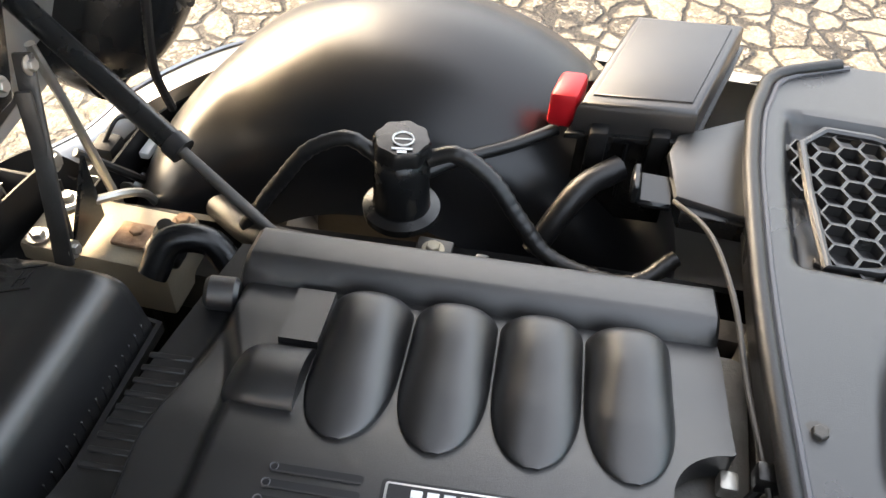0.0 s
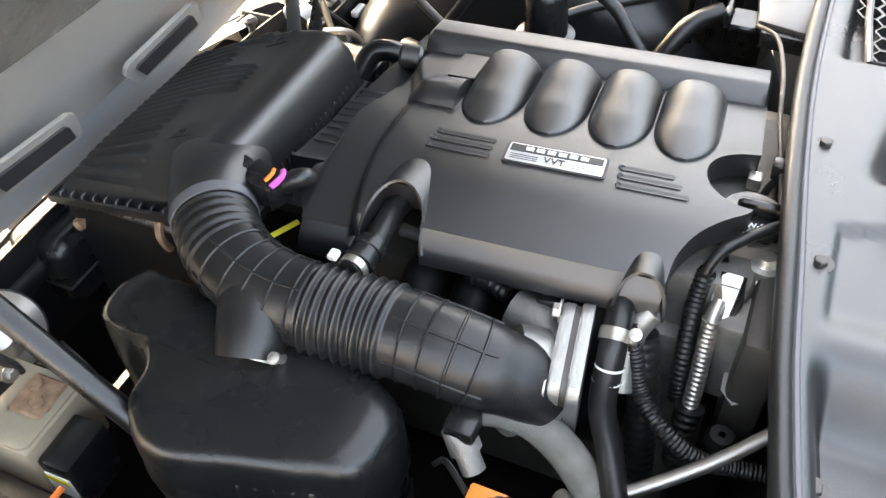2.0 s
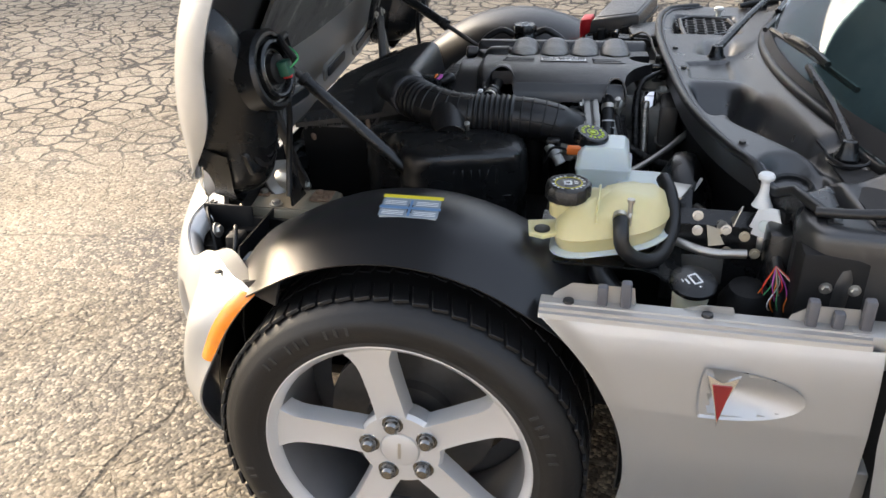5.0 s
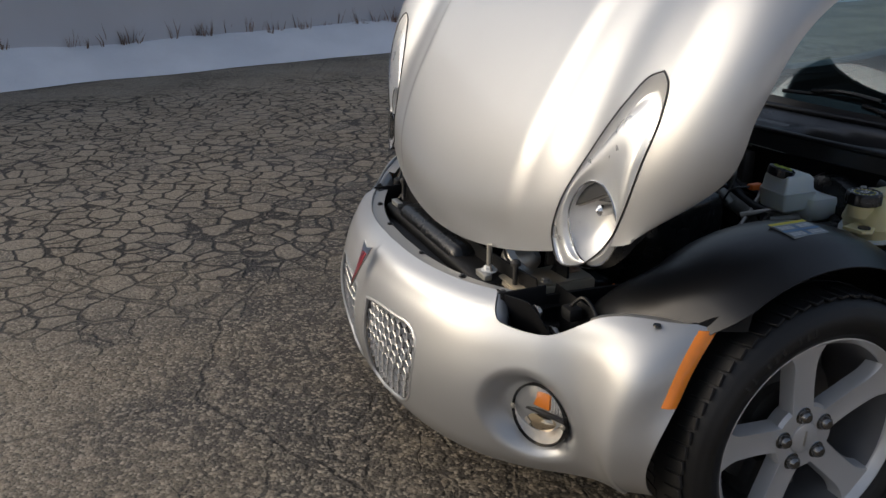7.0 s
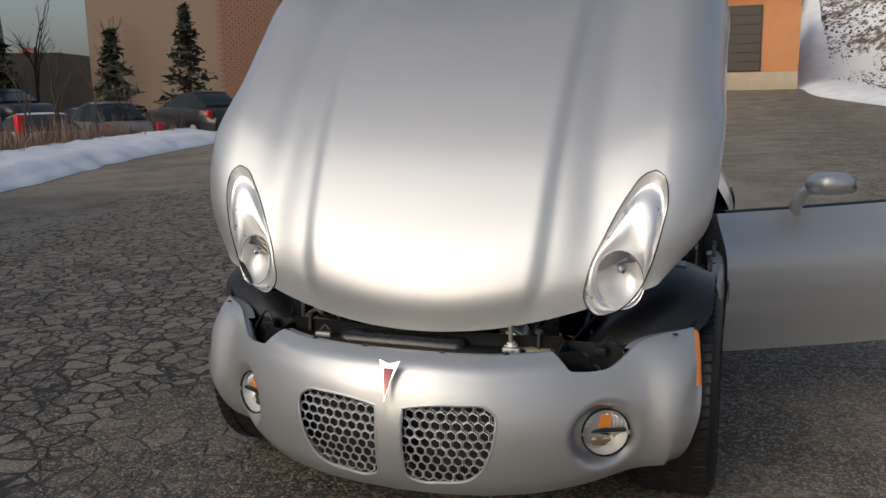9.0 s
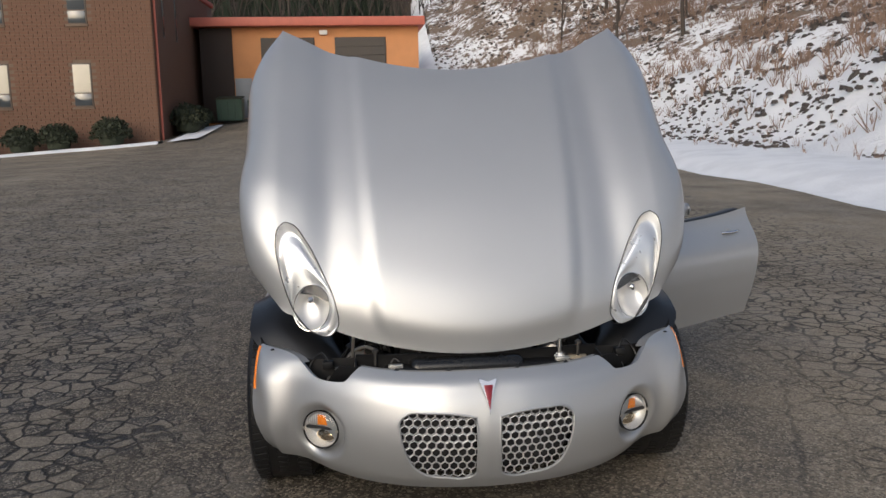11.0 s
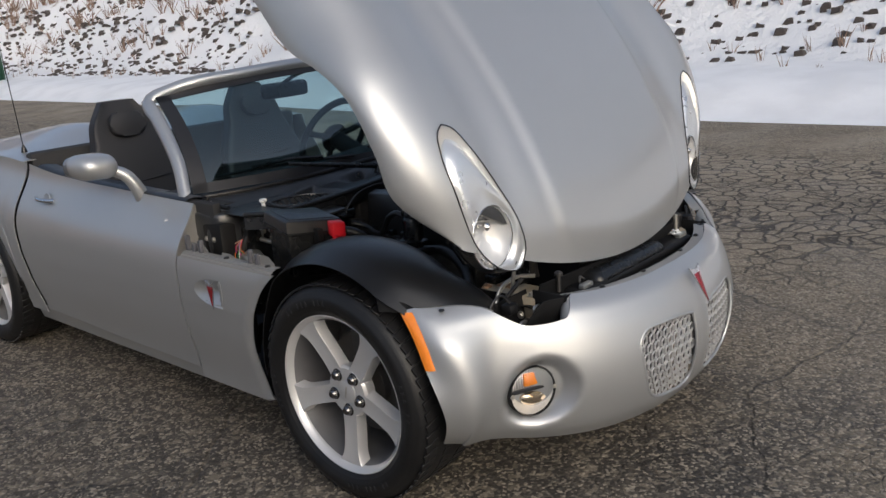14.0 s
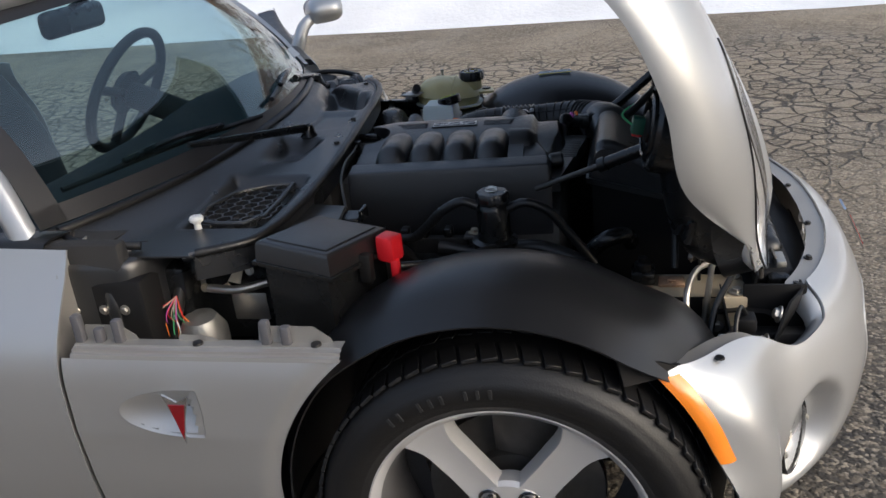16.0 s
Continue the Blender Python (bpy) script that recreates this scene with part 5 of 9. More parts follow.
fogs = both("fog_lamp", lambda: lathe([(.060, -.03), (.060, .005), (.0575, .008), (.0555, .004), (.053, -.03), (.02, -.05), (.001, -.05)], 36, at_fog(), caps=False), BLACK_SATIN, bumper, "round fog lamp with amber upper half")
for o, s in zip(fogs, (1, -1)):
    def fpart(name, b, mt):
        if s < 0:
            bmesh.ops.transform(b, matrix=MX, verts=b.verts)
        return part(name, b, mt, o)
    fpart("reflector", lathe([(.0555, .002), (.049, -.018), (.033, -.030), (.001, -.034)], 32, at_fog(), caps=False), REFLECT)
    half = [(.053*math.cos(radians(a)), .053*math.sin(radians(a))) for a in range(6, 175, 12)]
    fpart("indicator", prism(half, -.016, -.010, at_fog(), .002), REFLECT)
    b = None
    for k in range(15):
        x = -.0455 + k * .0065
        b = rbox(x - .0024, x + .0024, .007, math.sqrt(max(.0001, .0505 ** 2 - x * x)), -.010, -.006, .0015, 1, b, at_fog())
    fpart("lens_flutes", b, mat("fluted_silver", (.80, .79, .78), .2, .6, .1, 90))
    fpart("amber_bulb", rbox(-.036, .016, .010, .042, -.012, -.0045, .003, 2, m=at_fog()), AMBER)
    fpart("cross_bar", rbox(-.054, .054, -.003, .006, -.014, -.003, .002, 1, m=at_fog()), DARK_INK_AND_HOLES)
    # chrome bowl and hood tinted warm: reflected ground and sky put into colour
    fpart("lower_bowl", prism([(x, -y) for x, y in half][::-1], -.030, -.026, at_fog(), .002), mat("warm_reflection_bowl", (.40, .30, .18), .25, .6, .2, 40))
    fpart("bulb_hood", lathe([(.022, -.03), (.024, -.014), (.018, -.007), (.001, -.005)], 20, at_fog() @ Matrix.Translation((-.012, -.022, 0)) @ Matrix.Diagonal((1.5, .8, 1, 1))), mat("warm_reflection_hood", (.85, .70, .50), .15, 1.0, .1, 40))
    for x in (-.055, .055):
        fpart("lens_screw", bolt(at_fog() @ Vector((x, 0, .008)), (.42, -.90, .05), .004), STEEL)
    l = fpart("lens", lathe([(.0565, .004), (.048, .010), (.03, .014), (.001, .016)], 32, at_fog(), caps=False), CLEAR)
    l.visible_shadow = False

# fixing strip along the bumper's top edge
strip_rows = [[bumper_at(abs(u), 1) * Vector((1, 1, 1)) + Vector((0, d, -.002 - .03*d)) if u >= 0 else (bumper_at(-u, 1) + Vector((0, d, -.002 - .03*d))) @ Matrix.Diagonal((-1, 1, 1)) for u in np.linspace(-.55, .55, 60)] for d in (.001, .018, .036)]
part("fixing_strip", shell(strip_rows, .002), SILVER_IN, bumper)
for x in (-.42, -.30, -.12, .12, .30, .42):
    part("fixing", bolt((x, spl([0, .16, .31, .46], [-.597, -.588, -.557, -.50], abs(x)) + .022, spl([0, .46], [.570, .574], abs(x))), (0, -.2, 1), .006), RUBBER, bumper)


def turned_lip(u0, u1, steps):
    """The bumper's upper edge turned inwards."""
    rows = []
    for back, down in steps:
        row = []
        for u in np.linspace(u0, u1, 44):
            p, q = bumper_at(max(0, u - .01), 1), bumper_at(min(1, u + .01), 1)
            t = Vector((q.x - p.x, q.y - p.y, 0)).normalized()
            row.append(bumper_at(u, 1) + Vector((-t.y, t.x, 0)) * back + Vector((0, 0, -down)))
        rows.append(row)
    return shell(rows, .002)


both("bite_lip", lambda: turned_lip(.553, .80, ((.001, .002), (.010, .004), (.022, .018), (.026, .040))), SILVER, bumper, "", 60)
both("corner_ledge", lambda: turned_lip(.80, .985, ((.001, .003), (.014, .004), (.034, .006))), SILVER_IN, bumper)
both("ledge_clip", lambda: lathe([(.008, 0), (.007, .003), (.001, .004)], 12, Matrix.Translation((.742, -.328, .607))), RUBBER, bumper)
both("ledge_clip", lambda: lathe([(.008, 0), (.007, .003), (.001, .004)], 12, Matrix.Translation((.772, -.262, .609))), RUBBER, bumper)
def flap():
    b = bmesh.new()
    o = [Vector(p) for p in ((.766, -.290, .600), (.828, -.186, .606), (.826, -.176, .652), (.816, -.190, .654))]
    lo, hi = [b.verts.new(p) for p in o], [b.verts.new(p + Vector((-.003, .003, .001))) for p in o]
    b.faces.new(lo)
    b.faces.new(hi[::-1])
    for i in range(4):
        b.faces.new((lo[i], lo[(i + 1) % 4], hi[(i + 1) % 4], hi[i]))
    return b


both("marker_bracket", flap, BLACK_MATT, bumper)


# wheels
def make_wheel():
    w = part("wheel", lathe([(.2215, .088), (.223, .097), (.236, .110), (.241, .109), (.242, .103), (.239, .098), (.236, .096)], 72, caps=False), RIM, car, "five-spoke silver alloy wheel")
    # shade inside the rim put into the barrel's darker alloy colour
    part("barrel", lathe([(.19, -.105), (.226, -.112), (.236, -.11), (.225, -.095), (.214, -.06), (.207, 0), (.214, .06), (.2215, .088)], 72, caps=False), mat("shaded_alloy_barrel", (.16, .16, .165), .5, .4, .2, 20), w)
    part("tyre", lathe([(.236, -.108), (.25, -.120), (.280, -.124), (.303, -.116), (.3165, -.102), (.3225, -.085), (.325, -.03), (.325, .03), (.3225, .085), (.3165, .102), (.308, .1115), (.303, .116), (.2945, .1195), (.2925, .1215), (.280, .1235), (.262, .1215), (.260, .1195), (.252, .1185), (.250, .1165), (.236, .108)], 96, caps=False), TYRE, w, "black low-profile tyre")
    b = None
    for k in range(64):
        a = 2 * math.pi * k / 64
        for zz, w0 in ((.078, .05), (-.078, .05), (0, .04)):
            m = Matrix.Rotation(a + (0.03 if zz == 0 else 0), 4, "Z") @ Matrix.Translation((.3235, 0, zz)) @ Matrix.Rotation(radians(14 if zz > 0 else -14), 4, "X")
            b = rbox(-.003, .0035, -.0125, .0125, -w0/2, w0/2, .001, 1, b, m)
    part("tread", b, TYRE, w)["kind"] = "stuff"
    for k in range(90):
        a = 2 * math.pi * k / 90
        if k % 45 in (4, 5, 6, 8, 9, 10, 12, 13, 26, 27, 29, 30, 31):
            m = Matrix.Rotation(a, 4, "Z") @ Matrix.Translation((.277, 0, .1232))
            part("sidewall_mark", rbox(-.008, .008, -.0028, .0028, 0, .0012, .0004, 1, None, m), GREY_RUBBER, w)
    for k in range(5):
        rows = []
        for i in range(15):
            t = i / 14
            r = .030 + .202 * t
            half = spl([0, .25, .55, .85, 1], [.030, .0285, .0285, .036, .056], t)
            face = spl([0, .3, .7, 1], [.080, .081, .088, .098], t)
            rows.append([Vector((r, half*c, face + d)) for c, d in ((-1.12, -.034), (-1, -.005), (-.93, .0), (-.55, -.0015), (0, -.0025), (.55, -.0015), (.93, .0), (1, -.005), (1.12, -.034))])
        sp = loft(rows, True, True)
        bmesh.ops.transform(sp, matrix=Matrix.Rotation(radians(72 * k + 50), 4, "Z"), verts=sp.verts)
        part("spoke", sp, RIM, w)
    hb = part("hub", lathe([(.075, .04), (.078, .072), (.072, .080), (.037, .0805), (.0355, .078), (.0345, .0825), (.031, .0845), (.001, .085)], 40), RIM, w)
    part("cap_emblem", rbox(-.018, .018, -.003, .003, .0846, .0858, .0005, 1), STEEL, hb)
    for k in range(5):
        m = Matrix.Rotation(radians(72 * k + 50), 4, "Z") @ Matrix.Translation((.056, 0, .0795))
        part("lug_nut", lathe([(.0195, .0012), (.0185, .002), (.0155, -.001), (.0150, .001), (.0140, .012), (.009, .017), (.001, .0175)], 12, m), mat("dull_nut_chrome", (.24, .235, .23), .2, 1.0, .1, 40) if k == 0 else bpy.data.materials["dull_nut_chrome"], hb)
    part("brake_disc", lathe([(.06, -.035), (.155, -.035), (.156, -.03), (.156, -.015), (.155, -.01), (.085, -.01), (.082, .01), (.06, .012), (.001, .012)], 48), DISC, w)
    part("caliper", prism([(.085, -.05), (.165, -.075), (.18, -.04), (.182, .04), (.165, .075), (.085, .05)], -.07, .018, None, .008), DARKSTEEL, w)
    return w


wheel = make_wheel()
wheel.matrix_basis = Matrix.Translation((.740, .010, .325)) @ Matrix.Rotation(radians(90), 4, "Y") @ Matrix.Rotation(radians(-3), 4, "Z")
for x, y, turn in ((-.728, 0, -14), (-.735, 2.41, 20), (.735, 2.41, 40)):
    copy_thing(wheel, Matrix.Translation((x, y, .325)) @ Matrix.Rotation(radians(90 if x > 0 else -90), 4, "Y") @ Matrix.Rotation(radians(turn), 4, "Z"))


# body side behind the front wheel: fender, door, rear quarter
def side_x(y, z):
    """Half-width of the body at a height."""
    widest = spl([.2, .6, 1.2, 1.8, 2.4, 2.8, 3.1, 3.25], [.848, .852, .850, .858, .875, .860, .79, .62], y)
    belt = spl([.2, .6, 1.0, 1.8, 2.4, 2.8, 3.25], [.80, .805, .80, .83, .885, .88, .80], y)
    low = widest - .045 * smooth01(.42, .16, z) - .012 * math.sin(math.pi * min(1, max(0, (z - .2) / .3)))
    return low - .105 * smooth01(.56, belt + .02, z) ** 1.6


def belt_z(y):
    return spl([.55, .8, 1.2, 1.7, 2.1, 2.6, 3.1], [.795, .80, .81, .835, .885, .885, .83], y)


def side_panel(y0, y1, z0, z1, ny, nz, hole=None):
    rows = []
    for i in range(nz + 1):
        t = i / nz
        row = []
        for j in range(ny + 1):
            s = j / ny
            a, b = (y0(t) if callable(y0) else y0), (y1(t) if callable(y1) else y1)
            y = a + (b - a) * s
            lo, hi = (z0(y) if callable(z0) else z0), (z1(y) if callable(z1) else z1)
            z = lo + (hi - lo) * t
            row.append(Vector((side_x(y, z), y, z)))
        rows.append(row)
    return shell(rows, .004)


def arch(y, yc=0.0, r=.385):
    return .335 + math.sqrt(max(0, r * r - (y - yc) ** 2)) if abs(y - yc) < r else 0


def fender():
    rows = []
    for i in range(61):
        t = i / 60
        z = .20 + (.642 - .20) * t
        ya = math.sqrt(max(0, .392 ** 2 - (z - .335) ** 2))
        yb = .726 + .014 * (1 - .75 * t)
        rows.append([Vector((side_x(ya + (yb - ya) * s, z) - .008 * math.exp(-((s - 0) / .06) ** 2), ya + (yb - ya) * s, z)) for s in np.linspace(0, 1, 60)])
    b = shell(rows, .004)
    hole = [f for f in b.faces if inside(f.calc_center_median().y, f.calc_center_median().z, SCOOP)]
    bmesh.ops.delete(b, geom=hole, context="FACES")
    return b


SCOOP = [(.51 + (.125 if math.cos(a) > 0 else .006) * math.cos(a), .548 + .042 * math.sin(a)) for a in np.linspace(0, 2 * math.pi, 41)[:-1]]
fenders = both("front_fender", fender, SILVER, car, "silver lower front wing with a scoop and badge", 60)
for o, s in zip(fenders, (1, -1)):
    def fp(name, b, mt, label=""):
        if s < 0:
            bmesh.ops.transform(b, matrix=MX, verts=b.verts)
        return part(name, b, mt, o, label)
    # turned-in flange with tabs along the top edge
    rows = [[Vector((side_x(y, .64) - d, y, .645 + h)) for y in np.linspace(.245, .712, 24)] for d, h in ((.0, -.003), (.002, .004), (.008, .005), (.009, .010), (.018, .011), (.019, .014), (.040, .014))]
    fp("top_flange", shell(rows, .0015), SILVER_IN)
    for y0, y1, w, hh in ((.262, .388, .03, .030), (.455, .53, .03, .012), (.602, .70, .028, .028)):
        fp("tab", prism([(y0, 0), (y1, 0), (y1 - .004, hh), (y0 + .03, hh), (y0 + .004, hh * .35)], 0, .002, Matrix(((0, 0, -1, side_x(.3, .64) - .034), (1, 0, 0, 0), (0, 1, 0, .658), (0, 0, 0, 1))), .001), SILVER_IN)
    for y, h in ((.338, .032), (.372, .042), (.632, .042), (.668, .026), (.705, .05)):
        fp("rubber_stop", rbox(side_x(y, .64) - .040, side_x(y, .64) - .024, y - .008, y + .008, .655, .658 + h, .004), GREY_PL)
    for y in (.288, .49):
        fp("clip", lathe([(.009, 0), (.008, .004), (.001, .005)], 14, Matrix.Translation((side_x(y, .64) - .026, y, .659))), RUBBER)
    # scoop behind the badge
    sc = [Vector((side_x(y, z) + .003, .515 + (y - .515) * 1.03 - (.016 if y < .5101 else 0), .548 + (z - .548) * 1.10)) for y, z in SCOOP]
    b = bmesh.new()
    ctr = Vector((side_x(.53, .548) - .024, .524, .548))
    rows = [sc, [p.lerp(ctr, .25) + Vector((-.002, 0, 0)) for p in sc], [p.lerp(ctr, .55) - Vector((.003, 0, 0)) for p in sc], [p.lerp(ctr, .8) for p in sc], [p.lerp(ctr, .97) for p in sc]]
    fp("scoop", loft(rows, True, False), SILVER)
    m = Matrix.Translation((side_x(.515, .55) + .017, .518, .552)) @ Matrix(((0, 0, 1, 0), (1, 0, 0, 0), (0, 1, 0, 0), (0, 0, 0, 1)))
    bd = fp("badge", prism([(-.024, .045), (0, .030), (.024, .045), (.008, 0), (0, -.05), (-.008, 0)], 0, .005, m, .001), CHROME, "chrome arrowhead badge")
    fp("enamel", prism([(-.014, .027), (.014, .027), (0, -.038)], .005, .0065, m), RED_ENAMEL)
    fp("rivet", lathe([(.006, 0), (.004, .003), (.001, .0035)], 10, to_axis((side_x(.30, .27) + .004, .30, .27), (1, 0, 0))), SILVER_IN)


# doors
def door_skin():
    def front(t):
        return .734 + .014 * (1 - t)
    return side_panel(front, lambda t: 1.86 + .07 * math.sin(t * 2.0), lambda y: .235 + .02 * smooth01(1.2, 1.9, y), belt_z, 46, 26)


def door_parts(parent, flip):
    def dp(name, b, mt, label="", smooth=40):
        if flip:
            bmesh.ops.transform(b, matrix=MX, verts=b.verts)
        return part(name, b, mt, parent, label, smooth)
    dp("door_skin", door_skin(), SILVER, "", 60)
    inner = [[Vector((side_x(y, z) - .085, y, z)) for y in np.linspace(.78, 1.84, 20)] for z in np.linspace(.27, .80, 10)]
    dp("door_lining", shell(inner, .01), CARPET)
    dp("door_cap", shell([[Vector((side_x(y, belt_z(y)) - d, y, belt_z(y) + h)) for y in np.linspace(.78, 1.86, 24)] for d, h in ((0, -.002), (.008, .006), (.03, .008), (.08, 0), (.088, -.05))], .003), RUBBER)
    for y in (.748, 1.868):
        dp("door_edge", shell([[Vector((side_x(y, z) - d, y, z)) for z in np.linspace(.26, .79, 10)] for d in (.002, .085)], .003), SILVER_IN)
    h = dp("handle_cup", lathe([(.032, 0), (.03, .003), (.018, -.001), (.001, -.004)], 24, caps=False, m=to_axis((side_x(1.72, .735) + .001, 1.72, .735), (1, 0, .35))), SILVER)
    dp("handle", tube([(side_x(1.66, .74) + .003, 1.66, .738), (side_x(1.68, .74) + .022, 1.69, .740), (side_x(1.75, .74) + .024, 1.755, .742), (side_x(1.8, .74) + .004, 1.80, .742)], .0085, 20, 10), CHROME)
    # mirror: bent arm and rounded head
    base = Vector((side_x(1.06, .80) - .02, 1.065, .79))
    dp("mirror_arm", tube([base + Vector((0, .02, -.02)), base + Vector((.02, .015, .03)), base + Vector((.05, .03, .085)), base + Vector((.10, .06, .115))], .024, 24, 16, None, lambda s: 1.15 - 1.8 * s), SILVER)
    rows = []
    for i in range(13):
        t = i / 12
        k = math.sqrt(max(0.001, 1 - (2 * t - 1) ** 4))
        c = base + Vector((.065 + .15 * t, .085 + .02 * t, .125 + .008 * t))
        rows.append([c + Vector((0, .062 * k * math.cos(a) - (.03 * k if math.cos(a) < 0 else 0), .046 * k * math.sin(a))) for a in np.linspace(0, 2 * math.pi, 21)[:-1]])
    dp("mirror_head", loft(rows, True, True), SILVER)
    dp("mirror_glass", prism(rounded(.135, .072, .03), 0, .003, to_axis(base + Vector((.14, .155, .128)), (0, 1, 0))), CHROME)


door_r = new("passenger_door")
door_r.parent = car
door_parts(door_r, True)
door_l = new("driver_door")
door_l.parent = car
door_parts(door_l, False)
hinge_at = Vector((.845, .755, 0))
door_l.matrix_basis = Matrix.Translation(hinge_at + Vector((.03, 0, 0))) @ Matrix.Rotation(radians(-62), 4, "Z") @ Matrix.Translation(-hinge_at)
door_l["label"] = "silver driver's door standing wide open"
for z0 in (.35, .60):
    part("door_hinge", rbox(.78, .83, .68, .76, z0, z0 + .06, .01), SILVER_IN, car)


# rear quarters, deck, tail
def quarter():
    rows = []
    for i in range(29):
        t = i / 28
        row = []
        for s in np.linspace(0, 1, 44):
            y = (1.885 + .07 * math.sin(t * 2.0)) + (3.25 - 1.9) * s
            lo = max(.235 + .03 * s, arch(y, 2.41, .385))
            z = lo + (belt_z(y) - lo) * t
            row.append(Vector((side_x(y, z), y, z)))
        rows.append(row)
    return shell(rows, .004)


both("rear_quarter", quarter, SILVER, car, "silver rear wing with wheel arch", 60)
deck_rows = []
for y in np.linspace(1.98, 3.25, 26):
    w = side_x(y, belt_z(y))
    deck_rows.append([Vector((w * math.sin(a), y, belt_z(y) + .035 * math.cos(a) * smooth01(1.9, 2.2, y) + .05 * smooth01(2.0, 2.3, y) * math.exp(-((abs(w * math.sin(a)) - .36) / .16) ** 2) * (1 - smooth01(2.2, 3.0, y)))) for a in np.linspace(-math.pi / 2, math.pi / 2, 41)])
part("rear_deck", shell(deck_rows, .004), SILVER, car, "silver rear deck with twin humps", 60)
part("tail", shell([[Vector((side_x(3.22, z) * math.sin(a), 3.25 - .03 + .10 * math.cos(a), z)) for a in np.linspace(-math.pi/2, math.pi/2, 25)] for z in np.linspace(.25, .84, 12)], .004), SILVER, car)
part("aerial", tube([(-.69, 2.106, .90), (-.695, 2.12, 1.30), (-.70, 2.14, 1.72)], .0022, 8, 6), BLACK_MATT, car, "thin black aerial")
part("aerial_base", lathe([(.014, 0), (.010, .02), (.004, .035), (.001, .036)], 14, Matrix.Translation((-.69, 2.106, .893))), BLACK_SATIN, car)
both("rocker", lambda: shell([[Vector((.80 - d, y, z)) for y in np.linspace(.42, 2.03, 20)] for d, z in ((.0, .25), (.02, .18), (.12, .15))], .004), SILVER, car)
both("arch_liner", lambda: shell([[Vector((x, 2.41 + .40 * math.cos(a), .335 + .40 * math.sin(a))) for a in np.linspace(-.1, 3.24, 25)] for x in (.42, .60, .85)], .004), BLACK_MATT, car)
part("underbody", rbox(-.74, .74, .45, 3.1, .14, .20, .02), BLACK_MATT, car)

# cabin
part("cabin_floor", rbox(-.70, .70, .85, 2.0, .20, .26, .01), CARPET, car)
part("sill_trim", rbox(.70, .735, .65, 2.0, .20, .36, .01), CARPET, car)
part("side_trim", rbox(-.735, -.70, .65, 2.0, .20, .80, .01), CARPET, car)
part("rear_bulkhead", rbox(-.72, .72, 1.98, 2.05, .2, .90, .02), CARPET, car)
part("tunnel", rbox(-.12, .12, .8, 2.0, .2, .50, .05, 3), CARPET, car)
dash_rows = [[Vector((x, y + .06 * (x / .7) ** 2 * (1 if y < 1 else .3), z + .015 * math.exp(-((x - .33) / .18) ** 2))) for x in np.linspace(-.70, .70, 30)] for y, z in ((.66, .775), (.78, .80), (.92, .81), (1.03, .79), (1.07, .73), (1.06, .62), (.98, .52))]
part("dashboard", shell(dash_rows, .006), CARPET, car, "black dashboard")


def seat(x):
    st = part("seat", rbox(x-.25, x+.25, 1.30, 1.80, .30, .44, .05, 3), FABRIC, car, "black leather bucket seat")
    rows = []
    for i in range(21):
        t = i / 20
        z, y = .40 + .68 * t, 1.74 + .16 * t
        w = spl([0, .15, .45, .62, .72, .85, 1], [.22, .245, .24, .20, .165, .145, .075], t)
        d = spl([0, .3, .7, 1], [.085, .075, .06, .03], t)
        rows.append([Vector((x + w * math.copysign(abs(math.cos(a)) ** .6, math.cos(a)), y + d * math.sin(a) - (.035 * abs(math.cos(a)) ** 3 if math.sin(a) < .3 else 0), z)) for a in np.linspace(0, 2*math.pi, 29)[:-1]])
    part("backrest", loft(rows, True, True), FABRIC, st)
    part("headrest_pad", prism(rounded(.17, .11, .05), 0, .018, Matrix.Translation((x, 1.815, .98)) @ Matrix.Rotation(radians(77), 4, "X"), .012, 3), FABRIC, st)
    for zz in (.62, .74):
        part("seam", tube([(x-.13, 1.705 + (zz-.6)*.24, zz), (x, 1.715 + (zz-.6)*.24, zz-.01), (x+.13, 1.705 + (zz-.6)*.24, zz)], .004, 10, 6), RUBBER, st)


seat(-.35)
seat(.35)
ringp = [Vector((.36 + .185 * math.cos(a), 1.26 - .085 * math.sin(a), .83 + .165 * math.sin(a))) for a in np.linspace(0, 2 * math.pi, 41)]
sw = part("steering_wheel", tube(ringp, .0155, None, 10, None, None, False), FABRIC, car, "black leather steering wheel")
part("hub", lathe([(.07, 0), (.06, .02), (.001, .03)], 20, to_axis((.36, 1.26, .825), (0, 1, .45))), CARPET, sw)
for a in (15, 165, 270):
    part("spoke", tube([(.36, 1.265, .825), (.36 + .18 * math.cos(radians(a)), 1.26 - .085 * math.sin(radians(a)), .83 + .16 * math.sin(radians(a)))], .014, 3, 8, None, None, False), CARPET, sw)
part("steering_column", tube([(.36, 1.25, .82), (.36, 1.0, .72)], .04, 4, 14, None, None, False), CARPET, sw)

# windscreen and its frame
WS_BASE = lambda x: Vector((x, .63 + .20 * (x / .70) ** 2, .815 - .008 * (x / .7) ** 2))
WS_TOP = lambda x: Vector((x, .955 + .195 * (x / .60) ** 2, 1.185 - .06 * (x / .60) ** 2))
rows = [[WS_BASE(.69 * k).lerp(WS_TOP(.59 * k), t) + Vector((0, -.035, .012)) * math.sin(math.pi * t) for k in np.linspace(-1, 1, 31)] for t in np.linspace(0, 1, 13)]
ws = part("windscreen", shell(rows, .004), WINDSCREEN, car, "laminated windscreen with a dark border")
ws.visible_shadow = False
part("glass_border", shell([[p + Vector((0, -.002, .002)) for p in r] for r in (rows[0], rows[1])], .001), DARK_INK_AND_HOLES, ws)
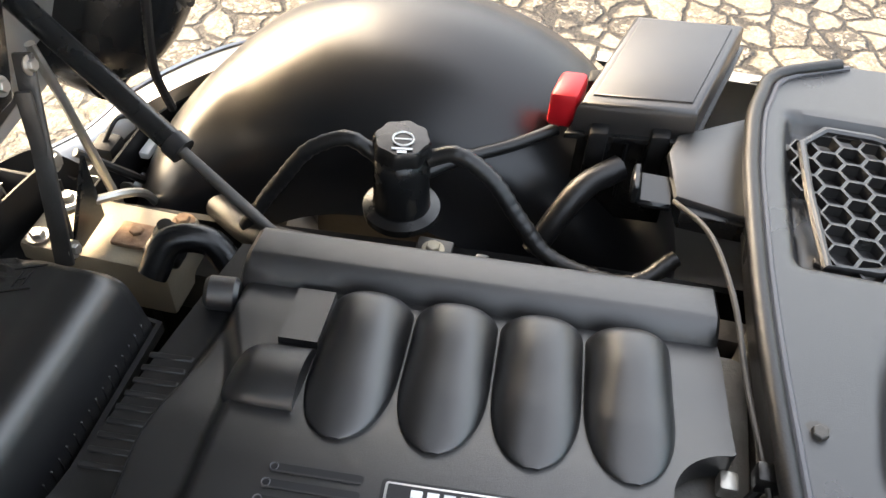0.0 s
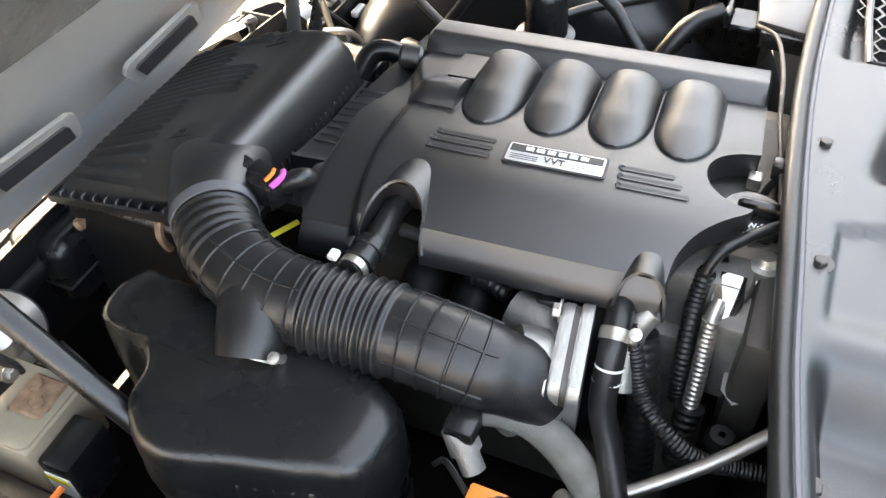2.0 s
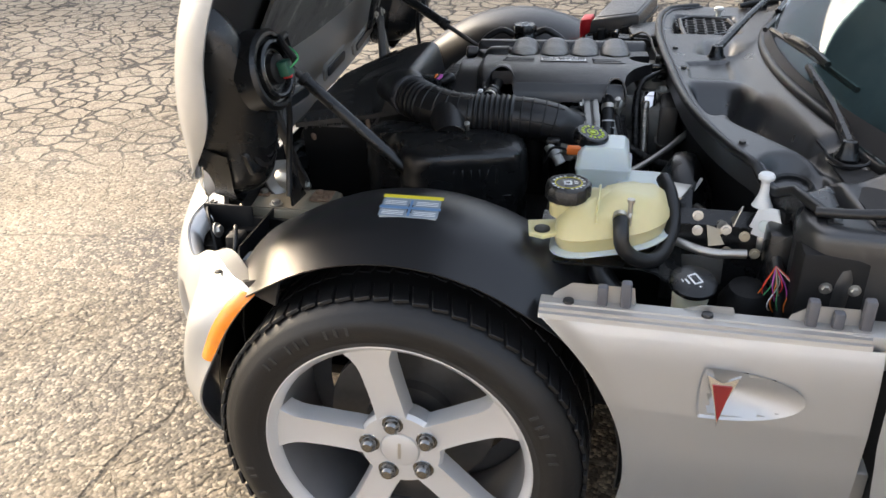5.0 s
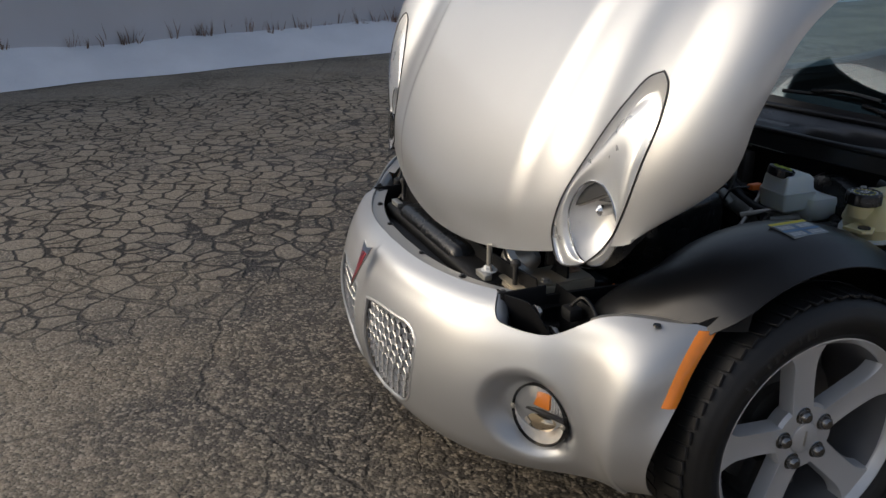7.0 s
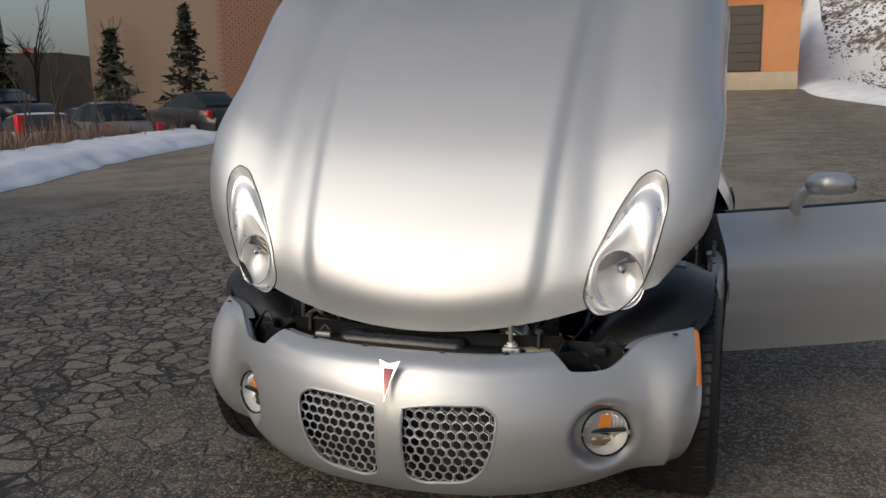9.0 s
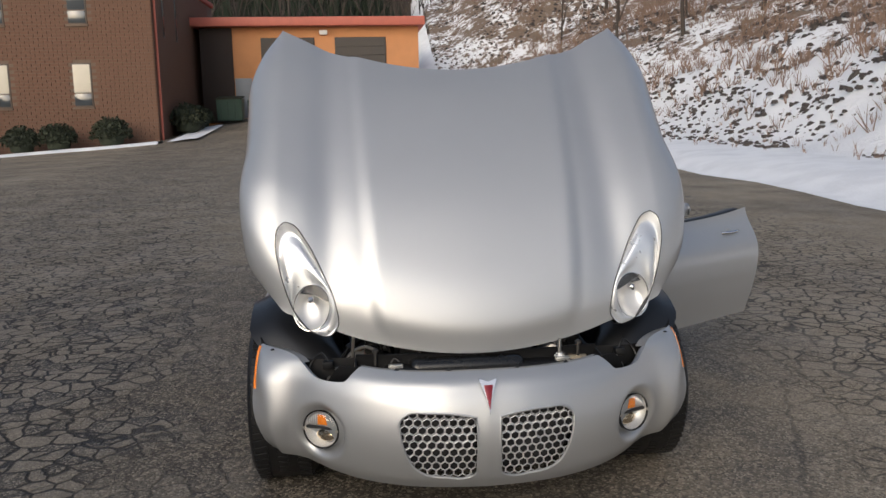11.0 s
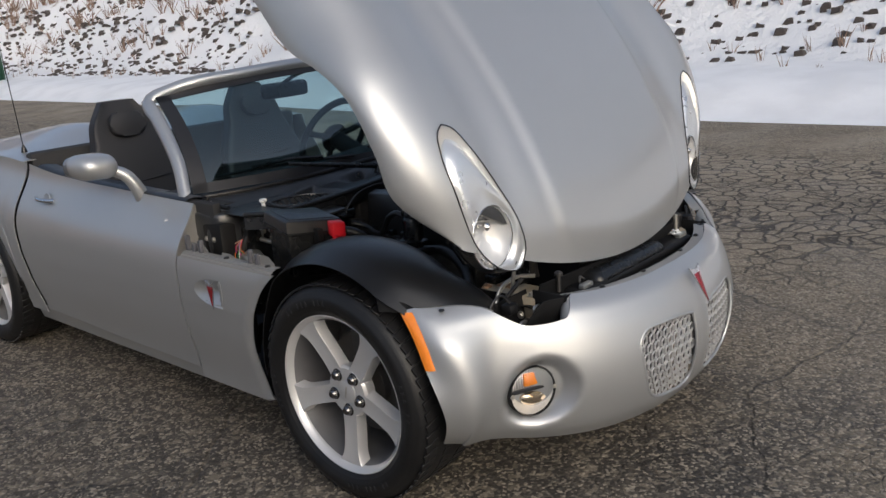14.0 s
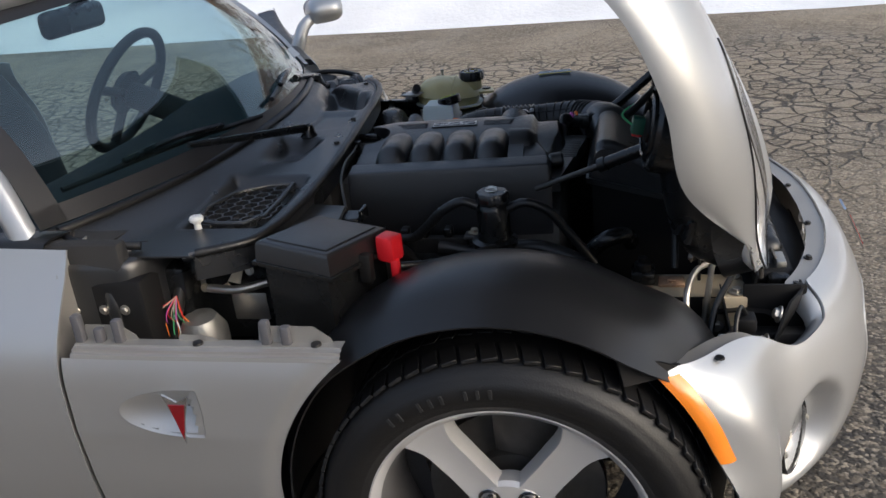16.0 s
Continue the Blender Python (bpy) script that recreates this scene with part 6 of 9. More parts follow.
part("glass_border", shell([[p + Vector((0, -.002, .002)) for p in r] for r in (rows[11], rows[12])], .001), DARK_INK_AND_HOLES, ws)
for e in (slice(0, 2), slice(29, 31)):
    part("glass_border", shell([[p + Vector((0, -.002, .002)) for p in r[e]] for r in rows], .001), DARK_INK_AND_HOLES, ws)
frame_line = [WS_BASE(-.715)] + [WS_BASE(-.705).lerp(WS_TOP(-.615), t) + Vector((-.004, -.03, .014)) * math.sin(math.pi * t) for t in (.25, .5, .75)] + [WS_TOP(-.60) + Vector((0, .01, -.01)), WS_TOP(-.52) + Vector((0, .005, .012)), WS_TOP(-.3) + Vector((0, .0, .012)), WS_TOP(0) + Vector((0, 0, .012))]
frame_line = frame_line + [Vector((-p.x, p.y, p.z)) for p in frame_line[-2::-1]]
c = curve(frame_line, 90)
fr_rows = []
for i, p in enumerate(c):
    t = (c[min(i+1, 89)] - c[max(i-1, 0)]).normalized()
    out = Vector((p.x * .6, -.2, p.z - .9)).normalized()
    nrm = t.cross(out).normalized()
    wdt = .023 if abs(p.x) > .56 else .021
    fr_rows.append([p + nrm * a * wdt + out * b for a, b in ((-1, -.01), (-1, .008), (-.5, .018), (.5, .018), (1, .008), (1, -.01))])
part("windscreen_frame", loft(fr_rows, True, True), SILVER, ws, "silver windscreen surround", 60)
part("frame_seal", tube([p + Vector((0, .028, -.004)) for p in c[6:-6]], .012, None, 8, None, None, False), RUBBER, ws)
mir = part("rear_view_mirror", rbox(-.12, .12, 1.11, 1.15, 1.055, 1.12, .02, 3), BLACK_SATIN, car, "black interior rear-view mirror")
part("mirror_stem", tube([(0, 1.13, 1.115), (0, 1.05, 1.145), (0, .97, 1.165)], .008, 8, 8), BLACK_SATIN, mir)
part("sticker", prism(rounded(.09, .035, .004), 0, .001, Matrix.Translation((.575, .815, .875)) @ Matrix.Rotation(radians(42), 4, "X")), WHITE_PL, ws)
# ---- engine bay ----
# wheel liners: black domes over the front wheels
def liner():
    rows = []
    for i in range(37):
        t = i / 36
        a = radians(188 - 196 * t)
        row = []
        for j in range(23):
            s = j / 22
            r = spl([0, .05, .13, .25, .40, .58, .78, 1], [.374, .389, .405, .4140, .411, .390, .335, .24], s)
            x = (.752 if math.cos(a) < 0 else .803) + (.086 if math.cos(a) < 0 else .035) * smooth01(.34, .20, abs(r * math.cos(a))) - .018 * smooth01(0, .06, s) - .40 * s + .07 * smooth01(.7, 1, s)
            y, z = r * math.cos(a), .335 + r * math.sin(a)
            if z < .2:
                z = .2
            row.append(Vector((x, y + .012, z)))
        rows.append(row)
    return shell(rows, -.003)


liners = both("wheel_liner", liner, LINER, car, "smooth black plastic wheel arch liner", 60)
both("liner_front", lambda: shell([[Vector((x, -.36 - .02 * math.sin(k) + .55 * max(0, x - .60), z)) for x in np.linspace(.42, .735, 10)] for k, z in enumerate((.20, .35, .48, .575))], .003), BLACK_MATT, car)
# label on the driver's side liner
def on_liner(x, y):
    return .335 + math.sqrt(max(0, .4125 ** 2 - (y - .012) ** 2))


lab_m = Matrix.Translation((.712, .020, on_liner(.70, .02) + .0005)) @ Matrix.Rotation(radians(4), 4, "Y") @ Matrix.Rotation(radians(-2), 4, "X") @ Matrix.Rotation(radians(94), 4, "Z")
lab = part("warning_label", rbox(-.046, .046, -.034, .034, -.004, .0008, .0006, 1, m=lab_m), mat("label_film", (.27, .31, .34), .35, 0, .08, 60), liners[0], "pale blue warning label with a yellow head")
bars([(0, .030, .10, .010)], lab_m @ Matrix.Translation((0, 0, .0008)), YELLOW_INK, lab, "label_head")
bars([(-.026, .009, .044, .022), (.026, .009, .044, .022), (-.026, -.022, .044, .022), (.026, -.022, .044, .022)], lab_m @ Matrix.Translation((0, 0, .0008)), mat("label_grey", (.22, .26, .30), .4, 0, .3, 300), lab, "label_block")
bars([(0, -.006, .10, .007), (0, -.006, .004, .05)], lab_m @ Matrix.Translation((0, 0, .0010)), BLUE_INK, lab, "label_rule")
bars([(-.026 + (i % 2) * .052, .014 - (i // 2) * .005 - (.017 if i > 5 else 0), .036, .0014) for i in range(12)], lab_m @ Matrix.Translation((0, 0, .0012)), PALE_INK, lab, "label_line")

# dark tub of the bay
part("bay_floor", rbox(-.48, .48, -.46, .60, .20, .23, .01), BLACK_MATT, car)
part("firewall", shell([[Vector((x, .47 + .14 * (x / .62) ** 2, z)) for x in np.linspace(-.62, .62, 30)] for z in (.23, .5, .74)], .01), BLACK_MATT, car)
both("inner_wing", lambda: shell([[Vector((.47 + .03 * math.sin(y * 3), y, z)) for y in np.linspace(-.42, .60, 24)] for z in (.23, .40, .56)], .01), BLACK_MATT, car)
both("chassis_rail", lambda: rbox(.40, .47, -.52, .55, .42, .50, .012), DARKSTEEL, car)
part("radiator", rbox(-.36, .36, -.50, -.455, .24, .56, .01), BLACK_SATIN, car)
part("radiator_top_tank", rbox(-.34, .34, -.51, -.43, .53, .565, .014, 3), BLACK_MATT, car)
part("front_crossbeam", rbox(-.44, .44, -.565, -.50, .42, .52, .01), DARKSTEEL, car)
part("upper_shroud", shell([[Vector((x, y + .12 * (x / .5) ** 2, z)) for x in np.linspace(-.46, .46, 24)] for y, z in ((-.575, .515), (-.54, .535), (-.49, .54), (-.45, .535))], .003), BLACK_MATT, car)
for x in (-.30, .30):
    lt = part("bonnet_latch", rbox(x-.026, x+.026, -.495, -.475, .552, .578, .004), ALU, car, "zinc bonnet latch")
    part("latch_hook", tube([(x-.016, -.475, .580), (x-.004, -.468, .594), (x+.014, -.472, .582)], .003, 10, 8), DARKSTEEL, lt)
for x in (-.37, .37):
    st = part("bonnet_stop", lathe([(.006, 0), (.006, .045), (.012, .047), (.012, .055), (.006, .06), (.001, .06)], 14, Matrix.Translation((x, -.44, .565))), DARKSTEEL, car, "threaded bonnet stop")

part("radiator_cover", shell([[Vector((x, -.452 + .030 * (x / .45) ** 2 + .004 * math.sin(z * 90), z)) for x in np.linspace(-.44, .44, 26)] for z in np.linspace(.42, .602, 7)], .004), BLACK_MATT, car, "black plastic cover behind the radiator")
# battery tray / washer parts between radiator and air box
rt = part("intake_box", rbox(-.25, .165, -.505, -.400, .47, .588, .030, 5), BLACK_SATIN, car, "rounded black plastic intake box behind the radiator")
part("box_seam", rbox(-.252, .167, -.507, -.398, .520, .526, .002, 1), BLACK_MATT, rt)
hn = part("horn", lathe([(.012, -.02), (.045, -.018), (.052, -.004), (.052, .008), (.035, .018), (.03, .04), (.02, .05), (.001, .05)], 28, to_axis((.285, -.385, .575), (.3, .5, .6))), STEEL, car, "round silver horn")
part("horn_ring", lathe([(.053, -.003), (.055, 0), (.053, .004)], 28, to_axis((.285, -.385, .575), (.3, .5, .6))), DARKSTEEL, hn)
hn2 = part("horn", lathe([(.012, -.02), (.05, -.018), (.058, -.004), (.058, .008), (.035, .018), (.001, .03)], 28, to_axis((.02, -.40, .56), (.3, .6, .5))), DARKSTEEL, car, "round dark horn")

# pressed steel bracket with plated module at the front corner
mod_m = Matrix.Translation((.350, -.352, .520)) @ Matrix.Rotation(radians(2), 4, "Z")
mod = part("bracket_box", rbox(-.052, .052, -.105, .105, -.05, .043, .006, 2, m=mod_m), BRACKET, car, "tarnished plated steel bracket box")
part("bracket_lid", prism(rounded(.098, .20, .012), .043, .046, mod_m, .001), BRACKET, mod)
part("rust_patch", rbox(-.04, .012, .045, .092, .046, .052, .003, 1, m=mod_m), RUST, mod)
part("rust_patch", rbox(-.03, .0, -.08, -.05, .046, .050, .003, 1, m=mod_m), RUST, mod)
for dx, dy in ((-.024, .060), (-.015, -.065), (.035, -.02), (-.004, .078)):
    part("bolt", bolt(mod_m @ Vector((dx, dy, .047)), (0, 0, 1), .009), RUST if dy > 0 else STEEL, mod)
part("stud", tube([mod_m @ Vector((-.06, -.115, .02)), mod_m @ Vector((-.06, -.115, .12))], .006, 4, 10, None, ribbed(.004, .08), False), STEEL, mod)
part("stud_nut", bolt(mod_m @ Vector((-.06, -.115, .055)), (0, 0, 1), .012), WHITE_PL, mod)
part("module", rbox(-.02, .048, .106, .150, -.055, .03, .006, 2, m=mod_m), BLACK_SATIN, mod)
part("module_label", rbox(.0475, .0495, .112, .146, -.03, .012, .0005, 1, m=mod_m), WHITE_PL, mod)
part("module_label_head", rbox(.0493, .0505, .114, .144, .0, .010, .0003, 1, m=mod_m), YELLOW_INK, mod)
part("orange_clip", tube([mod_m @ Vector((.095, .13, -.01)), mod_m @ Vector((.09, .145, .015)), mod_m @ Vector((.06, .15, .02))], .004, 10, 8), ORANGE, mod)
for a, b, c in (((-.08, -.05, -.02), (-.10, .0, -.04), (-.09, .09, -.05)), ((-.08, .02, .0), (-.11, .03, -.06), (-.14, -.05, -.06))):
    part("brake_pipe", tube([mod_m @ Vector(p) for p in (a, b, c)], .0035, 14, 8), STEEL, mod)
# mirror bracket on the other corner, seen from the passenger side
brk = part("bracket_box", rbox(-.445, -.345, -.41, -.215, .48, .562, .006), BRACKET, car, "plated steel bracket at the front corner")
for k in range(4):
    part("bolt", bolt((-.50, -.40 + .05 * k, .53), (-1, 0, 0), .007), STEEL, brk)
part("rust_patch", rbox(-.41, -.37, -.30, -.25, .562, .569, .003), RUST, brk)
part("top_clamp", rbox(-.405, -.350, -.245, -.200, .562, .588, .006, 2), BLACK_SATIN, brk)
part("top_clamp", lathe([(.016, 0), (.016, .012), (.009, .014), (.009, .024), (.001, .025)], 16, Matrix.Translation((-.378, -.222, .588))), BLACK_MATT, brk)
for x, y in ((-.43, -.39), (-.36, -.39), (-.395, -.275), (-.43, -.23)):
    part("top_bolt", bolt((x, y, .563), (0, 0, 1), .009), RUST if y > -.3 else STEEL, brk)
part("elbow_hose", tube([(-.335, -.115, .60), (-.345, -.150, .635), (-.330, -.185, .640), (-.300, -.20, .61)], .017, 24, 14), BLACK_SATIN, brk)
part("pale_pipe", tube([(-.46, -.33, .50), (-.45, -.34, .60), (-.44, -.355, .72), (-.43, -.365, .80)], .006, 24, 8), STEEL, brk)
part("pale_pipe", tube([(-.49, -.30, .52), (-.455, -.30, .575), (-.41, -.32, .60), (-.37, -.36, .60)], .006, 24, 8), STEEL, brk)
part("plug", rbox(-.56, -.525, -.365, -.32, .495, .51, .004, 1), WHITE_PL, brk, "white cable plug")
part("cable", tube([(-.46, -.38, .62), (-.50, -.345, .56), (-.545, -.34, .505), (-.58, -.38, .49), (-.585, -.41, .46)], .006, 24, 8), RUBBER, brk)
part("cable", tube([(-.54, -.35, .50), (-.58, -.26, .49), (-.60, -.20, .46)], .005, 16, 8), RUBBER, brk)
part("earth_stud", lathe([(.012, 0), (.012, .008), (.006, .01), (.001, .02)], 14, to_axis((-.60, -.40, .47), (-1, -.3, 0))), STEEL, brk)
def well():
    """Black wall at the inner end of the lamp well."""
    rows = []
    for z in np.linspace(.40, .580, 9):
        rows.append([Vector((x, -.490 + 1.1 * max(0, x - .44) ** 1.25 + .015 * math.sin(z * 30), z - (.09 * smooth01(.49, .57, x) if z > .52 else 0))) for x in np.linspace(.41, .60, 14)])
    return shell(rows, .004)


wells = both("lamp_well", well, BLACK_MATT, car, "black lamp well bracket behind the bumper")
for o, s in zip(wells, (1, -1)):
    for x, y, z in ((.50, -.455, .555), (.53, -.430, .515)):
        part("bracket_bolt", bolt((x * s, y, z), (0, 1, .3), .010), STEEL, o)
    part("well_web", rbox(.44 * s - .003, .44 * s + .003, -.51, -.40, .42, .585, .002), BLACK_MATT, o)
    part("cable_plug", rbox(.54 * s - .02, .54 * s + .02, -.41, -.375, .545, .575, .008), BLACK_MATT, o)
    part("plug_clip", rbox(.575 * s - .018, .575 * s + .018, -.36, -.345, .535, .547, .003), WHITE_PL, o)
    part("cable", tube([(.535 * s, -.395, .57), (.56 * s, -.38, .60), (.60 * s, -.37, .565), (.61 * s, -.40, .52), (.56 * s, -.44, .50)], .004, 30, 8), RUBBER, o)
part("loom", tube([(.60, -.40, .50), (.55, -.30, .475), (.50, -.18, .50), (.44, -.05, .53), (.43, .12, .55), (.42, .22, .56)], .015, None, 10, None, ribbed(.007, .10)), RUBBER, car, "ribbed wiring conduit along the inner wing")
both("loom", lambda: tube([(.66, -.40, .52), (.60, -.35, .50), (.53, -.40, .47)], .008, 24, 8), RUBBER, car)

# engine block mass under the cover
part("engine_block", rbox(-.27, .06, -.06, .40, .28, .66, .02, 2), GREASY, car, "grimy engine block below the plastic cover")
part("cam_housing", rbox(-.25, .04, .30, .42, .60, .735, .015, 2), GREASY, car)


# plastic engine cover
def cov(X, Y, z):
    """The cover's own plan, turned a little in the bay."""
    return Vector((X - .075 * (Y - .2), Y + .06 * (X + .1), z))


def plateau(X):
    if X > .100:
        return .7712 - 1.5 * (X - .100)
    return spl([-.30, -.228, -.218, -.13, -.06, .0, .04, .075, .098, .105, .1126], [.745, .752, .756, .771, .786, .7905, .788, .780, .7722, .7690, .757], X)


def cover_z(X, Y):
    z = plateau(X)
    slab = spl([-.30, -.19, -.10, -.04, .07, .113], [-.03, -.024, .008, .010, .013, .020], X)
    mid = z - .013 - .012 * smooth01(.0, .09, X)
    z += (mid - z) * smooth01(slab + .004, slab - .010, Y)
    step = spl([-.30, -.19, -.11, -.05, .0, .05, .113], [-.028, -.024, -.038, -.049, -.046, -.046, -.050], X)
    wing = .738 - .05 * max(0, -.07 - Y)
    z += (wing - z) * smooth01(step + .005, step - .012, Y) * (1 - .75 * smooth01(-.01, .05, X))
    return z


def cover_side(X):
    """The far and the near end of the cover at a place across it."""
    lo = -.05 - .209 * (X + .276)
    if -.10 < X < 0:
        hi = .392 - math.sqrt(max(0, .05 ** 2 - (X + .05) ** 2))
    else:
        hi = .392 if X <= -.10 else spl([0, .008, .016, .04, .068, .1126], [.392, .386, .375, .350, .334, .328], X)
    return lo, hi


XS = sorted(list(np.linspace(-.28, .1126, 120)) + [-.0999, -.0996, -.099, -.098, -.096, -.004, -.002, -.001, -.0004, -.0001, .0045, .0055, .098, .0999, .1001, .105, .109])
YS_MID = lambda X, j: cover_side(X)[0] + (cover_side(X)[1] - cover_side(X)[0]) * (j + .5) / 190
bm = bmesh.new()
grid = []
for X in XS:
    lo, hi = cover_side(X)
    grid.append([bm.verts.new(cov(X, lo + (hi - lo) * k / 190, cover_z(X, lo + (hi - lo) * k / 190))) for k in range(191)])
for i in range(len(XS) - 1):
    for j in range(190):
        c = sum((v.co for v in (grid[i][j], grid[i+1][j+1])), Vector()) / 2
        if XS[i] >= .005 and YS_MID(XS[i], j) < -.061 + .016 * smooth01(.055, .10, XS[i]):
            continue
        if not (XS[i] > .058 and abs(c.y - .070) < .024 + .25 * max(0, XS[i] - .07)):
            bm.faces.new((grid[i][j], grid[i+1][j], grid[i+1][j+1], grid[i][j+1]))
bmesh.ops.delete(bm, geom=[v for v in bm.verts if not v.link_faces], context="VERTS")
ext = bmesh.ops.extrude_edge_only(bm, edges=[e for e in bm.edges if e.is_boundary])["geom"]
for v in ext:
    if isinstance(v, bmesh.types.BMVert):
        v.co += Vector((.003, 0, -.018)) if v.co.x > .095 else Vector((0, 0, -.030))
cover = part("engine_cover", bm, BLACK_GRAIN, car, "black plastic engine cover with four rounded bulges", 34)

# raised ridge along the far edge
prof = [(-.292, .62), (-.286, .70), (-.281, .758), (-.2785, .766), (-.2765, .7675), (-.272, .7685), (-.242, .7742), (-.237, .7735), (-.231, .7700), (-.224, .7625), (-.2175, .751), (-.2155, .740)]
rows = []
for Y, k in [(-.032, 0), (-.031, .55), (-.028, .85), (-.023, 1)] + [(y, 1) for y in np.linspace(0, .380, 20)] + [(.388, 1), (.3915, .85), (.3925, .4)]:
    rows.append([cov(X if k == 1 else -.25 + (X + .25) * (.9 + .1 * k), Y, z if z < .74 else .74 + (z - .74) * k) for X, z in prof])
part("cover_ridge", loft(rows), BLACK_GRAIN, cover, "smooth raised ridge along the cover", 30)
part("cover_plug", lathe([(.001, -.014), (.012, -.014), (.0155, -.010), (.0155, .012), (.012, .016), (.001, .016)], 20, to_axis(cov(-.205, -.040, .752), (.2, -1, .1))), BLACK_GRAIN, cover)


def bulge(c):
    """One tongue-shaped pad over an inlet runner."""
    top, low, W = -.2125, -.0585, .0352
    rows = []
    for t in [0, .004, .012, .028, .05] + list(np.linspace(.08, 1, 34)):
        X = top + (low - top) * t
        w = W * (1 - .30 * (1 - min(1, t / .10)) ** 2)
        if t > .52:
            w *= max(.02, 1 - ((t - .52) / .48) ** 2.3) ** (1 / 2.1)
        base = plateau(X) + .0022
        lift_ = .0205 * smooth01(-.02, .15, t) ** .8 * (1 - smooth01(.22, 1.02, t)) + .0065 * (1 - t ** 6) + .004
        fill = min(1, (w / W) * 1.05)
        nose = math.sqrt(max(0, 1 - (1 - min(1, t / .16)) ** 2)) * .85 + .15
        rows.append([cov(X - .0075 * (1 - abs(s) ** 2) * (1 - smooth01(0, .14, t)), c + s * w, base + lift_ * nose * fill * (1 - abs(s) ** 2.6) ** .75) for s in np.linspace(-1, 1, 25)])
    b = loft(rows)
    ring = bmesh.ops.extrude_edge_only(b, edges=[e for e in b.edges if e.is_boundary])["geom"]
    for v in ring:
        if isinstance(v, bmesh.types.BMVert):
            v.co.z -= .006
    return b


for k in range(4):
    part("runner_bulge", bulge(.0966 + .0722 * k), BLACK_GRAIN, cover, "", 50)
# half-round hump and flat pad beside the first bulge
rows = []
for Y, k in [(.000, .02), (.001, .30), (.004, .55), (.009, .78), (.016, .94), (.024, 1), (.045, 1.02), (.0605, 1.04)]:
    rows.append([cov(-.112 + .035 * (.55 + .45 * k) * math.cos(a), Y, plateau(-.112 + .035 * math.cos(a)) - .012 + .031 * k * math.sin(a) ** .8) for a in np.linspace(0.02, math.pi - .02, 19)])
hb = loft(rows)
bmesh.ops.contextual_create(hb, geom=[e for e in hb.edges if e.is_boundary and all(abs(v.co.y - (.0605 + .06 * (v.co.x + .075 * (v.co.y - .2) + .1))) < .004 for v in e.verts)])
part("cover_hump", hb, BLACK_GRAIN, cover, "", 50)
part("cover_pad", loft([[cov(X, Y, plateau(X) - .004 + h) for X, Y in ((-.2135, .0275), (-.2135, .0600), (-.150, .0605), (-.150, .0275))] for h in (0, .0105, .0112)], True, True), BLACK_GRAIN, cover)
# slots as near-black plates painting a recess's shade, each with a bright turned-down lip
for starts, ends, xs_ in (((.060, .058, .056), (.127, .127, .127), (-.0285, -.0155, -.0025)), ((.257, .258, .259), (.314, .323, .332), (-.0250, -.0110, .0030))):
    for y0, y1, X in zip(starts, ends, xs_):
        m = Matrix.Translation(cov(X, (y0 + y1) / 2, plateau(X) - .0003)) @ Matrix.Rotation(radians(4.3), 4, "Z")
        sl = part("slot", prism(rounded(.0062, y1 - y0, .003), -.002, .0008, m), DARK_INK_AND_HOLES, cover)
        part("slot_lip", prism(rounded(.0016, y1 - y0 - .003, .0007), .0006, .0016, m @ Matrix.Translation((.0034, 0, 0))), BLACK_GRAIN, sl)
        part("slot_rim", lathe([(.0022, 0), (.0034, .0008), (.0030, .0014)], 12, m @ Matrix.Translation((0, -(y1 - y0) / 2 + .003, .0006)), caps=False), GREY_PL, sl)
pl_m = Matrix.Translation((-.015, .1985, plateau(-.014) + .0012)) @ Matrix.Rotation(radians(4.8), 4, "Z") @ Matrix.Rotation(radians(-1.5), 4, "Y") @ Matrix.Rotation(radians(90), 4, "Z")
# flush near-black slab paints the shaded gap round the name plate
part("plate_gap_shade", prism(rounded(.107, .0335, .0035), -.002, .0004, pl_m), DARK_INK_AND_HOLES, cover)
plate = part("name_plate", prism(rounded(.1015, .0285, .002), -.002, .0014, pl_m, .0005), mat("brushed_plate", (.66, .66, .65), .34, .55, .06, 40), cover, "bright metal name plate")
part("plate_field", prism(rounded(.0975, .0115, .001), .0014, .0018, pl_m @ Matrix.Translation((0, .0068, 0))), DARK_INK_AND_HOLES, plate)
for i in range(6):
    part("brand_block", rbox(-.0325 + .0115 * i, -.0242 + .0115 * i, .0038, .0098, .0018, .0023, .0002, 1, m=pl_m), PALE_INK, plate)
letters("VVT", .0125, pl_m @ Matrix.Translation((0, -.0066, .0018)), DARK_INK_AND_HOLES, plate)
for s in (-1, 1):
    for k in range(3):
        part("plate_line", rbox(s * .032 - .0145, s * .032 + .0145, -.0048 - .0032 * k, -.0036 - .0032 * k, .0014, .0017, 0, 1, m=pl_m), GREY_PL, plate)
for k in range(9):
    X = -.140 + .0133 * k
    Y = -.065 - .0016 * k
    part("louvre", rbox(-.0028, .0028, -.019, .019, -.002, .0013, .0010, 1, m=Matrix.Translation(cov(X, Y, cover_z(X, Y))) @ Matrix.Rotation(radians(5), 4, "Z")), BLACK_GRAIN, cover)
part("side_notch", rbox(-.028, .028, -.022, .022, -.02, 0, .003, 1, m=Matrix.Translation(cov(.032, -.085, .722))), BLACK_MATT, cover)


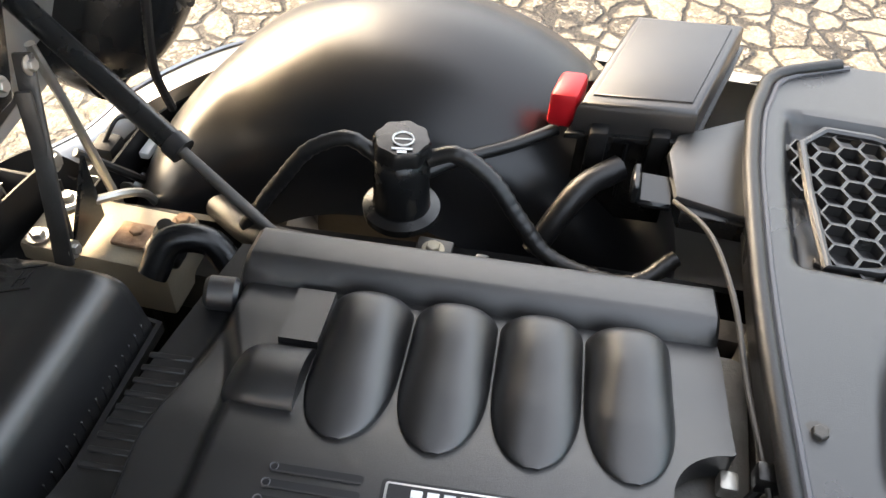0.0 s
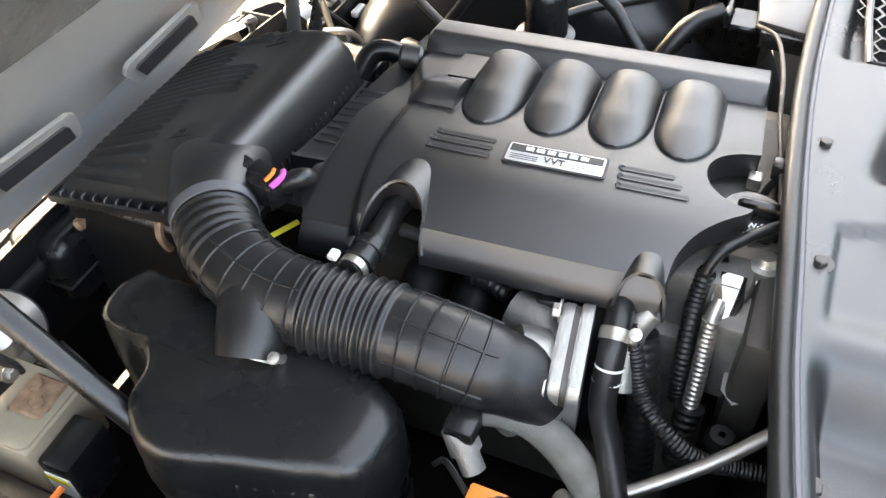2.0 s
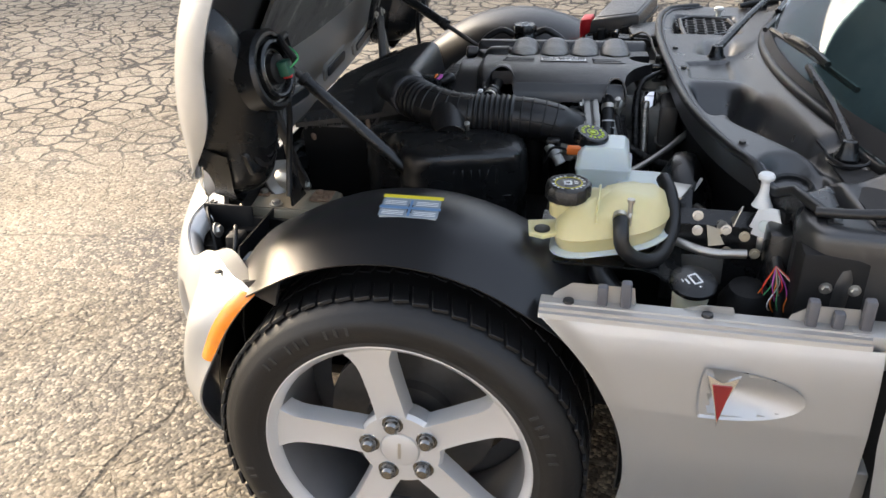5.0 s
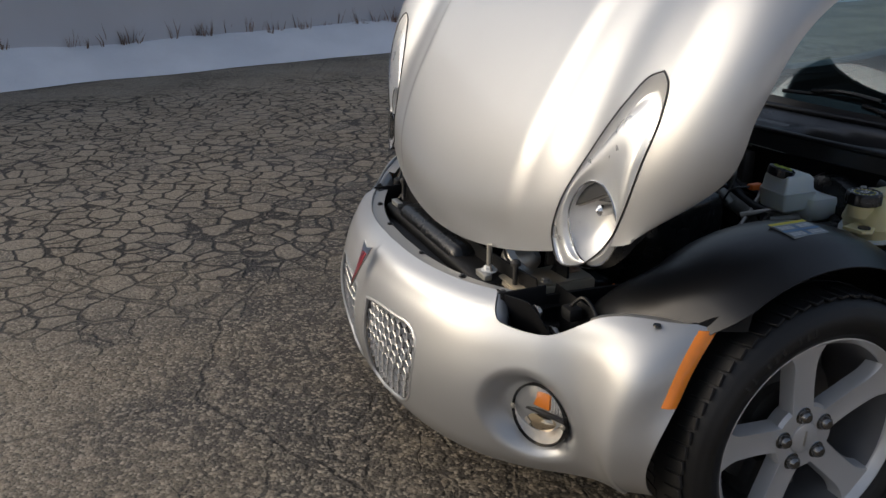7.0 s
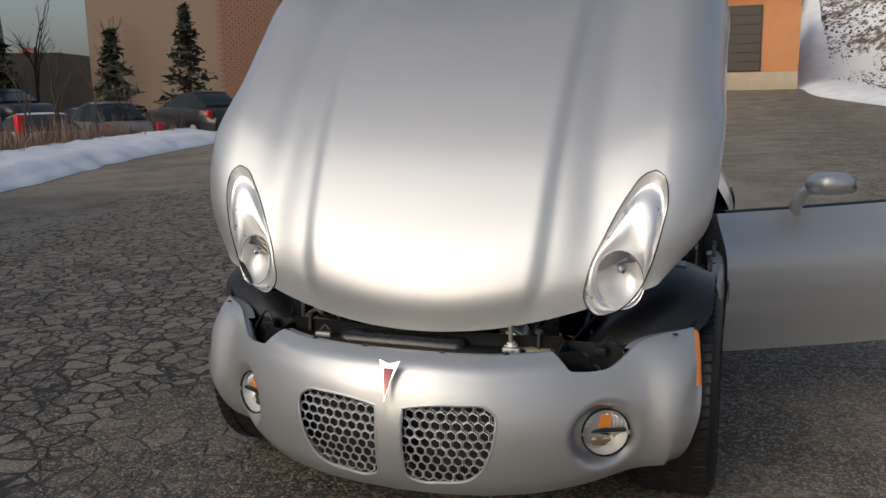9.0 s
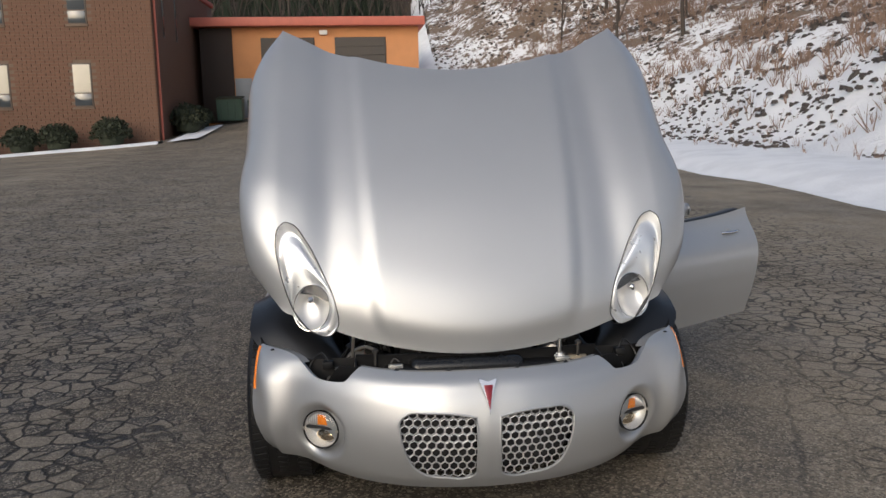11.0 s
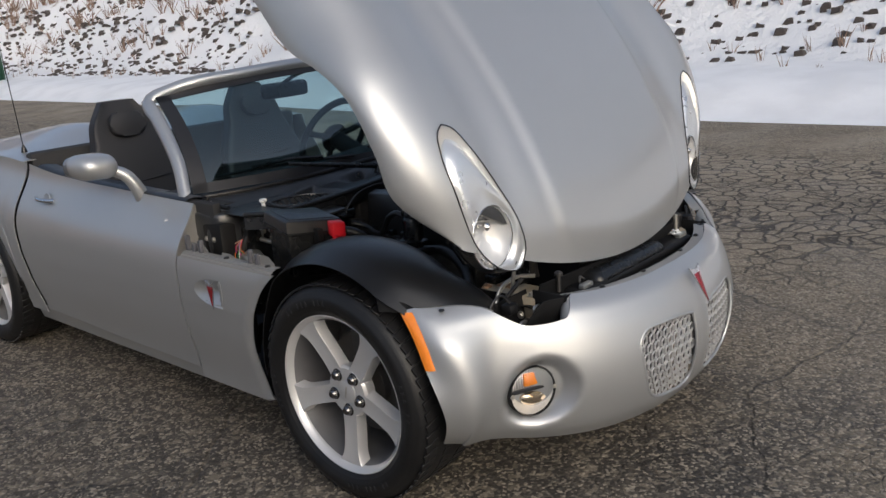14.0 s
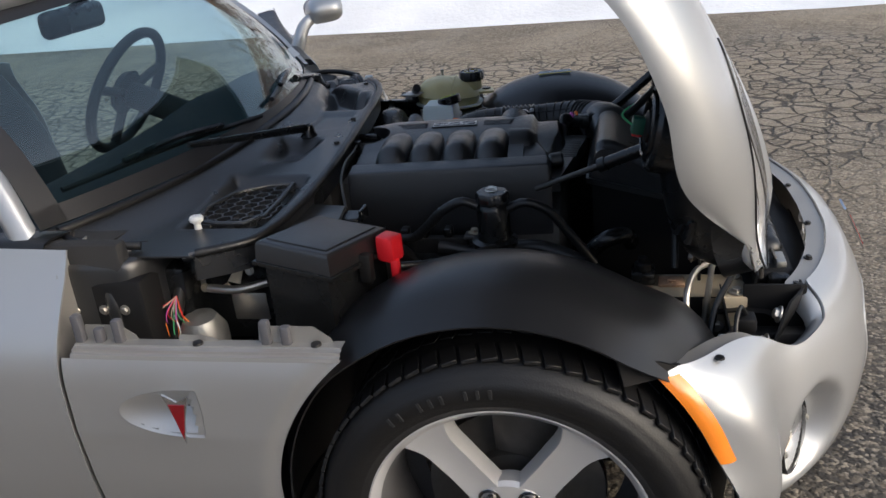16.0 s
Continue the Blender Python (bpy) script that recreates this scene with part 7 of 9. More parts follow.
def scoop(Y, w, X0, X1, high, low, back):
    """An arched duct mouth on the cover's lower edge."""
    rows = []
    for t in (0, .02, .06, .12, .2, .32, .45, .6, .75, .9, 1):
        row = []
        grow = math.sqrt(max(0, 1 - (1 - min(1, t / .35)) ** 2))
        for a in np.linspace(math.pi, 0, 23):
            X = X0 + (X1 - back * math.sin(a) - X0) * t
            ww = w * (.42 + .58 * t) * (.25 + .75 * grow)
            foot = plateau(min(.105, X)) - .004 + (low - plateau(min(.105, X)) + .004) * t ** 2
            row.append(cov(X, Y + ww * math.cos(a), foot + (high - .012 * (1 - t) - foot) * grow * math.sin(a) ** .85))
        rows.append(row)
    return shell(rows, -.0028)


part("cover_scoop", scoop(.060, .036, .010, .1150, .800, .748, .046), BLACK_GRAIN, cover, "arched duct on the cover's edge", 50)
part("cover_scoop", scoop(.310, .025, .064, .1230, .790, .742, .012), BLACK_GRAIN, cover, "small arched duct on the cover's edge", 50)

# oil filler cap in the notch
oc = part("oil_cap", lathe([(.025, 0), (.027, .004), (.027, .014), (.0245, .017), (.001, .0175)], 32, Matrix.Translation((-.030, .404, .750)), rfun=lambda a: 1 + .03 * math.cos(10 * a)), BLACK_SATIN, car, "black oil filler cap with white print")
part("cap_grip", rbox(-.044, -.032, .382, .428, .766, .782, .005), BLACK_SATIN, oc)
letters("5W-30", .0095, Matrix.Translation((-.017, .404, .7682)) @ Matrix.Rotation(radians(98), 4, "Z"), PALE_INK, oc)
part("filler_neck", lathe([(.036, 0), (.036, .06), (.03, .065), (.001, .065)], 24, Matrix.Translation((-.04, .398, .70))), GREASY, car)

# power steering reservoir
ps = part("steering_fluid_reservoir", lathe([(.030, .0), (.032, .01), (.043, .012), (.044, .022), (.033, .026), (.031, .05), (.031, .085), (.027, .096), (.022, .10), (.001, .10)], 32, Matrix.Translation((-.422, .056, .650))), BLACK_SATIN, car, "black power steering reservoir with a grey cap")
cap = part("cap", lathe([(.026, .0), (.031, .002), (.031, .016), (.028, .021), (.001, .022)], 48, Matrix.Translation((-.422, .056, .748)), rfun=lambda a: 1 + .045 * math.cos(8 * a)), BLACK_SATIN, ps)
ring = [Vector((-.418 + .011 * math.cos(a), .058 + .011 * math.sin(a), .7708)) for a in np.linspace(0, 6.2832, 25)]
part("cap_sign", tube(ring, .0011, None, 6, None, None, False), PALE_INK, cap)
bars([(0, -.016, .022, .003), (0, 0, .018, .002), (0, -.021, .01, .004)], Matrix.Translation((-.418, .058, .7702)) @ Matrix.Rotation(radians(100), 4, "Z"), PALE_INK, cap, "cap_print")
part("clamp_tab", rbox(-.39, -.355, .085, .125, .655, .663, .003), DARKSTEEL, ps)
part("tab_bolt", bolt((-.37, .105, .664), (0, 0, 1), .008), BRACKET, ps)
HOSE_J = lambda s: 1.0 + (.10 if (s % .013) < .004 else 0)
part("hose", tube([(-.425, .028, .735), (-.43, -.005, .748), (-.425, -.04, .735), (-.415, -.085, .68), (-.40, -.13, .61)], .0085, 50, 12, None, HOSE_J), RUBBER, car, "taped black hose")
part("hose", tube([(-.428, .085, .742), (-.43, .11, .752), (-.425, .15, .735), (-.41, .19, .695), (-.395, .225, .665), (-.38, .275, .66), (-.37, .32, .672), (-.40, .36, .69)], .0092, 80, 12, None, HOSE_J), RUBBER, car, "taped black hose")
part("hose", tube([(-.47, -.20, .56), (-.40, -.12, .60), (-.37, -.02, .63), (-.37, .09, .62), (-.37, .18, .635)], .016, None, 12, None, ribbed(.006, .08)), RUBBER, car, "ribbed black conduit")
part("hose", tube([(-.52, .29, .70), (-.49, .255, .69), (-.46, .23, .66), (-.44, .21, .62)], .014, None, 12, None, ribbed(.0065, .12)), RUBBER, car, "ribbed cable conduit from the fuse box")
part("loom_tray", rbox(-.375, -.355, .12, .36, .62, .655, .004), BLACK_MATT, car)
for y in (.16, .21, .25, .30):
    part("tray_clip", rbox(-.372, -.345, y - .008, y + .008, .64, .672, .003), BLACK_SATIN, car)
part("heat_shield", rbox(-.34, -.31, .38, .45, .55, .68, .006), DARKSTEEL, car)

# fuse box with red terminal cover
FB = [(-.735, .278), (-.715, .412), (-.540, .362), (-.552, .226)]


def leaning(b):
    """The box sits a little tilted in its tray."""
    for v in b.verts:
        v.co.z += .17 * (v.co.y - .32) - .078 * (v.co.x + .636)
    return b


fb = part("fuse_box", leaning(prism([(-.722, .288), (-.704, .402), (-.550, .354), (-.562, .236)], .60, .745, None, .004)), BLACK_SATIN, car, "black fuse box with lid")
part("lid", leaning(prism(FB, .738, .776, None, .008, 3, scale=.96)), BLACK_GRAIN, fb)
part("lid_rim", leaning(prism([(-.740, .273), (-.718, .418), (-.534, .366), (-.547, .220)], .732, .740, None, .002)), BLACK_SATIN, fb)
part("lid_panel", leaning(prism([(-.6355 + (p[0] + .6355) * .80, .3195 + (p[1] - .3195) * .80) for p in FB], .7755, .7785, None, .002)), BLACK_GRAIN, fb)
for p in ((-.545, .262), (-.541, .330), (-.64, .250)):
    part("lid_latch", leaning(rbox(p[0]-.012, p[0]+.012, p[1]-.014, p[1]+.008, .700, .752, .004)), BLACK_MATT, fb)
for k in range(5):
    part("box_rib", leaning(rbox(-.556, -.548, .248 + .022 * k, .252 + .022 * k, .64, .725, .001, 1)), BLACK_MATT, fb)
rc = part("terminal_cover", leaning(rbox(-.024, .024, -.017, .017, .728, .776, .007, 2, m=Matrix.Translation((-.592, .216, 0)) @ Matrix.Rotation(radians(-10), 4, "Z"))), RED, car, "bright red battery terminal cover")
part("cover_leg", rbox(-.618, -.602, .196, .212, .672, .715, .004), RED, rc)
part("cable", tube([(-.585, .21, .69), (-.555, .165, .68), (-.51, .10, .675), (-.46, .05, .67)], .008, 24, 10), RUBBER, rc)

# air cleaner: a wedge-shaped lid with ribs across it, over a plain box
LID_BACK, LID_FRONT, LID_LOW, LID_HIGH = -.215, .118, -.412, -.116


def top_z(x, y):
    z = spl([-.46, -.412, -.36, -.28, -.19, -.155, -.140, -.128, -.116], [.640, .668, .694, .733, .772, .783, .782, .770, .722], y)
    front = smooth01(.118, .030, x) ** .55
    return z - (z - .668) * (1 - front) * (1 - smooth01(-.235, -.165, y)) - .022 * smooth01(-.165, -.215, x)


def air_top():
    xs_ = [-.215, -.213, -.208, -.202] + list(np.linspace(-.195, .100, 170)) + [.106, .111, .115, .118]
    ys_ = [-.412, -.409, -.404] + list(np.linspace(-.398, -.145, 70)) + [-.140, -.135, -.130, -.126, -.122, -.119, -.116]
    rows = []
    for y in ys_:
        row = []
        back = .045 * smooth01(-.30, -.14, y)
        for x in xs_:
            edge = min(x + .215, .118 - x, y + .412)
            q = x + back * smooth01(.05, -.215, x)
            z = top_z(q, y) - .016 * (1 - smooth01(0, .016, edge))
            reach = -.285 + .075 * (smooth01(-.105, -.100, x) * (1 - smooth01(-.035, -.030, x)) + (1 - smooth01(-.165, -.160, x)) * .6)
            z += .0065 * max(0, math.sin(x * 2 * math.pi / .0140)) ** .7 * (1 - smooth01(reach - .004, reach + .004, y)) * smooth01(.010, .026, edge)
            row.append(Vector((q, y, z)))
        rows.append(row)
    bm = loft(rows)
    g = bmesh.ops.extrude_edge_only(bm, edges=[e for e in bm.edges if e.is_boundary])["geom"]
    for v in g:
        if isinstance(v, bmesh.types.BMVert):
            v.co.z = min(v.co.z - .006, .648 + .18 * (v.co.y + .412))
    return bm


air = part("air_cleaner", air_top(), BLACK_GRAIN, car, "ribbed black air cleaner lid", 50)
for k in range(20):
    x = -.155 + k * .0115
    part("edge_rib", rbox(x - .0008, x + .0008, -.1200, -.1148, .704, .724, .0005, 1), BLACK_GRAIN, air)
for k in range(10):
    y = -.395 + k * .0185
    part("edge_rib", rbox(.112, .123, y - .0016, y + .0016, .638 + .0030 * k, .664 + .0030 * k, .001, 1), BLACK_GRAIN, air)
part("lid_flange", shell([[Vector((x, y, .650 + .17 * (y + .412) + h)) for x, y in ((-.223, -.418), (.125, -.418), (.127, -.23), (.10, -.108), (-.175, -.108), (-.223, -.30), (-.223, -.418))] for h in (-.007, .005)], .006), BLACK_GRAIN, air)
part("air_box_base", loft([[Vector((x, y, z0 + k * (y + .412))) for x, y in ((-.205, -.405), (.112, -.405), (.116, -.23), (.09, -.12), (-.165, -.12))] for z0, k in ((.44, 0), (.642, .17))], True, True), BLACK_MATT, air)
for y in (-.375, -.237):
    part("clip", tube([(.126, y, .672 - .05 * (y < -.3)), (.134, y + .003, .660 - .03 * (y < -.3)), (.131, y + .004, .640 - .02 * (y < -.3)), (.124, y, .626)], .0055, 12, 6), RUST, air, "rusty spring clip")
NECK = [((.030, -.186, .722), .050, .020), ((.070, -.168, .738), .056, .030), ((.106, -.150, .746), .052, .040), ((.135, -.134, .746), .047, .045), ((.152, -.121, .743), .0445, .0445)]
c = curve([n[0] for n in NECK], 22)
rows = []
for i, p in enumerate(c):
    w, h = spl([0, .25, .5, .75, 1], [(n[1], n[2]) for n in NECK], i / 21)
    t = (c[min(i + 1, 21)] - c[max(i - 1, 0)]).normalized()
    side = t.cross(Vector((0, 0, 1))).normalized()
    up = side.cross(t)
    e = 1 + .55 * (1 - i / 21)
    rows.append([p + side * w * math.copysign(abs(math.cos(a)) ** (1 / e), math.cos(a)) + up * h * math.copysign(abs(math.sin(a)) ** (1 / e), math.sin(a)) for a in np.linspace(0, 2 * math.pi, 41)[:-1]])
part("duct_neck", loft(rows, True, True), BLACK_GRAIN, air, "", 60)
for i, (x, y) in enumerate(((-.150, -.215), (.045, -.238))):
    sm = Matrix.Translation((x, y, top_z(x, y) + .0003)) @ Matrix.Rotation(radians(24), 4, "X") @ Matrix.Rotation(radians(90), 4, "Z")
    for px, py, w, d in ((0, .014, .040, .0014), (0, -.014, .040, .0014), (-.006, 0, .0016, .018), (.006, 0, .0016, .018), (0, 0, .012, .0014)):
        part("moulded_sign", rbox(px - w/2, px + w/2, py - d/2, py + d/2, 0, .0008, 0, 1, m=sm), BLACK_SATIN, air)
# sensor on the neck, with its plug, clip and cable
sn = part("air_sensor", rbox(-.017, .017, -.026, .026, -.016, .016, .005, 2, m=Matrix.Translation((.098, -.088, .757)) @ Matrix.Rotation(radians(-18), 4, "Z")), BLACK_SATIN, air, "black air sensor plug")
part("sensor_step", rbox(-.013, .013, -.040, -.020, -.010, .020, .003, 2, m=Matrix.Translation((.104, -.090, .758)) @ Matrix.Rotation(radians(-18), 4, "Z")), BLACK_MATT, sn)
part("sensor_collar", tube([(.086, -.070, .772), (.098, -.064, .776), (.112, -.070, .771)], .0035, 12, 8), PURPLE, sn)
part("sensor_clip", tube([(.090, -.079, .775), (.101, -.074, .779), (.109, -.078, .775)], .0024, 10, 8), ORANGE, sn)
part("sensor_screw", lathe([(.006, 0), (.006, .004), (.001, .005)], 12, Matrix.Translation((.122, -.116, .770))), STEEL, sn)
part("sensor_cable", tube([(.095, -.066, .762), (.085, -.048, .770), (.070, -.046, .755), (.066, -.052, .72), (.075, -.055, .66)], .010, 26, 10, None, ribbed(.006, .08)), RUBBER, sn)
part("yellow_label", rbox(-.0032, .0032, -.022, .022, 0, .0008, 0, 1, m=Matrix.Translation((.106, -.074, .700)) @ Matrix.Rotation(radians(62), 4, "Z") @ Matrix.Rotation(radians(20), 4, "Y")), YELLOW_INK, sn)

# corrugated intake hose with clamps
HP = [(.148, -.124, .743), (.172, -.100, .742), (.197, -.062, .738), (.209, -.015, .732), (.209, .04, .728), (.206, .09, .727), (.205, .14, .726), (.204, .18, .721), (.200, .212, .711), (.190, .238, .697), (.178, .256, .678)]


def hose_r(s):
    r = .97
    if .014 < s < .062:
        r += .075 * abs(math.cos(math.pi * s / .0120)) ** 1.5 - .02
    elif .172 < s < .262:
        r += .115 * abs(math.cos(math.pi * s / .0112)) ** 2 - .02
    elif s > .352:
        r -= .07 * smooth01(.352, .375, s)
    return r


hs = part("intake_hose", tube(HP, .0445, 330, 40, None, hose_r), RUBBER, car, "black corrugated rubber intake hose", 60)
hc = curve(HP, 200)
hs_len = [0]
for a, b in zip(hc, hc[1:]):
    hs_len.append(hs_len[-1] + (b - a).length)


def hose_point(s, ang, r):
    """A point on the hose: distance along it, turn round it from the top towards the outer side."""
    i = max(1, min(198, int(np.searchsorted(hs_len, s))))
    t = (hc[i + 1] - hc[i - 1]).normalized()
    up = (Vector((0, 0, 1)) - t * t.z).normalized()
    return hc[i] + (up * math.cos(ang) + up.cross(t) * -math.sin(ang)) * r


for s in (.076, .098, .120, .142, .163, .276, .298, .320, .342):
    part("hose_hoop", tube([hose_point(s, a, .0436) for a in np.linspace(-1.9, 2.4, 34)], .0017, None, 6, None, None, False), RUBBER, hs)
for ang in (-.75, .35, 1.35):
    part("hose_rib", tube([hose_point(s, ang, .0436) for s in np.linspace(.066, .170, 22)], .0016, None, 6, None, None, False), RUBBER, hs)
    part("hose_rib", tube([hose_point(s, ang, .0436) for s in np.linspace(.266, .352, 20)], .0016, None, 6, None, None, False), RUBBER, hs)


def clamp(at, axis, r, parent, name="hose_clamp"):
    cl = part(name, lathe([(r, -.006), (r + .0015, -.006), (r + .0015, .006), (r, .006)], 36, to_axis(at, axis), caps=False), STEEL, parent, "bright steel hose clamp")
    m = to_axis(at, axis)
    part("screw_housing", rbox(r, r + .007, -.012, .012, -.007, .007, .003, 1, m=m), STEEL, cl)
    part("screw", lathe([(.004, 0), (.004, .020), (.006, .021), (.006, .026), (.001, .027)], 10, m @ Matrix.Translation((r + .004, .008, 0)) @ Matrix.Rotation(radians(-90), 4, "X")), STEEL, cl)
    return cl


part("hose_band", lathe([(.0455, -.007), (.0472, -.007), (.0472, .007), (.0455, .007)], 40, to_axis((.151, -.121, .743), (.72, .68, -.03)), caps=False), GREY_PL, hs, "grey band clamp")
br = part("hose_branch", tube([(.222, -.024, .728), (.240, -.018, .722), (.258, -.012, .714), (.272, -.008, .704)], .036, 14, 28, None, lambda s: 1.12 - 3.0 * s), RUBBER, hs)
clamp((.268, -.009, .706), (.85, .1, -.5), .0325, hs)
part("breather_spigot", tube([(.176, .056, .757), (.150, .060, .756), (.120, .060, .756), (.085, .059, .758), (.06, .060, .755)], .0125, 24, 16), RUBBER, hs)
part("breather_joint", lathe([(.013, -.016), (.0165, -.015), (.0165, -.004), (.0145, -.003), (.0145, .006), (.0165, .007), (.0165, .014), (.012, .016), (.001, .016)], 18, to_axis((.150, .059, .757), (1, -.05, -.02))), BLACK_SATIN, hs)
part("joint_clip", rbox(.142, .156, .040, .047, .764, .771, .002), BLACK_SATIN, hs)
part("spigot_clip", rbox(.166, .178, .033, .043, .766, .773, .002), WHITE_PL, hs)
part("spigot_band", lathe([(.0135, -.004), (.0150, -.004), (.0150, .004), (.0135, .004)], 20, to_axis((.170, .057, .757), (1, -.1, 0)), caps=False), STEEL, hs)


# resonator box below the hose: a wedge with a nose towards the radiator
res_pts = [(.205, -.186), (.240, -.199), (.278, -.190), (.291, -.162), (.290, -.135), (.313, -.106), (.356, -.096), (.382, -.070), (.394, -.036), (.378, .040), (.358, .110), (.342, .146), (.300, .158), (.262, .149), (.240, .110), (.222, .02), (.212, -.10)]
RES = [(p.x, p.y) for p in curve([(*q, 0) for q in res_pts] + [(*res_pts[0], 0)], 81)][:-1]


def resonator():
    rows = []
    for k, z in ((.02, .716), (.30, .716), (.60, .714), (.80, .7115), (.90, .708), (.955, .702), (.985, .693), (1.0, .680), (1.008, .660), (1.012, .640), (1.022, .634), (1.026, .628), (1.014, .622), (1.010, .600), (1.0, .500), (.97, .45)):
        rows.append([Vector((.300 + (x - .300) * k, -.005 + (y + .005) * k, z - .05 * max(0, x - .30) * (z > .69) + .012 * smooth01(-.10, -.19, y) * smooth01(.72, .69, z) * 0)) for x, y in RES])
    return loft(rows, True, True)


rs = part("resonator_box", resonator(), BLACK_SATIN, car, "smooth black intake resonator box", 60)
for z in (.612, .566):
    for f0, f1 in ((.02, .30), (.335, .40), (.435, .50), (.535, .60), (.635, .70), (.735, .80), (.835, .97)):
        a, b = Vector((.392, -.030, z)), Vector((.346, .138, z))
        part("moulded_line", tube([a.lerp(b, f0) + Vector((.004, 0, 0)), a.lerp(b, f1) + Vector((.004, 0, 0))], .0013, 3, 6, None, None, False), GREY_PL, rs)
for f in (.2, .3, .4, .5, .6, .7, .8):
    p = Vector((.394, -.030, .662)).lerp(Vector((.350, .138, .662)), f)
    part("side_rib", rbox(p.x - .006, p.x + .004, p.y - .003, p.y + .003, .640, .672, .002, 1), BLACK_SATIN, rs)

# throttle body and metalwork behind the hose
tb = part("throttle_body", lathe([(.040, -.03), (.046, -.028), (.046, .0), (.040, .004), (.040, .020), (.001, .020)], 28, to_axis((.160, .284, .683), (-.35, .92, -.2))), ALU, car, "cast aluminium throttle body")
fm = Matrix.Translation((.140, .296, .680)) @ Matrix.Rotation(radians(8), 4, "Z") @ Matrix.Rotation(radians(90), 4, "X") @ Matrix.Rotation(radians(-18), 4, "Z")
part("flange", prism(rounded(.100, .118, .022), -.006, .006, fm, .003), ALU, tb)
part("flange", prism(rounded(.104, .122, .022), -.024, -.012, fm, .003), ALU, tb)
part("flange_gasket", prism(rounded(.098, .116, .022), -.012, -.006, fm), DARKSTEEL, tb)
for dx, dy in ((.038, .046), (-.038, .046), (.038, -.046), (-.038, -.046)):
    part("flange_bolt", bolt(fm @ Vector((dx, dy, .007)), fm.to_3x3() @ Vector((0, 0, 1)), .0075), STEEL, tb)
part("bolt_boss", lathe([(.016, 0), (.016, .010), (.010, .012), (.001, .012)], 16, to_axis((.196, .268, .650), (.7, -.3, .5))), ALU, tb)
part("motor_housing", tube([(.105, .235, .700), (.112, .262, .698), (.122, .288, .690)], .024, 10, 18), GREASY, tb)
part("connector", rbox(-.020, .020, -.015, .015, -.014, .014, .004, 2, m=Matrix.Translation((.086, .268, .712)) @ Matrix.Rotation(radians(8), 4, "Z")), BLACK_SATIN, tb)
part("connector_clip", rbox(-.014, .014, -.003, .003, 0, .008, .002, 1, m=Matrix.Translation((.086, .262, .725)) @ Matrix.Rotation(radians(8), 4, "Z")), BLACK_MATT, tb)
part("stub_pipe", tube([(.098, .225, .708), (.092, .205, .712), (.088, .182, .712)], .0085, 22, 10, None, ribbed(.007, .16)), RUBBER, tb)
part("stub_cap", lathe([(.011, 0), (.011, .010), (.008, .012), (.001, .012)], 16, to_axis((.088, .184, .712), (-.1, -1, 0))), BLACK_SATIN, tb)
tb.location = (.010, -.030, 0)
part("inlet_manifold", rbox(.03, .12, .06, .33, .50, .655, .02, 3), BLACK_MATT, car, "black plastic inlet manifold")
for y in (.09, .15, .21, .27):
    part("runner", tube([(.05, y, .67), (.09, y, .67), (.12, y, .62), (.12, y, .55)], .024, 16, 14), BLACK_MATT, car)
part("fuel_rail", tube([(.055, .05, .70), (.055, .33, .70)], .008, 6, 10, None, None, False), GREASY, car)
for y in (.10, .16, .20, .24):
    part("injector_plug", rbox(.062, .085, y - .012, y + .012, .69, .715, .004), BLACK_SATIN, car)
mp = part("metal_pipe", tube([(.095, .335, .735), (.105, .325, .72), (.12, .322, .69), (.14, .325, .66)], .014, 14, 12), ALU, car)

# hoses and conduits between the cover and the cowl
vac = part("vacuum_hose", tube([(.092, .306, .742), (.112, .308, .738), (.140, .311, .728), (.158, .313, .706), (.176, .316, .670), (.196, .332, .640), (.235, .352, .615), (.32, .385, .615), (.42, .43, .640), (.46, .40, .63), (.50, .34, .62)], .0135, None, 16), RUBBER, car, "thick black rubber hose")
clamp((.134, .3105, .730), (.75, .06, -.45), .0140, vac)
for p in ((.155, .313, .710), (.162, .3135, .697)):
    part("hose_mark", lathe([(.0138, -.0014), (.0143, 0), (.0138, .0014)], 20, to_axis(p, (.45, .05, -.85)), caps=False), PALE_INK, vac)
part("sleeved_hose", tube([(.222, .196, .668), (.215, .220, .672), (.206, .250, .660), (.208, .290, .632), (.228, .330, .598), (.25, .36, .54)], .0185, None, 16), SLEEVE, car, "hose in a woven grey sleeve")
part("corrugated_line", tube([(.112, .318, .728), (.122, .330, .695), (.138, .344, .662), (.165, .378, .648), (.170, .415, .630), (.158, .445, .618), (.150, .490, .615)], .0085, 190, 10, None, ribbed(.0045, .14)), RUBBER, car, "thin corrugated line")
part("black_pipe", tube([(-.028, .430, .770), (-.012, .412, .768), (.006, .394, .765), (.022, .380, .760), (.030, .374, .748), (.036, .371, .735)], .0062, 40, 10), RUBBER, car)
part("corrugated_line", tube([(.034, .372, .740), (.044, .370, .715), (.062, .371, .690), (.082, .374, .655), (.094, .378, .610)], .0085, 130, 10, None, ribbed(.006, .14)), RUBBER, car, "corrugated wiring conduit")
part("corrugated_line", tube([(.066, .389, .712), (.074, .390, .690), (.090, .392, .655), (.110, .393, .615)], .0080, 110, 10, None, ribbed(.0055, .16)), STEEL, car, "shiny corrugated conduit")
part("corrugated_line", tube([(.110, .393, .625), (.122, .394, .59), (.13, .395, .55)], .014, 60, 10, None, ribbed(.009, .12)), RUBBER, car, "corrugated conduit")
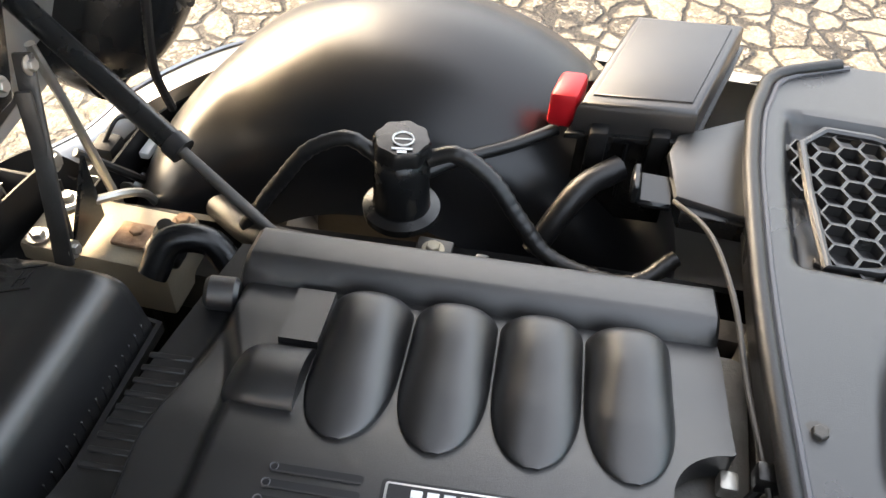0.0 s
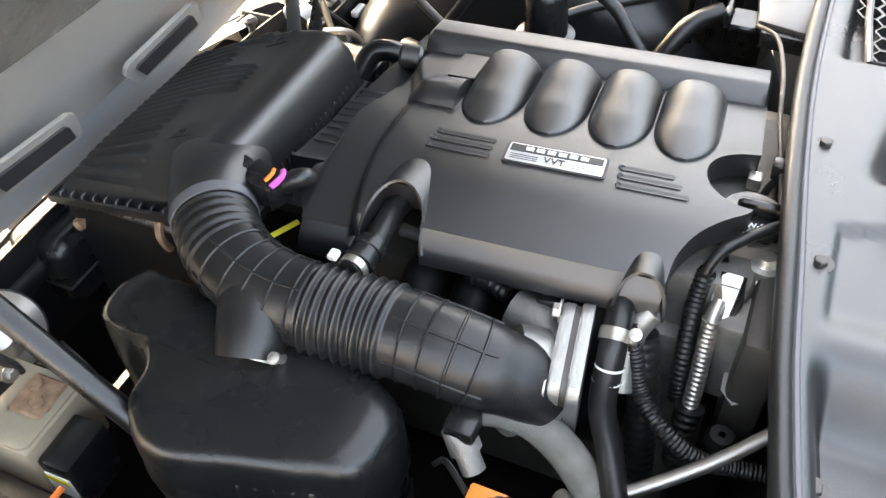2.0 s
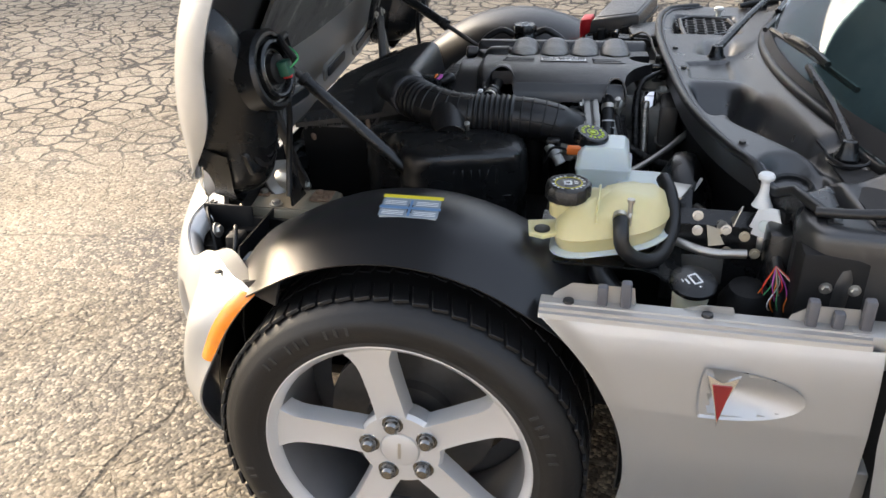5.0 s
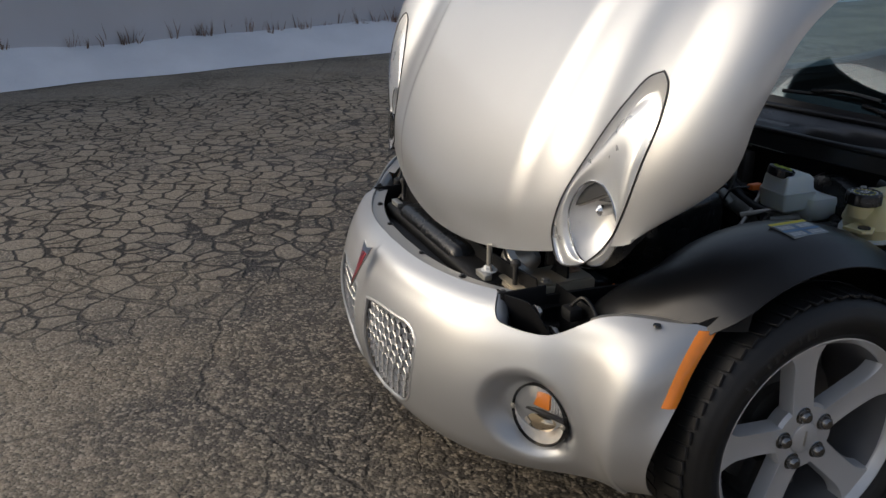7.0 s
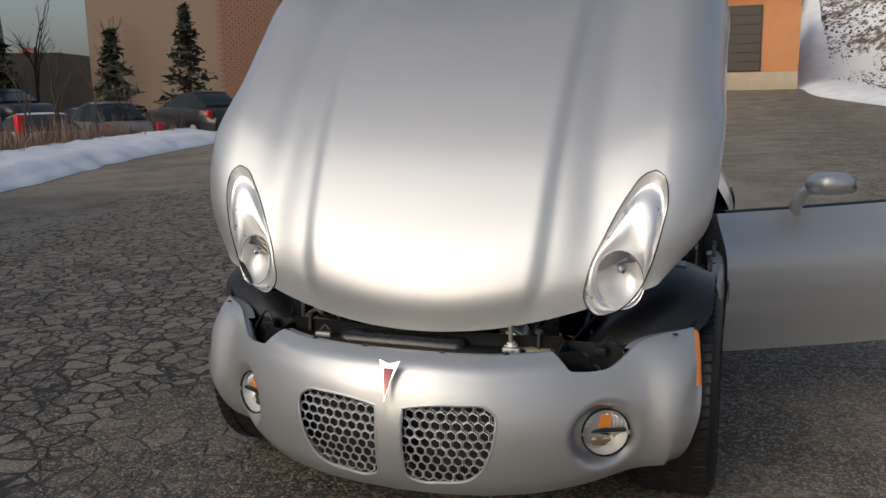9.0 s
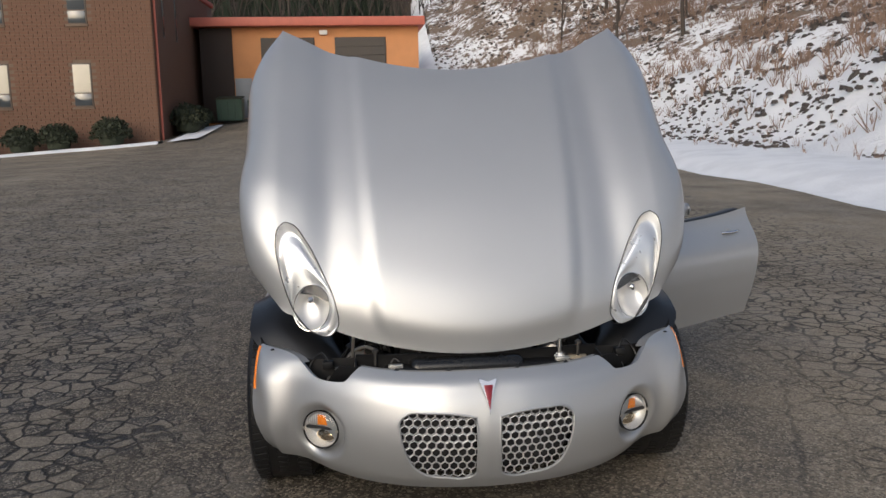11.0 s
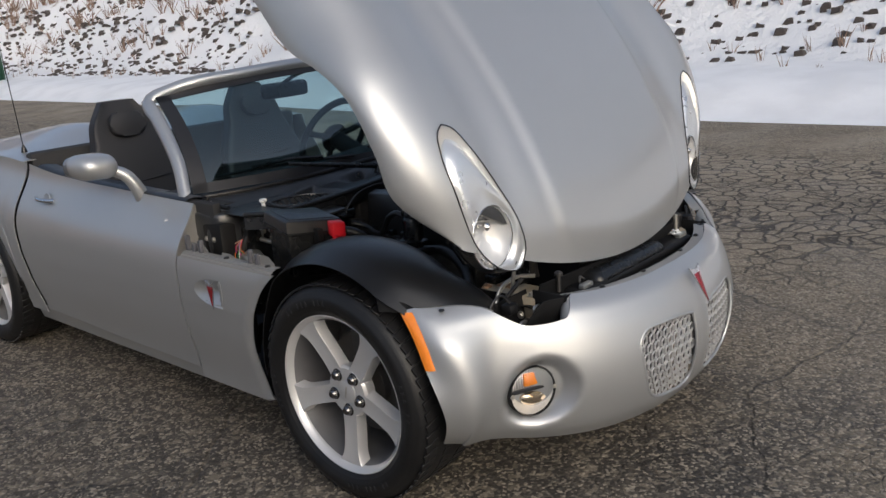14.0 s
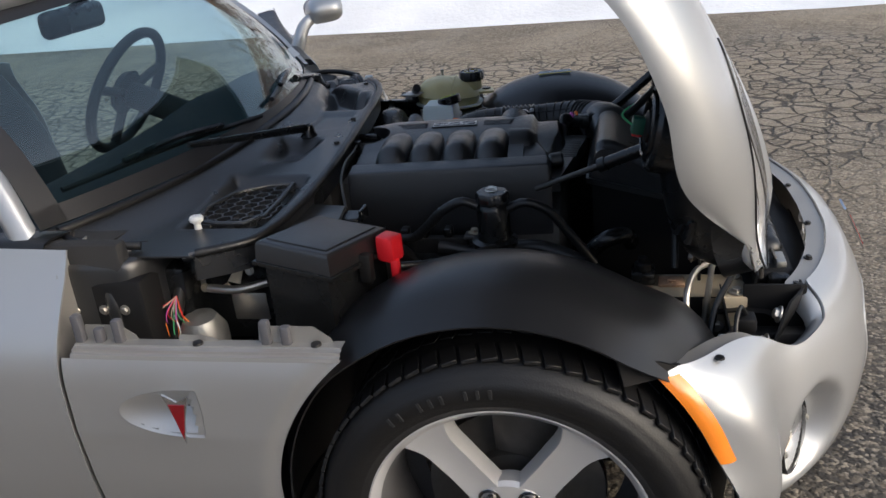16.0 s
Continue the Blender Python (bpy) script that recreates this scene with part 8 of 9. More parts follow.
part("corrugated_line", tube([(.098, .330, .700), (.115, .342, .660), (.135, .352, .600), (.15, .36, .54)], .016, 70, 12, None, ribbed(.010, .08)), RUBBER, car, "corrugated conduit")
part("cylinder_head", rbox(-.03, .075, .392, .455, .60, .715, .012, 2), GREASY, car, "grimy cast cylinder head end")
part("regulator", lathe([(.022, 0), (.022, .012), (.018, .014), (.018, .024), (.012, .026), (.008, .034), (.001, .035)], 24, Matrix.Translation((-.008, .424, .708))), ALU, car, "cast metal regulator")
part("chrome_fitting", prism([(0, -.013), (.030, -.016), (.052, -.008), (.052, .008), (.030, .016), (0, .013)], 0, .020, Matrix.Translation((.012, .398, .722)) @ Matrix.Rotation(radians(34), 4, "Y"), .004), CHROME, car, "bright cast sensor fitting")
part("sensor_stem", tube([(.046, .392, .716), (.060, .390, .712), (.070, .389, .706)], .0085, 8, 12), STEEL, car)
part("fitting_bracket", rbox(-.004, .012, .375, .392, .690, .735, .003), PALE_STONE, car, "pale metal bracket")
part("bracket_knob", lathe([(.010, 0), (.011, .006), (.007, .010), (.001, .011)], 14, to_axis((.026, .374, .728), (.6, -.5, .5))), BLACK_SATIN, car)
part("black_pipe", tube([(-.005, .452, .700), (.022, .432, .690), (.046, .415, .682), (.070, .405, .670)], .0085, 26, 10), RUBBER, car)
part("lug_plate", prism([(0, 0), (.036, .002), (.048, .016), (.040, .032), (.012, .034)], 0, .004, Matrix.Translation((.058, .414, .655)) @ Matrix.Rotation(radians(24), 4, "Y"), .001), GREASY, car)
part("rubber_stud", lathe([(.013, 0), (.016, .004), (.016, .014), (.012, .020), (.004, .020), (.003, .012), (.001, .012)], 18, Matrix.Translation((.120, .430, .590))), RUBBER, car)
part("dark_firewall_pad", rbox(-.30, .10, .42, .46, .55, .73, .01), DARKSTEEL, car)

# dipstick tube and bonnet release wire
part("wire_stay", tube([(-.43, .345, .742), (-.36, .372, .772), (-.27, .390, .785), (-.17, .402, .780), (-.115, .412, .776), (-.08, .418, .772), (-.03, .428, .765), (.03, .442, .755), (.08, .455, .74)], .0028, None, 8), DARKSTEEL, car, "thin black wire along the cowl")
part("stay_clip", rbox(-.112, -.095, .405, .425, .765, .785, .003), BLACK_SATIN, car)
part("stay_loop", tube([(-.105, .418, .772), (-.09, .405, .745), (-.075, .412, .725), (-.06, .43, .735)], .004, 20, 8), RUBBER, car)
part("stay_plug", rbox(-.115, -.098, .385, .400, .742, .758, .003), STEEL, car)

# brake fluid reservoir
bw_ = part("brake_fluid_reservoir", loft([[Vector((.375 + a * w, .315 + b * d, z)) for a, b in rounded(2, 2, .16, 3)] for z, w, d in ((.655, .030, .030), (.665, .042, .045), (.70, .045, .050), (.712, .045, .050), (.716, .042, .047), (.742, .040, .044), (.750, .034, .036))], True, True), WHITE_TANK, car, "milky white brake fluid reservoir with black cap")
part("rear_lobe", loft([[Vector((.40 + a * w, .385 + b * d, z)) for a, b in rounded(2, 2, .2, 3)] for z, w, d in ((.635, .030, .035), (.65, .038, .045), (.675, .038, .045), (.69, .034, .040))], True, True), WHITE_TANK, bw_)
part("moulded_band", loft([[Vector((.375 + a * w, .315 + b * d, z)) for a, b in rounded(2, 2, .16, 3)] for z, w, d in ((.704, .0465, .0515), (.707, .0475, .0525), (.711, .0465, .0515))], True, True), WHITE_TANK, bw_)
bc = part("cap", lathe([(.030, 0), (.032, .002), (.032, .020), (.029, .023), (.001, .023)], 48, Matrix.Translation((.372, .285, .744)) @ Matrix.Rotation(radians(-14), 4, "X") @ Matrix.Rotation(radians(6), 4, "Y"), rfun=lambda a: 1 + .018 * math.cos(24 * a)), BLACK_SATIN, bw_)
bcm = Matrix.Translation((.372, .285, .744)) @ Matrix.Rotation(radians(-14), 4, "X") @ Matrix.Rotation(radians(6), 4, "Y") @ Matrix.Translation((0, 0, .0232))
part("cap_sign", lathe([(.009, 0), (.011, 0), (.011, .0006), (.009, .0006)], 24, bcm, caps=False), LIME_INK, bc)
part("cap_sign", lathe([(.001, 0), (.006, 0), (.006, .0006), (.001, .0006)], 6, bcm), LIME_INK, bc)
for k in range(15):
    if k not in (3, 10):
        part("cap_print", rbox(-.0022, .0022, -.003, .003, 0, .0006, 0, 1, m=bcm @ Matrix.Rotation(radians(24 * k), 4, "Z") @ Matrix.Translation((0, .020, 0))), LIME_INK, bc)
part("master_cylinder", lathe([(.022, 0), (.022, .14), (.03, .15), (.03, .17), (.001, .17)], 20, to_axis((.372, .26, .63), (.1, 1, 0))), ALU, car)
part("brake_servo", lathe([(.02, -.05), (.09, -.045), (.125, -.02), (.13, 0), (.125, .02), (.05, .05), (.001, .05)], 36, to_axis((.385, .475, .605), (.1, 1, .1))), BLACK_SATIN, car, "round black brake servo")
for k in range(4):
    z = .60 + .03 * k
    part("brake_pipe", tube([(.365, .28 + .01 * k, .63), (.40, .23, .62 + .01 * k), (.41, .20, .58), (.42, .14 - .02 * k, .54)], .0028, 20, 6), DARKSTEEL, car)
part("fluid_switch", rbox(.315, .335, .24, .275, .70, .715, .003), ORANGE, bw_)
part("switch_cable", tube([(.325, .24, .708), (.30, .21, .70), (.285, .19, .66)], .003, 12, 6), RUBBER, bw_)
part("pressure_sensor", lathe([(.012, 0), (.012, .02), (.016, .021), (.016, .045), (.008, .05), (.001, .05)], 12, to_axis((.275, .225, .655), (-.3, -.4, .6))), ALU, car)
part("sensor_plug", rbox(.240, .272, .192, .222, .675, .705, .006), BLACK_SATIN, car)
part("cross_brace", tube([(.24, .30, .60), (.36, .44, .645), (.52, .50, .68), (.60, .52, .70)], .009, 24, 10), STEEL, car, "thin silver cross brace")
part("cross_brace", tube([(.28, .26, .575), (.17, .44, .66), (.12, .50, .70)], .007, 20, 10), STEEL, car)
part("white_tag", prism(rounded(.018, .075, .004), 0, .001, Matrix.Translation((.455, .475, .685)) @ Matrix.Rotation(radians(60), 4, "X") @ Matrix.Rotation(radians(14), 4, "Z")), WHITE_PL, car)

# coolant tank
def tank():
    rows = []
    ol = rounded(2, 2, .75, 6)
    for z, w, d in ((.672, .040, .062), (.682, .062, .080), (.70, .070, .088), (.712, .072, .090), (.716, .0745, .0925), (.720, .072, .090), (.740, .066, .084), (.755, .052, .070), (.764, .030, .045), (.766, .005, .01)):
        rows.append([Vector((.632 + a * w - .25 * (b * d), .340 + b * d, z + .010 * b * d / .09 - .010 * math.exp(-((b * d + .022) / .007) ** 2) * (z > .735) - .006 * math.exp(-((b * d - .050) / .009) ** 2) * (z > .735))) for a, b in ol])
    return loft(rows, True, True)


tk = part("coolant_tank", tank(), YELLOW_TANK, car, "yellowed translucent coolant tank with black cap", 60)
part("mounting_ear", prism([(.655, .205), (.70, .212), (.708, .235), (.69, .262), (.64, .27)], .706, .713, None, .002), YELLOW_TANK, tk)
part("ear_bolt", lathe([(.013, 0), (.013, .003), (.001, .004)], 16, Matrix.Translation((.687, .232, .713))), RUBBER, tk)
part("mounting_ear", prism([(.52, .42), (.575, .40), (.585, .45), (.53, .47)], .735, .740, None, .001), STEEL, tk)
part("tank_neck", lathe([(.030, 0), (.030, .035), (.001, .035)], 24, Matrix.Translation((.642, .268, .725))), YELLOW_TANK, tk)
part("seam_flange", loft([[Vector((.632 + a * w - .25 * (b * d), .340 + b * d, z + .010 * b * d / .09)) for a, b in rounded(2, 2, .75, 6)] for z, w, d in ((.686, .070, .088), (.687, .0785, .0965), (.690, .0785, .0965), (.691, .070, .088))], True, True), WHITE_TANK, tk, "", 60)
for b_ in (-.022,):
    part("tank_rib", tube([(.632 + a * .072 - .25 * b_, .340 + b_, .716 + .047 * math.sqrt(max(0, 1 - a * a)) + .002) for a in np.linspace(-.9, .9, 13)], .0022, 24, 8), YELLOW_TANK, tk)
cc = part("cap", lathe([(.034, 0), (.037, .003), (.037, .022), (.034, .027), (.030, .028), (.029, .026), (.001, .026)], 56, Matrix.Translation((.642, .268, .752)), rfun=lambda a: 1 + .03 * math.cos(14 * a)), BLACK_SATIN, tk)
ccm = Matrix.Translation((.642, .268, .7782))
part("cap_ring", lathe([(.021, 0), (.0222, 0), (.0222, .0006), (.021, .0006)], 32, ccm, caps=False), YELLOW_INK, cc)
bars([(-.006, 0, .004, .014), (-.001, .006, .012, .003), (-.001, -.006, .012, .003), (.004, 0, .003, .010), (.012, .004, .006, .003), (.012, -.003, .006, .003)], ccm @ Matrix.Rotation(radians(100), 4, "Z"), PALE_INK, cc, "cap_print")
for k in range(20):
    if k % 5:
        part("cap_print", rbox(-.0018, .0018, -.002, .002, 0, .0006, 0, 1, m=ccm @ Matrix.Rotation(radians(18 * k), 4, "Z") @ Matrix.Translation((0, .0255, 0))), PALE_INK, cc)
part("spout", tube([(.672, .352, .742), (.688, .354, .745), (.698, .355, .742)], .008, 8, 12), YELLOW_TANK, tk)
clamp((.690, .354, .745), (1, 0, 0), .0105, tk)
part("coolant_hose", tube([(.695, .355, .744), (.712, .357, .735), (.718, .36, .712), (.712, .38, .688), (.685, .415, .675), (.64, .435, .69), (.60, .44, .715), (.57, .43, .745), (.545, .42, .755)], .0125, None, 14), RUBBER, car, "black rubber coolant hose")
part("thick_hose", tube([(.655, .325, .668), (.668, .325, .645), (.69, .36, .60), (.705, .41, .55)], .020, None, 16), RUBBER, car, "thick coolant hose below the tank")
clamp((.664, .325, .652), (.4, .1, -.9), .0215, car)
part("tank_shelf", shell([[Vector((x, y, .672 - .03 * smooth01(.40, .46, y))) for x in np.linspace(.53, .715, 8)] for y in np.linspace(.22, .46, 12)], .004), BLACK_SATIN, car, "black shelf under the coolant tank")

# washer filler, cowl side plates and harness on both sides
wc = part("washer_filler", lathe([(.020, 0), (.026, .03), (.030, .075), (.022, .085), (.001, .085)], 24, to_axis((.703, .470, .57), (.15, .05, 1))), CREAM_TANK, car, "cream washer filler neck with black cap")
part("cap", lathe([(.034, 0), (.037, .003), (.037, .010), (.033, .013), (.001, .014)], 32, to_axis((.714, .474, .648), (.22, .05, 1))), BLACK_SATIN, wc)
bars([(0, .004, .022, .003), (-.010, -.004, .003, .012), (.010, -.004, .003, .012), (0, -.009, .018, .003), (0, .012, .012, .003), (.004, .018, .006, .002), (-.018, 0, .003, .003)], to_axis((.714, .474, .648), (.22, .05, 1)) @ Matrix.Translation((0, 0, .014)) @ Matrix.Rotation(radians(110), 4, "Z"), PALE_INK, wc, "cap_print")


def hinge_side(s):
    def hp(name, b, mt, label="", parent=car):
        if s < 0:
            bmesh.ops.transform(b, matrix=MX, verts=b.verts)
        return part(name, b, mt, parent, label)
    pr = hp("bonnet_prop_stop", lathe([(.017, -.002), (.013, .006), (.008, .020), (.0065, .038), (.008, .042), (.0125, .045), (.0135, .050), (.011, .054), (.001, .056)], 24, Matrix.Translation((.586, .578, .738))), WHITE_PL, "white plastic bonnet stop on a white bracket plate")
    pm = Matrix.Translation((.600, .588, .735)) @ Matrix.Rotation(radians(62), 4, "Z") @ Matrix.Rotation(radians(78), 4, "X")
    hp("bracket", prism([(-.028, -.046), (.032, -.050), (.038, -.026), (.024, -.018), (.015, .004), (-.015, .004), (-.020, -.016)], -.002, .002, pm, .0015), WHITE_PL, "", pr)
    hp("bracket_boss", lathe([(.011, 0), (.009, .004), (.001, .005)], 18, pm @ Matrix.Translation((0, -.028, .002))), WHITE_TANK, "", pr)
    hp("bracket_foot", rbox(.572, .604, .575, .615, .655, .690, .006), STEEL, "", pr)
    hp("cowl_pipe_ring", lathe([(.034, -.012), (.035, .002), (.031, .006), (.027, .003), (.026, -.012)], 32, Matrix.Translation((.548, .625, .758)) @ Matrix.Rotation(radians(6), 4, "Y"), caps=False), RUBBER, "black rubber ring round a hole in the cowl")
    # the hole's inner shade is a near-black disc within the ring
    hp("cowl_hole_disc", lathe([(.028, -.010), (.028, -.008), (.001, -.008)], 24, Matrix.Translation((.548, .625, .758)) @ Matrix.Rotation(radians(6), 4, "Y")), DARK_INK_AND_HOLES, "near-black disc for the shaded hole in the cowl")
    pl = hp("side_plate", shell([[Vector((x, y, z)) for y in np.linspace(.43, .60, 8)] for x, z in ((.60, .55), (.605, .63), (.60, .70), (.57, .715))], .004), BLACK_SATIN, "black side plate with bolts")
    for y, z in ((.478, .722), (.48, .695), (.525, .70), (.555, .69), (.575, .66), (.53, .66)):
        hp("plate_bolt", bolt((.612, y, z), (1, 0, .2), .0055), STEEL if z > .69 else BRACKET, "", pl)
    hp("pipe_fitting", tube([(.61, .45, .67), (.63, .50, .665), (.625, .56, .665)], .008, 14, 10), STEEL, "", pl)
    hp("torn_clip", prism([(0, 0), (.035, .005), (.03, .03), (.015, .022), (.008, .035)], 0, .002, Matrix.Translation((.60, .495, .70)) @ Matrix.Rotation(radians(60), 4, "Y"), 0), BRACKET, "", pl)
    hp("torn_clip", prism([(0, 0), (.03, .0), (.02, .035)], 0, .002, Matrix.Translation((.59, .535, .71)) @ Matrix.Rotation(radians(70), 4, "X"), 0), STEEL, "", pl)
    hp("metal_plate", rbox(.60, .606, .46, .53, .59, .645, .003), GREASY if s > 0 else STEEL, "", pl)
    hp("hinge_pillar", rbox(.60, .66, .585, .635, .40, .72, .008), BLACK_SATIN, "", pl)
    hp("door_pillar", rbox(.64, .74, .62, .80, .25, .735, .012), BLACK_MATT, "", pl)
    w = hp("wire_loom", tube([(.65, .60, .68), (.672, .61, .63), (.69, .615, .57), (.70, .60, .50)], .012, 20, 10), RUBBER, "", pl)
    rw = random.Random(77)
    for k in range(14):
        mt = (ORANGE, RED, GREEN_WIRE, PURPLE, PALE_INK, BRACKET)[k % 6]
        y, dx = .585 + .0035 * k, rw.uniform(-.010, .014)
        hp("bare_wire", tube([(.672, .600, .672), (.688 + dx, y + rw.uniform(-.01, .01), .648), (.690 - dx, y + rw.uniform(-.012, .012), .618), (.682, .600 + .002 * k, .585)], .0011, 16, 5), mt, "", pl)
    hp("relay", rbox(.66, .72, .64, .70, .60, .66, .006), GREASY, "", pl)
    hp("junction", rbox(.67, .73, .515, .575, .56, .585, .006), BLACK_SATIN, "", pl)
    hp("canister", lathe([(.02, 0), (.042, .01), (.045, .08), (.03, .11), (.001, .115)], 24, to_axis((.66, .565, .52), (.1, 0, 1))), BLACK_MATT if s > 0 else ALU, "", pl)
    hp("washer_pipe", tube([(.715, .69, .735), (.725, .685, .70), (.725, .68, .62), (.72, .675, .50)], .018, 16, 12), COWL, "", pl)
    for y in (.66, .70, .75):
        hp("pillar_bolt", bolt((.741, y, .68), (1, 0, 0), .006), STEEL, "", pl)


hinge_side(1)
hinge_side(-1)

# cowl: panel between bonnet and windscreen
def rail(x):
    """Front edge of the cowl over the car's width."""
    return spl([-.70, -.66, -.60, -.50, -.38, -.25, -.10, .05, .20, .35, .50, .60, .68], [.53, .46, .432, .418, .415, .416, .424, .437, .452, .48, .54, .608, .655], x)


def glass_line(x):
    return .645 + .20 * (x / .7) ** 2


def cowl_z(x, y):
    r = rail(x)
    t = (y - r) / max(.05, glass_line(x) - r)
    z = spl([-.70, -.45, -.1, .05, .46, .70], [.762, .770, .790, .795, .790, .765], x)
    z += .026 * smooth01(.62, 1, t)
    # soft-edged wells: two before the driver, one round the wiper pivot, a shallow facet, one for the intake
    back = .592 + .25 * (x - .166)
    z -= .066 * smooth01(.128, .190, x) * (1 - smooth01(.262, .345 - .5 * (y - .51), x)) * smooth01(.016, .046, y - r) * (1 - smooth01(back - .045, back, y))
    z -= .054 * smooth01(.235, .335, x + .55 * (y - .56)) * (1 - smooth01(-.060, .004, x - .395 - 1.15 * (y - .56))) * smooth01(.524, .560, y) * (1 - smooth01(back - .030, back + .020, y))
    z -= .030 * smooth01(-.085, -.130, x) * (1 - smooth01(-.15, -.27, x)) * smooth01(.488, .520, y + .12 * (x + .13)) * (1 - smooth01(.575, .610, y))
    z -= .007 * smooth01(-.020, -.012, x + .3 * (y - .48)) * (1 - smooth01(.085, .125, x)) * smooth01(.468, .478, y) * (1 - smooth01(.555, .568, y))
    z -= .018 * smooth01(.43, .46, x) * (1 - smooth01(.55, .58, x)) * smooth01(.655, .680, y)
    z -= .030 * (1 - smooth01(.036, .062, math.hypot((x - .548) * .9, y - .625)))
    z -= .022 * smooth01(-.325, -.345, x) * smooth01(.028, .046, y - r) * (1 - smooth01(.607, .625, y)) * smooth01(-.59, -.572, x)
    return z


rows = []
for s in np.linspace(0, 1, 62):
    rows.append([Vector((x, rail(x) + (glass_line(x) - rail(x)) * s, cowl_z(x, rail(x) + (glass_line(x) - rail(x)) * s))) for x in np.linspace(-.705, .70, 230)])
cowl = part("cowl_panel", shell(rows, -.003), COWL, car, "dark grey grained plastic cowl panel", 45)
c = [Vector((x, rail(x) - .002, cowl_z(x, rail(x)) + .006)) for x in np.linspace(-.70, .68, 90)]
part("cowl_seal", tube(c, .0085, None, 10, None, None, False), RUBBER, cowl, "rubber seal along the cowl's front edge")
part("seal_lip", tube([p + Vector((0, .012, -.002)) for p in c], .004, None, 8, None, None, False), GREY_PL, cowl)
part("cowl_front", shell([[p + Vector((0, .004, -.008)) for p in c], [p + Vector((0, .006, -.05)) for p in c]], .003), COWL, cowl)
both("seal_tail", lambda: tube([(.68, .64, .775), (.70, .70, .785), (.695, .76, .79), (.66, .80, .79)], .008, 20, 10), RUBBER, cowl)
for x, y in ((-.14, .449), (.041, .463), (.46, .55), (-.361, .48), (-.532, .46), (.25, .49)):
    part("cowl_screw", bolt((x, y, cowl_z(x, y) + .001), (0, 0, 1), .0065, None, 1.9), DARKSTEEL, cowl)
# honeycomb intake on the passenger side
VENT = [(-.345, .482), (-.45, .474), (-.53, .472), (-.562, .50), (-.562, .55), (-.547, .60), (-.48, .612), (-.40, .59), (-.352, .53)]
# shade below the honeycomb painted as a near-black sheet
part("vent_tray", prism(VENT, .7505, .7525), DARK_INK_AND_HOLES, cowl, "near-black sheet for the shade under the intake mesh")
part("vent_rim", tube([Vector((x, y, .767)) for x, y in VENT + VENT[:2]], .005, None, 8, None, None, False), COWL, cowl)
b = bmesh.new()
r = .0165
for i in range(24):
    for j in range(14):
        cx, cy = -.71 + (i + (.5 if j % 2 else 0)) * r * math.sqrt(3), .45 + j * r * 1.5
        if inside(cx, cy, VENT):
            hx = [(math.cos(radians(60*k+30)), math.sin(radians(60*k+30))) for k in range(6)]
            o = [b.verts.new((cx + r*1.01*p, cy + r*1.01*q, .7665)) for p, q in hx]
            n_ = [b.verts.new((cx + r*.87*p, cy + r*.87*q, .767)) for p, q in hx]
            d = [b.verts.new((cx + r*.87*p, cy + r*.87*q, .754)) for p, q in hx]
            for k in range(6):
                b.faces.new((o[k], o[(k+1) % 6], n_[(k+1) % 6], n_[k]))
                b.faces.new((n_[k], n_[(k+1) % 6], d[(k+1) % 6], d[k]))
part("vent_honeycomb", b, COWL, cowl, "dark plastic honeycomb over the air intake", 20)["kind"] = "stuff"
# corner piece with clip beside the fuse box
cp = part("cowl_corner", prism([(-.590, .425), (-.535, .345), (-.500, .335), (-.430, .345), (-.415, .420)], .742, .750, None, .004, 2), COWL, cowl)
part("corner_lip", prism([(-.47, .34), (-.415, .352), (-.41, .42), (-.46, .42)], .72, .742, None, .002), BLACK_SATIN, cowl)
part("corner_clip", rbox(-.475, -.425, .308, .345, .728, .738, .003, 1), BLACK_SATIN, cowl)
part("corner_clip", rbox(-.470, -.430, .300, .308, .728, .752, .002, 1), BLACK_SATIN, cowl)

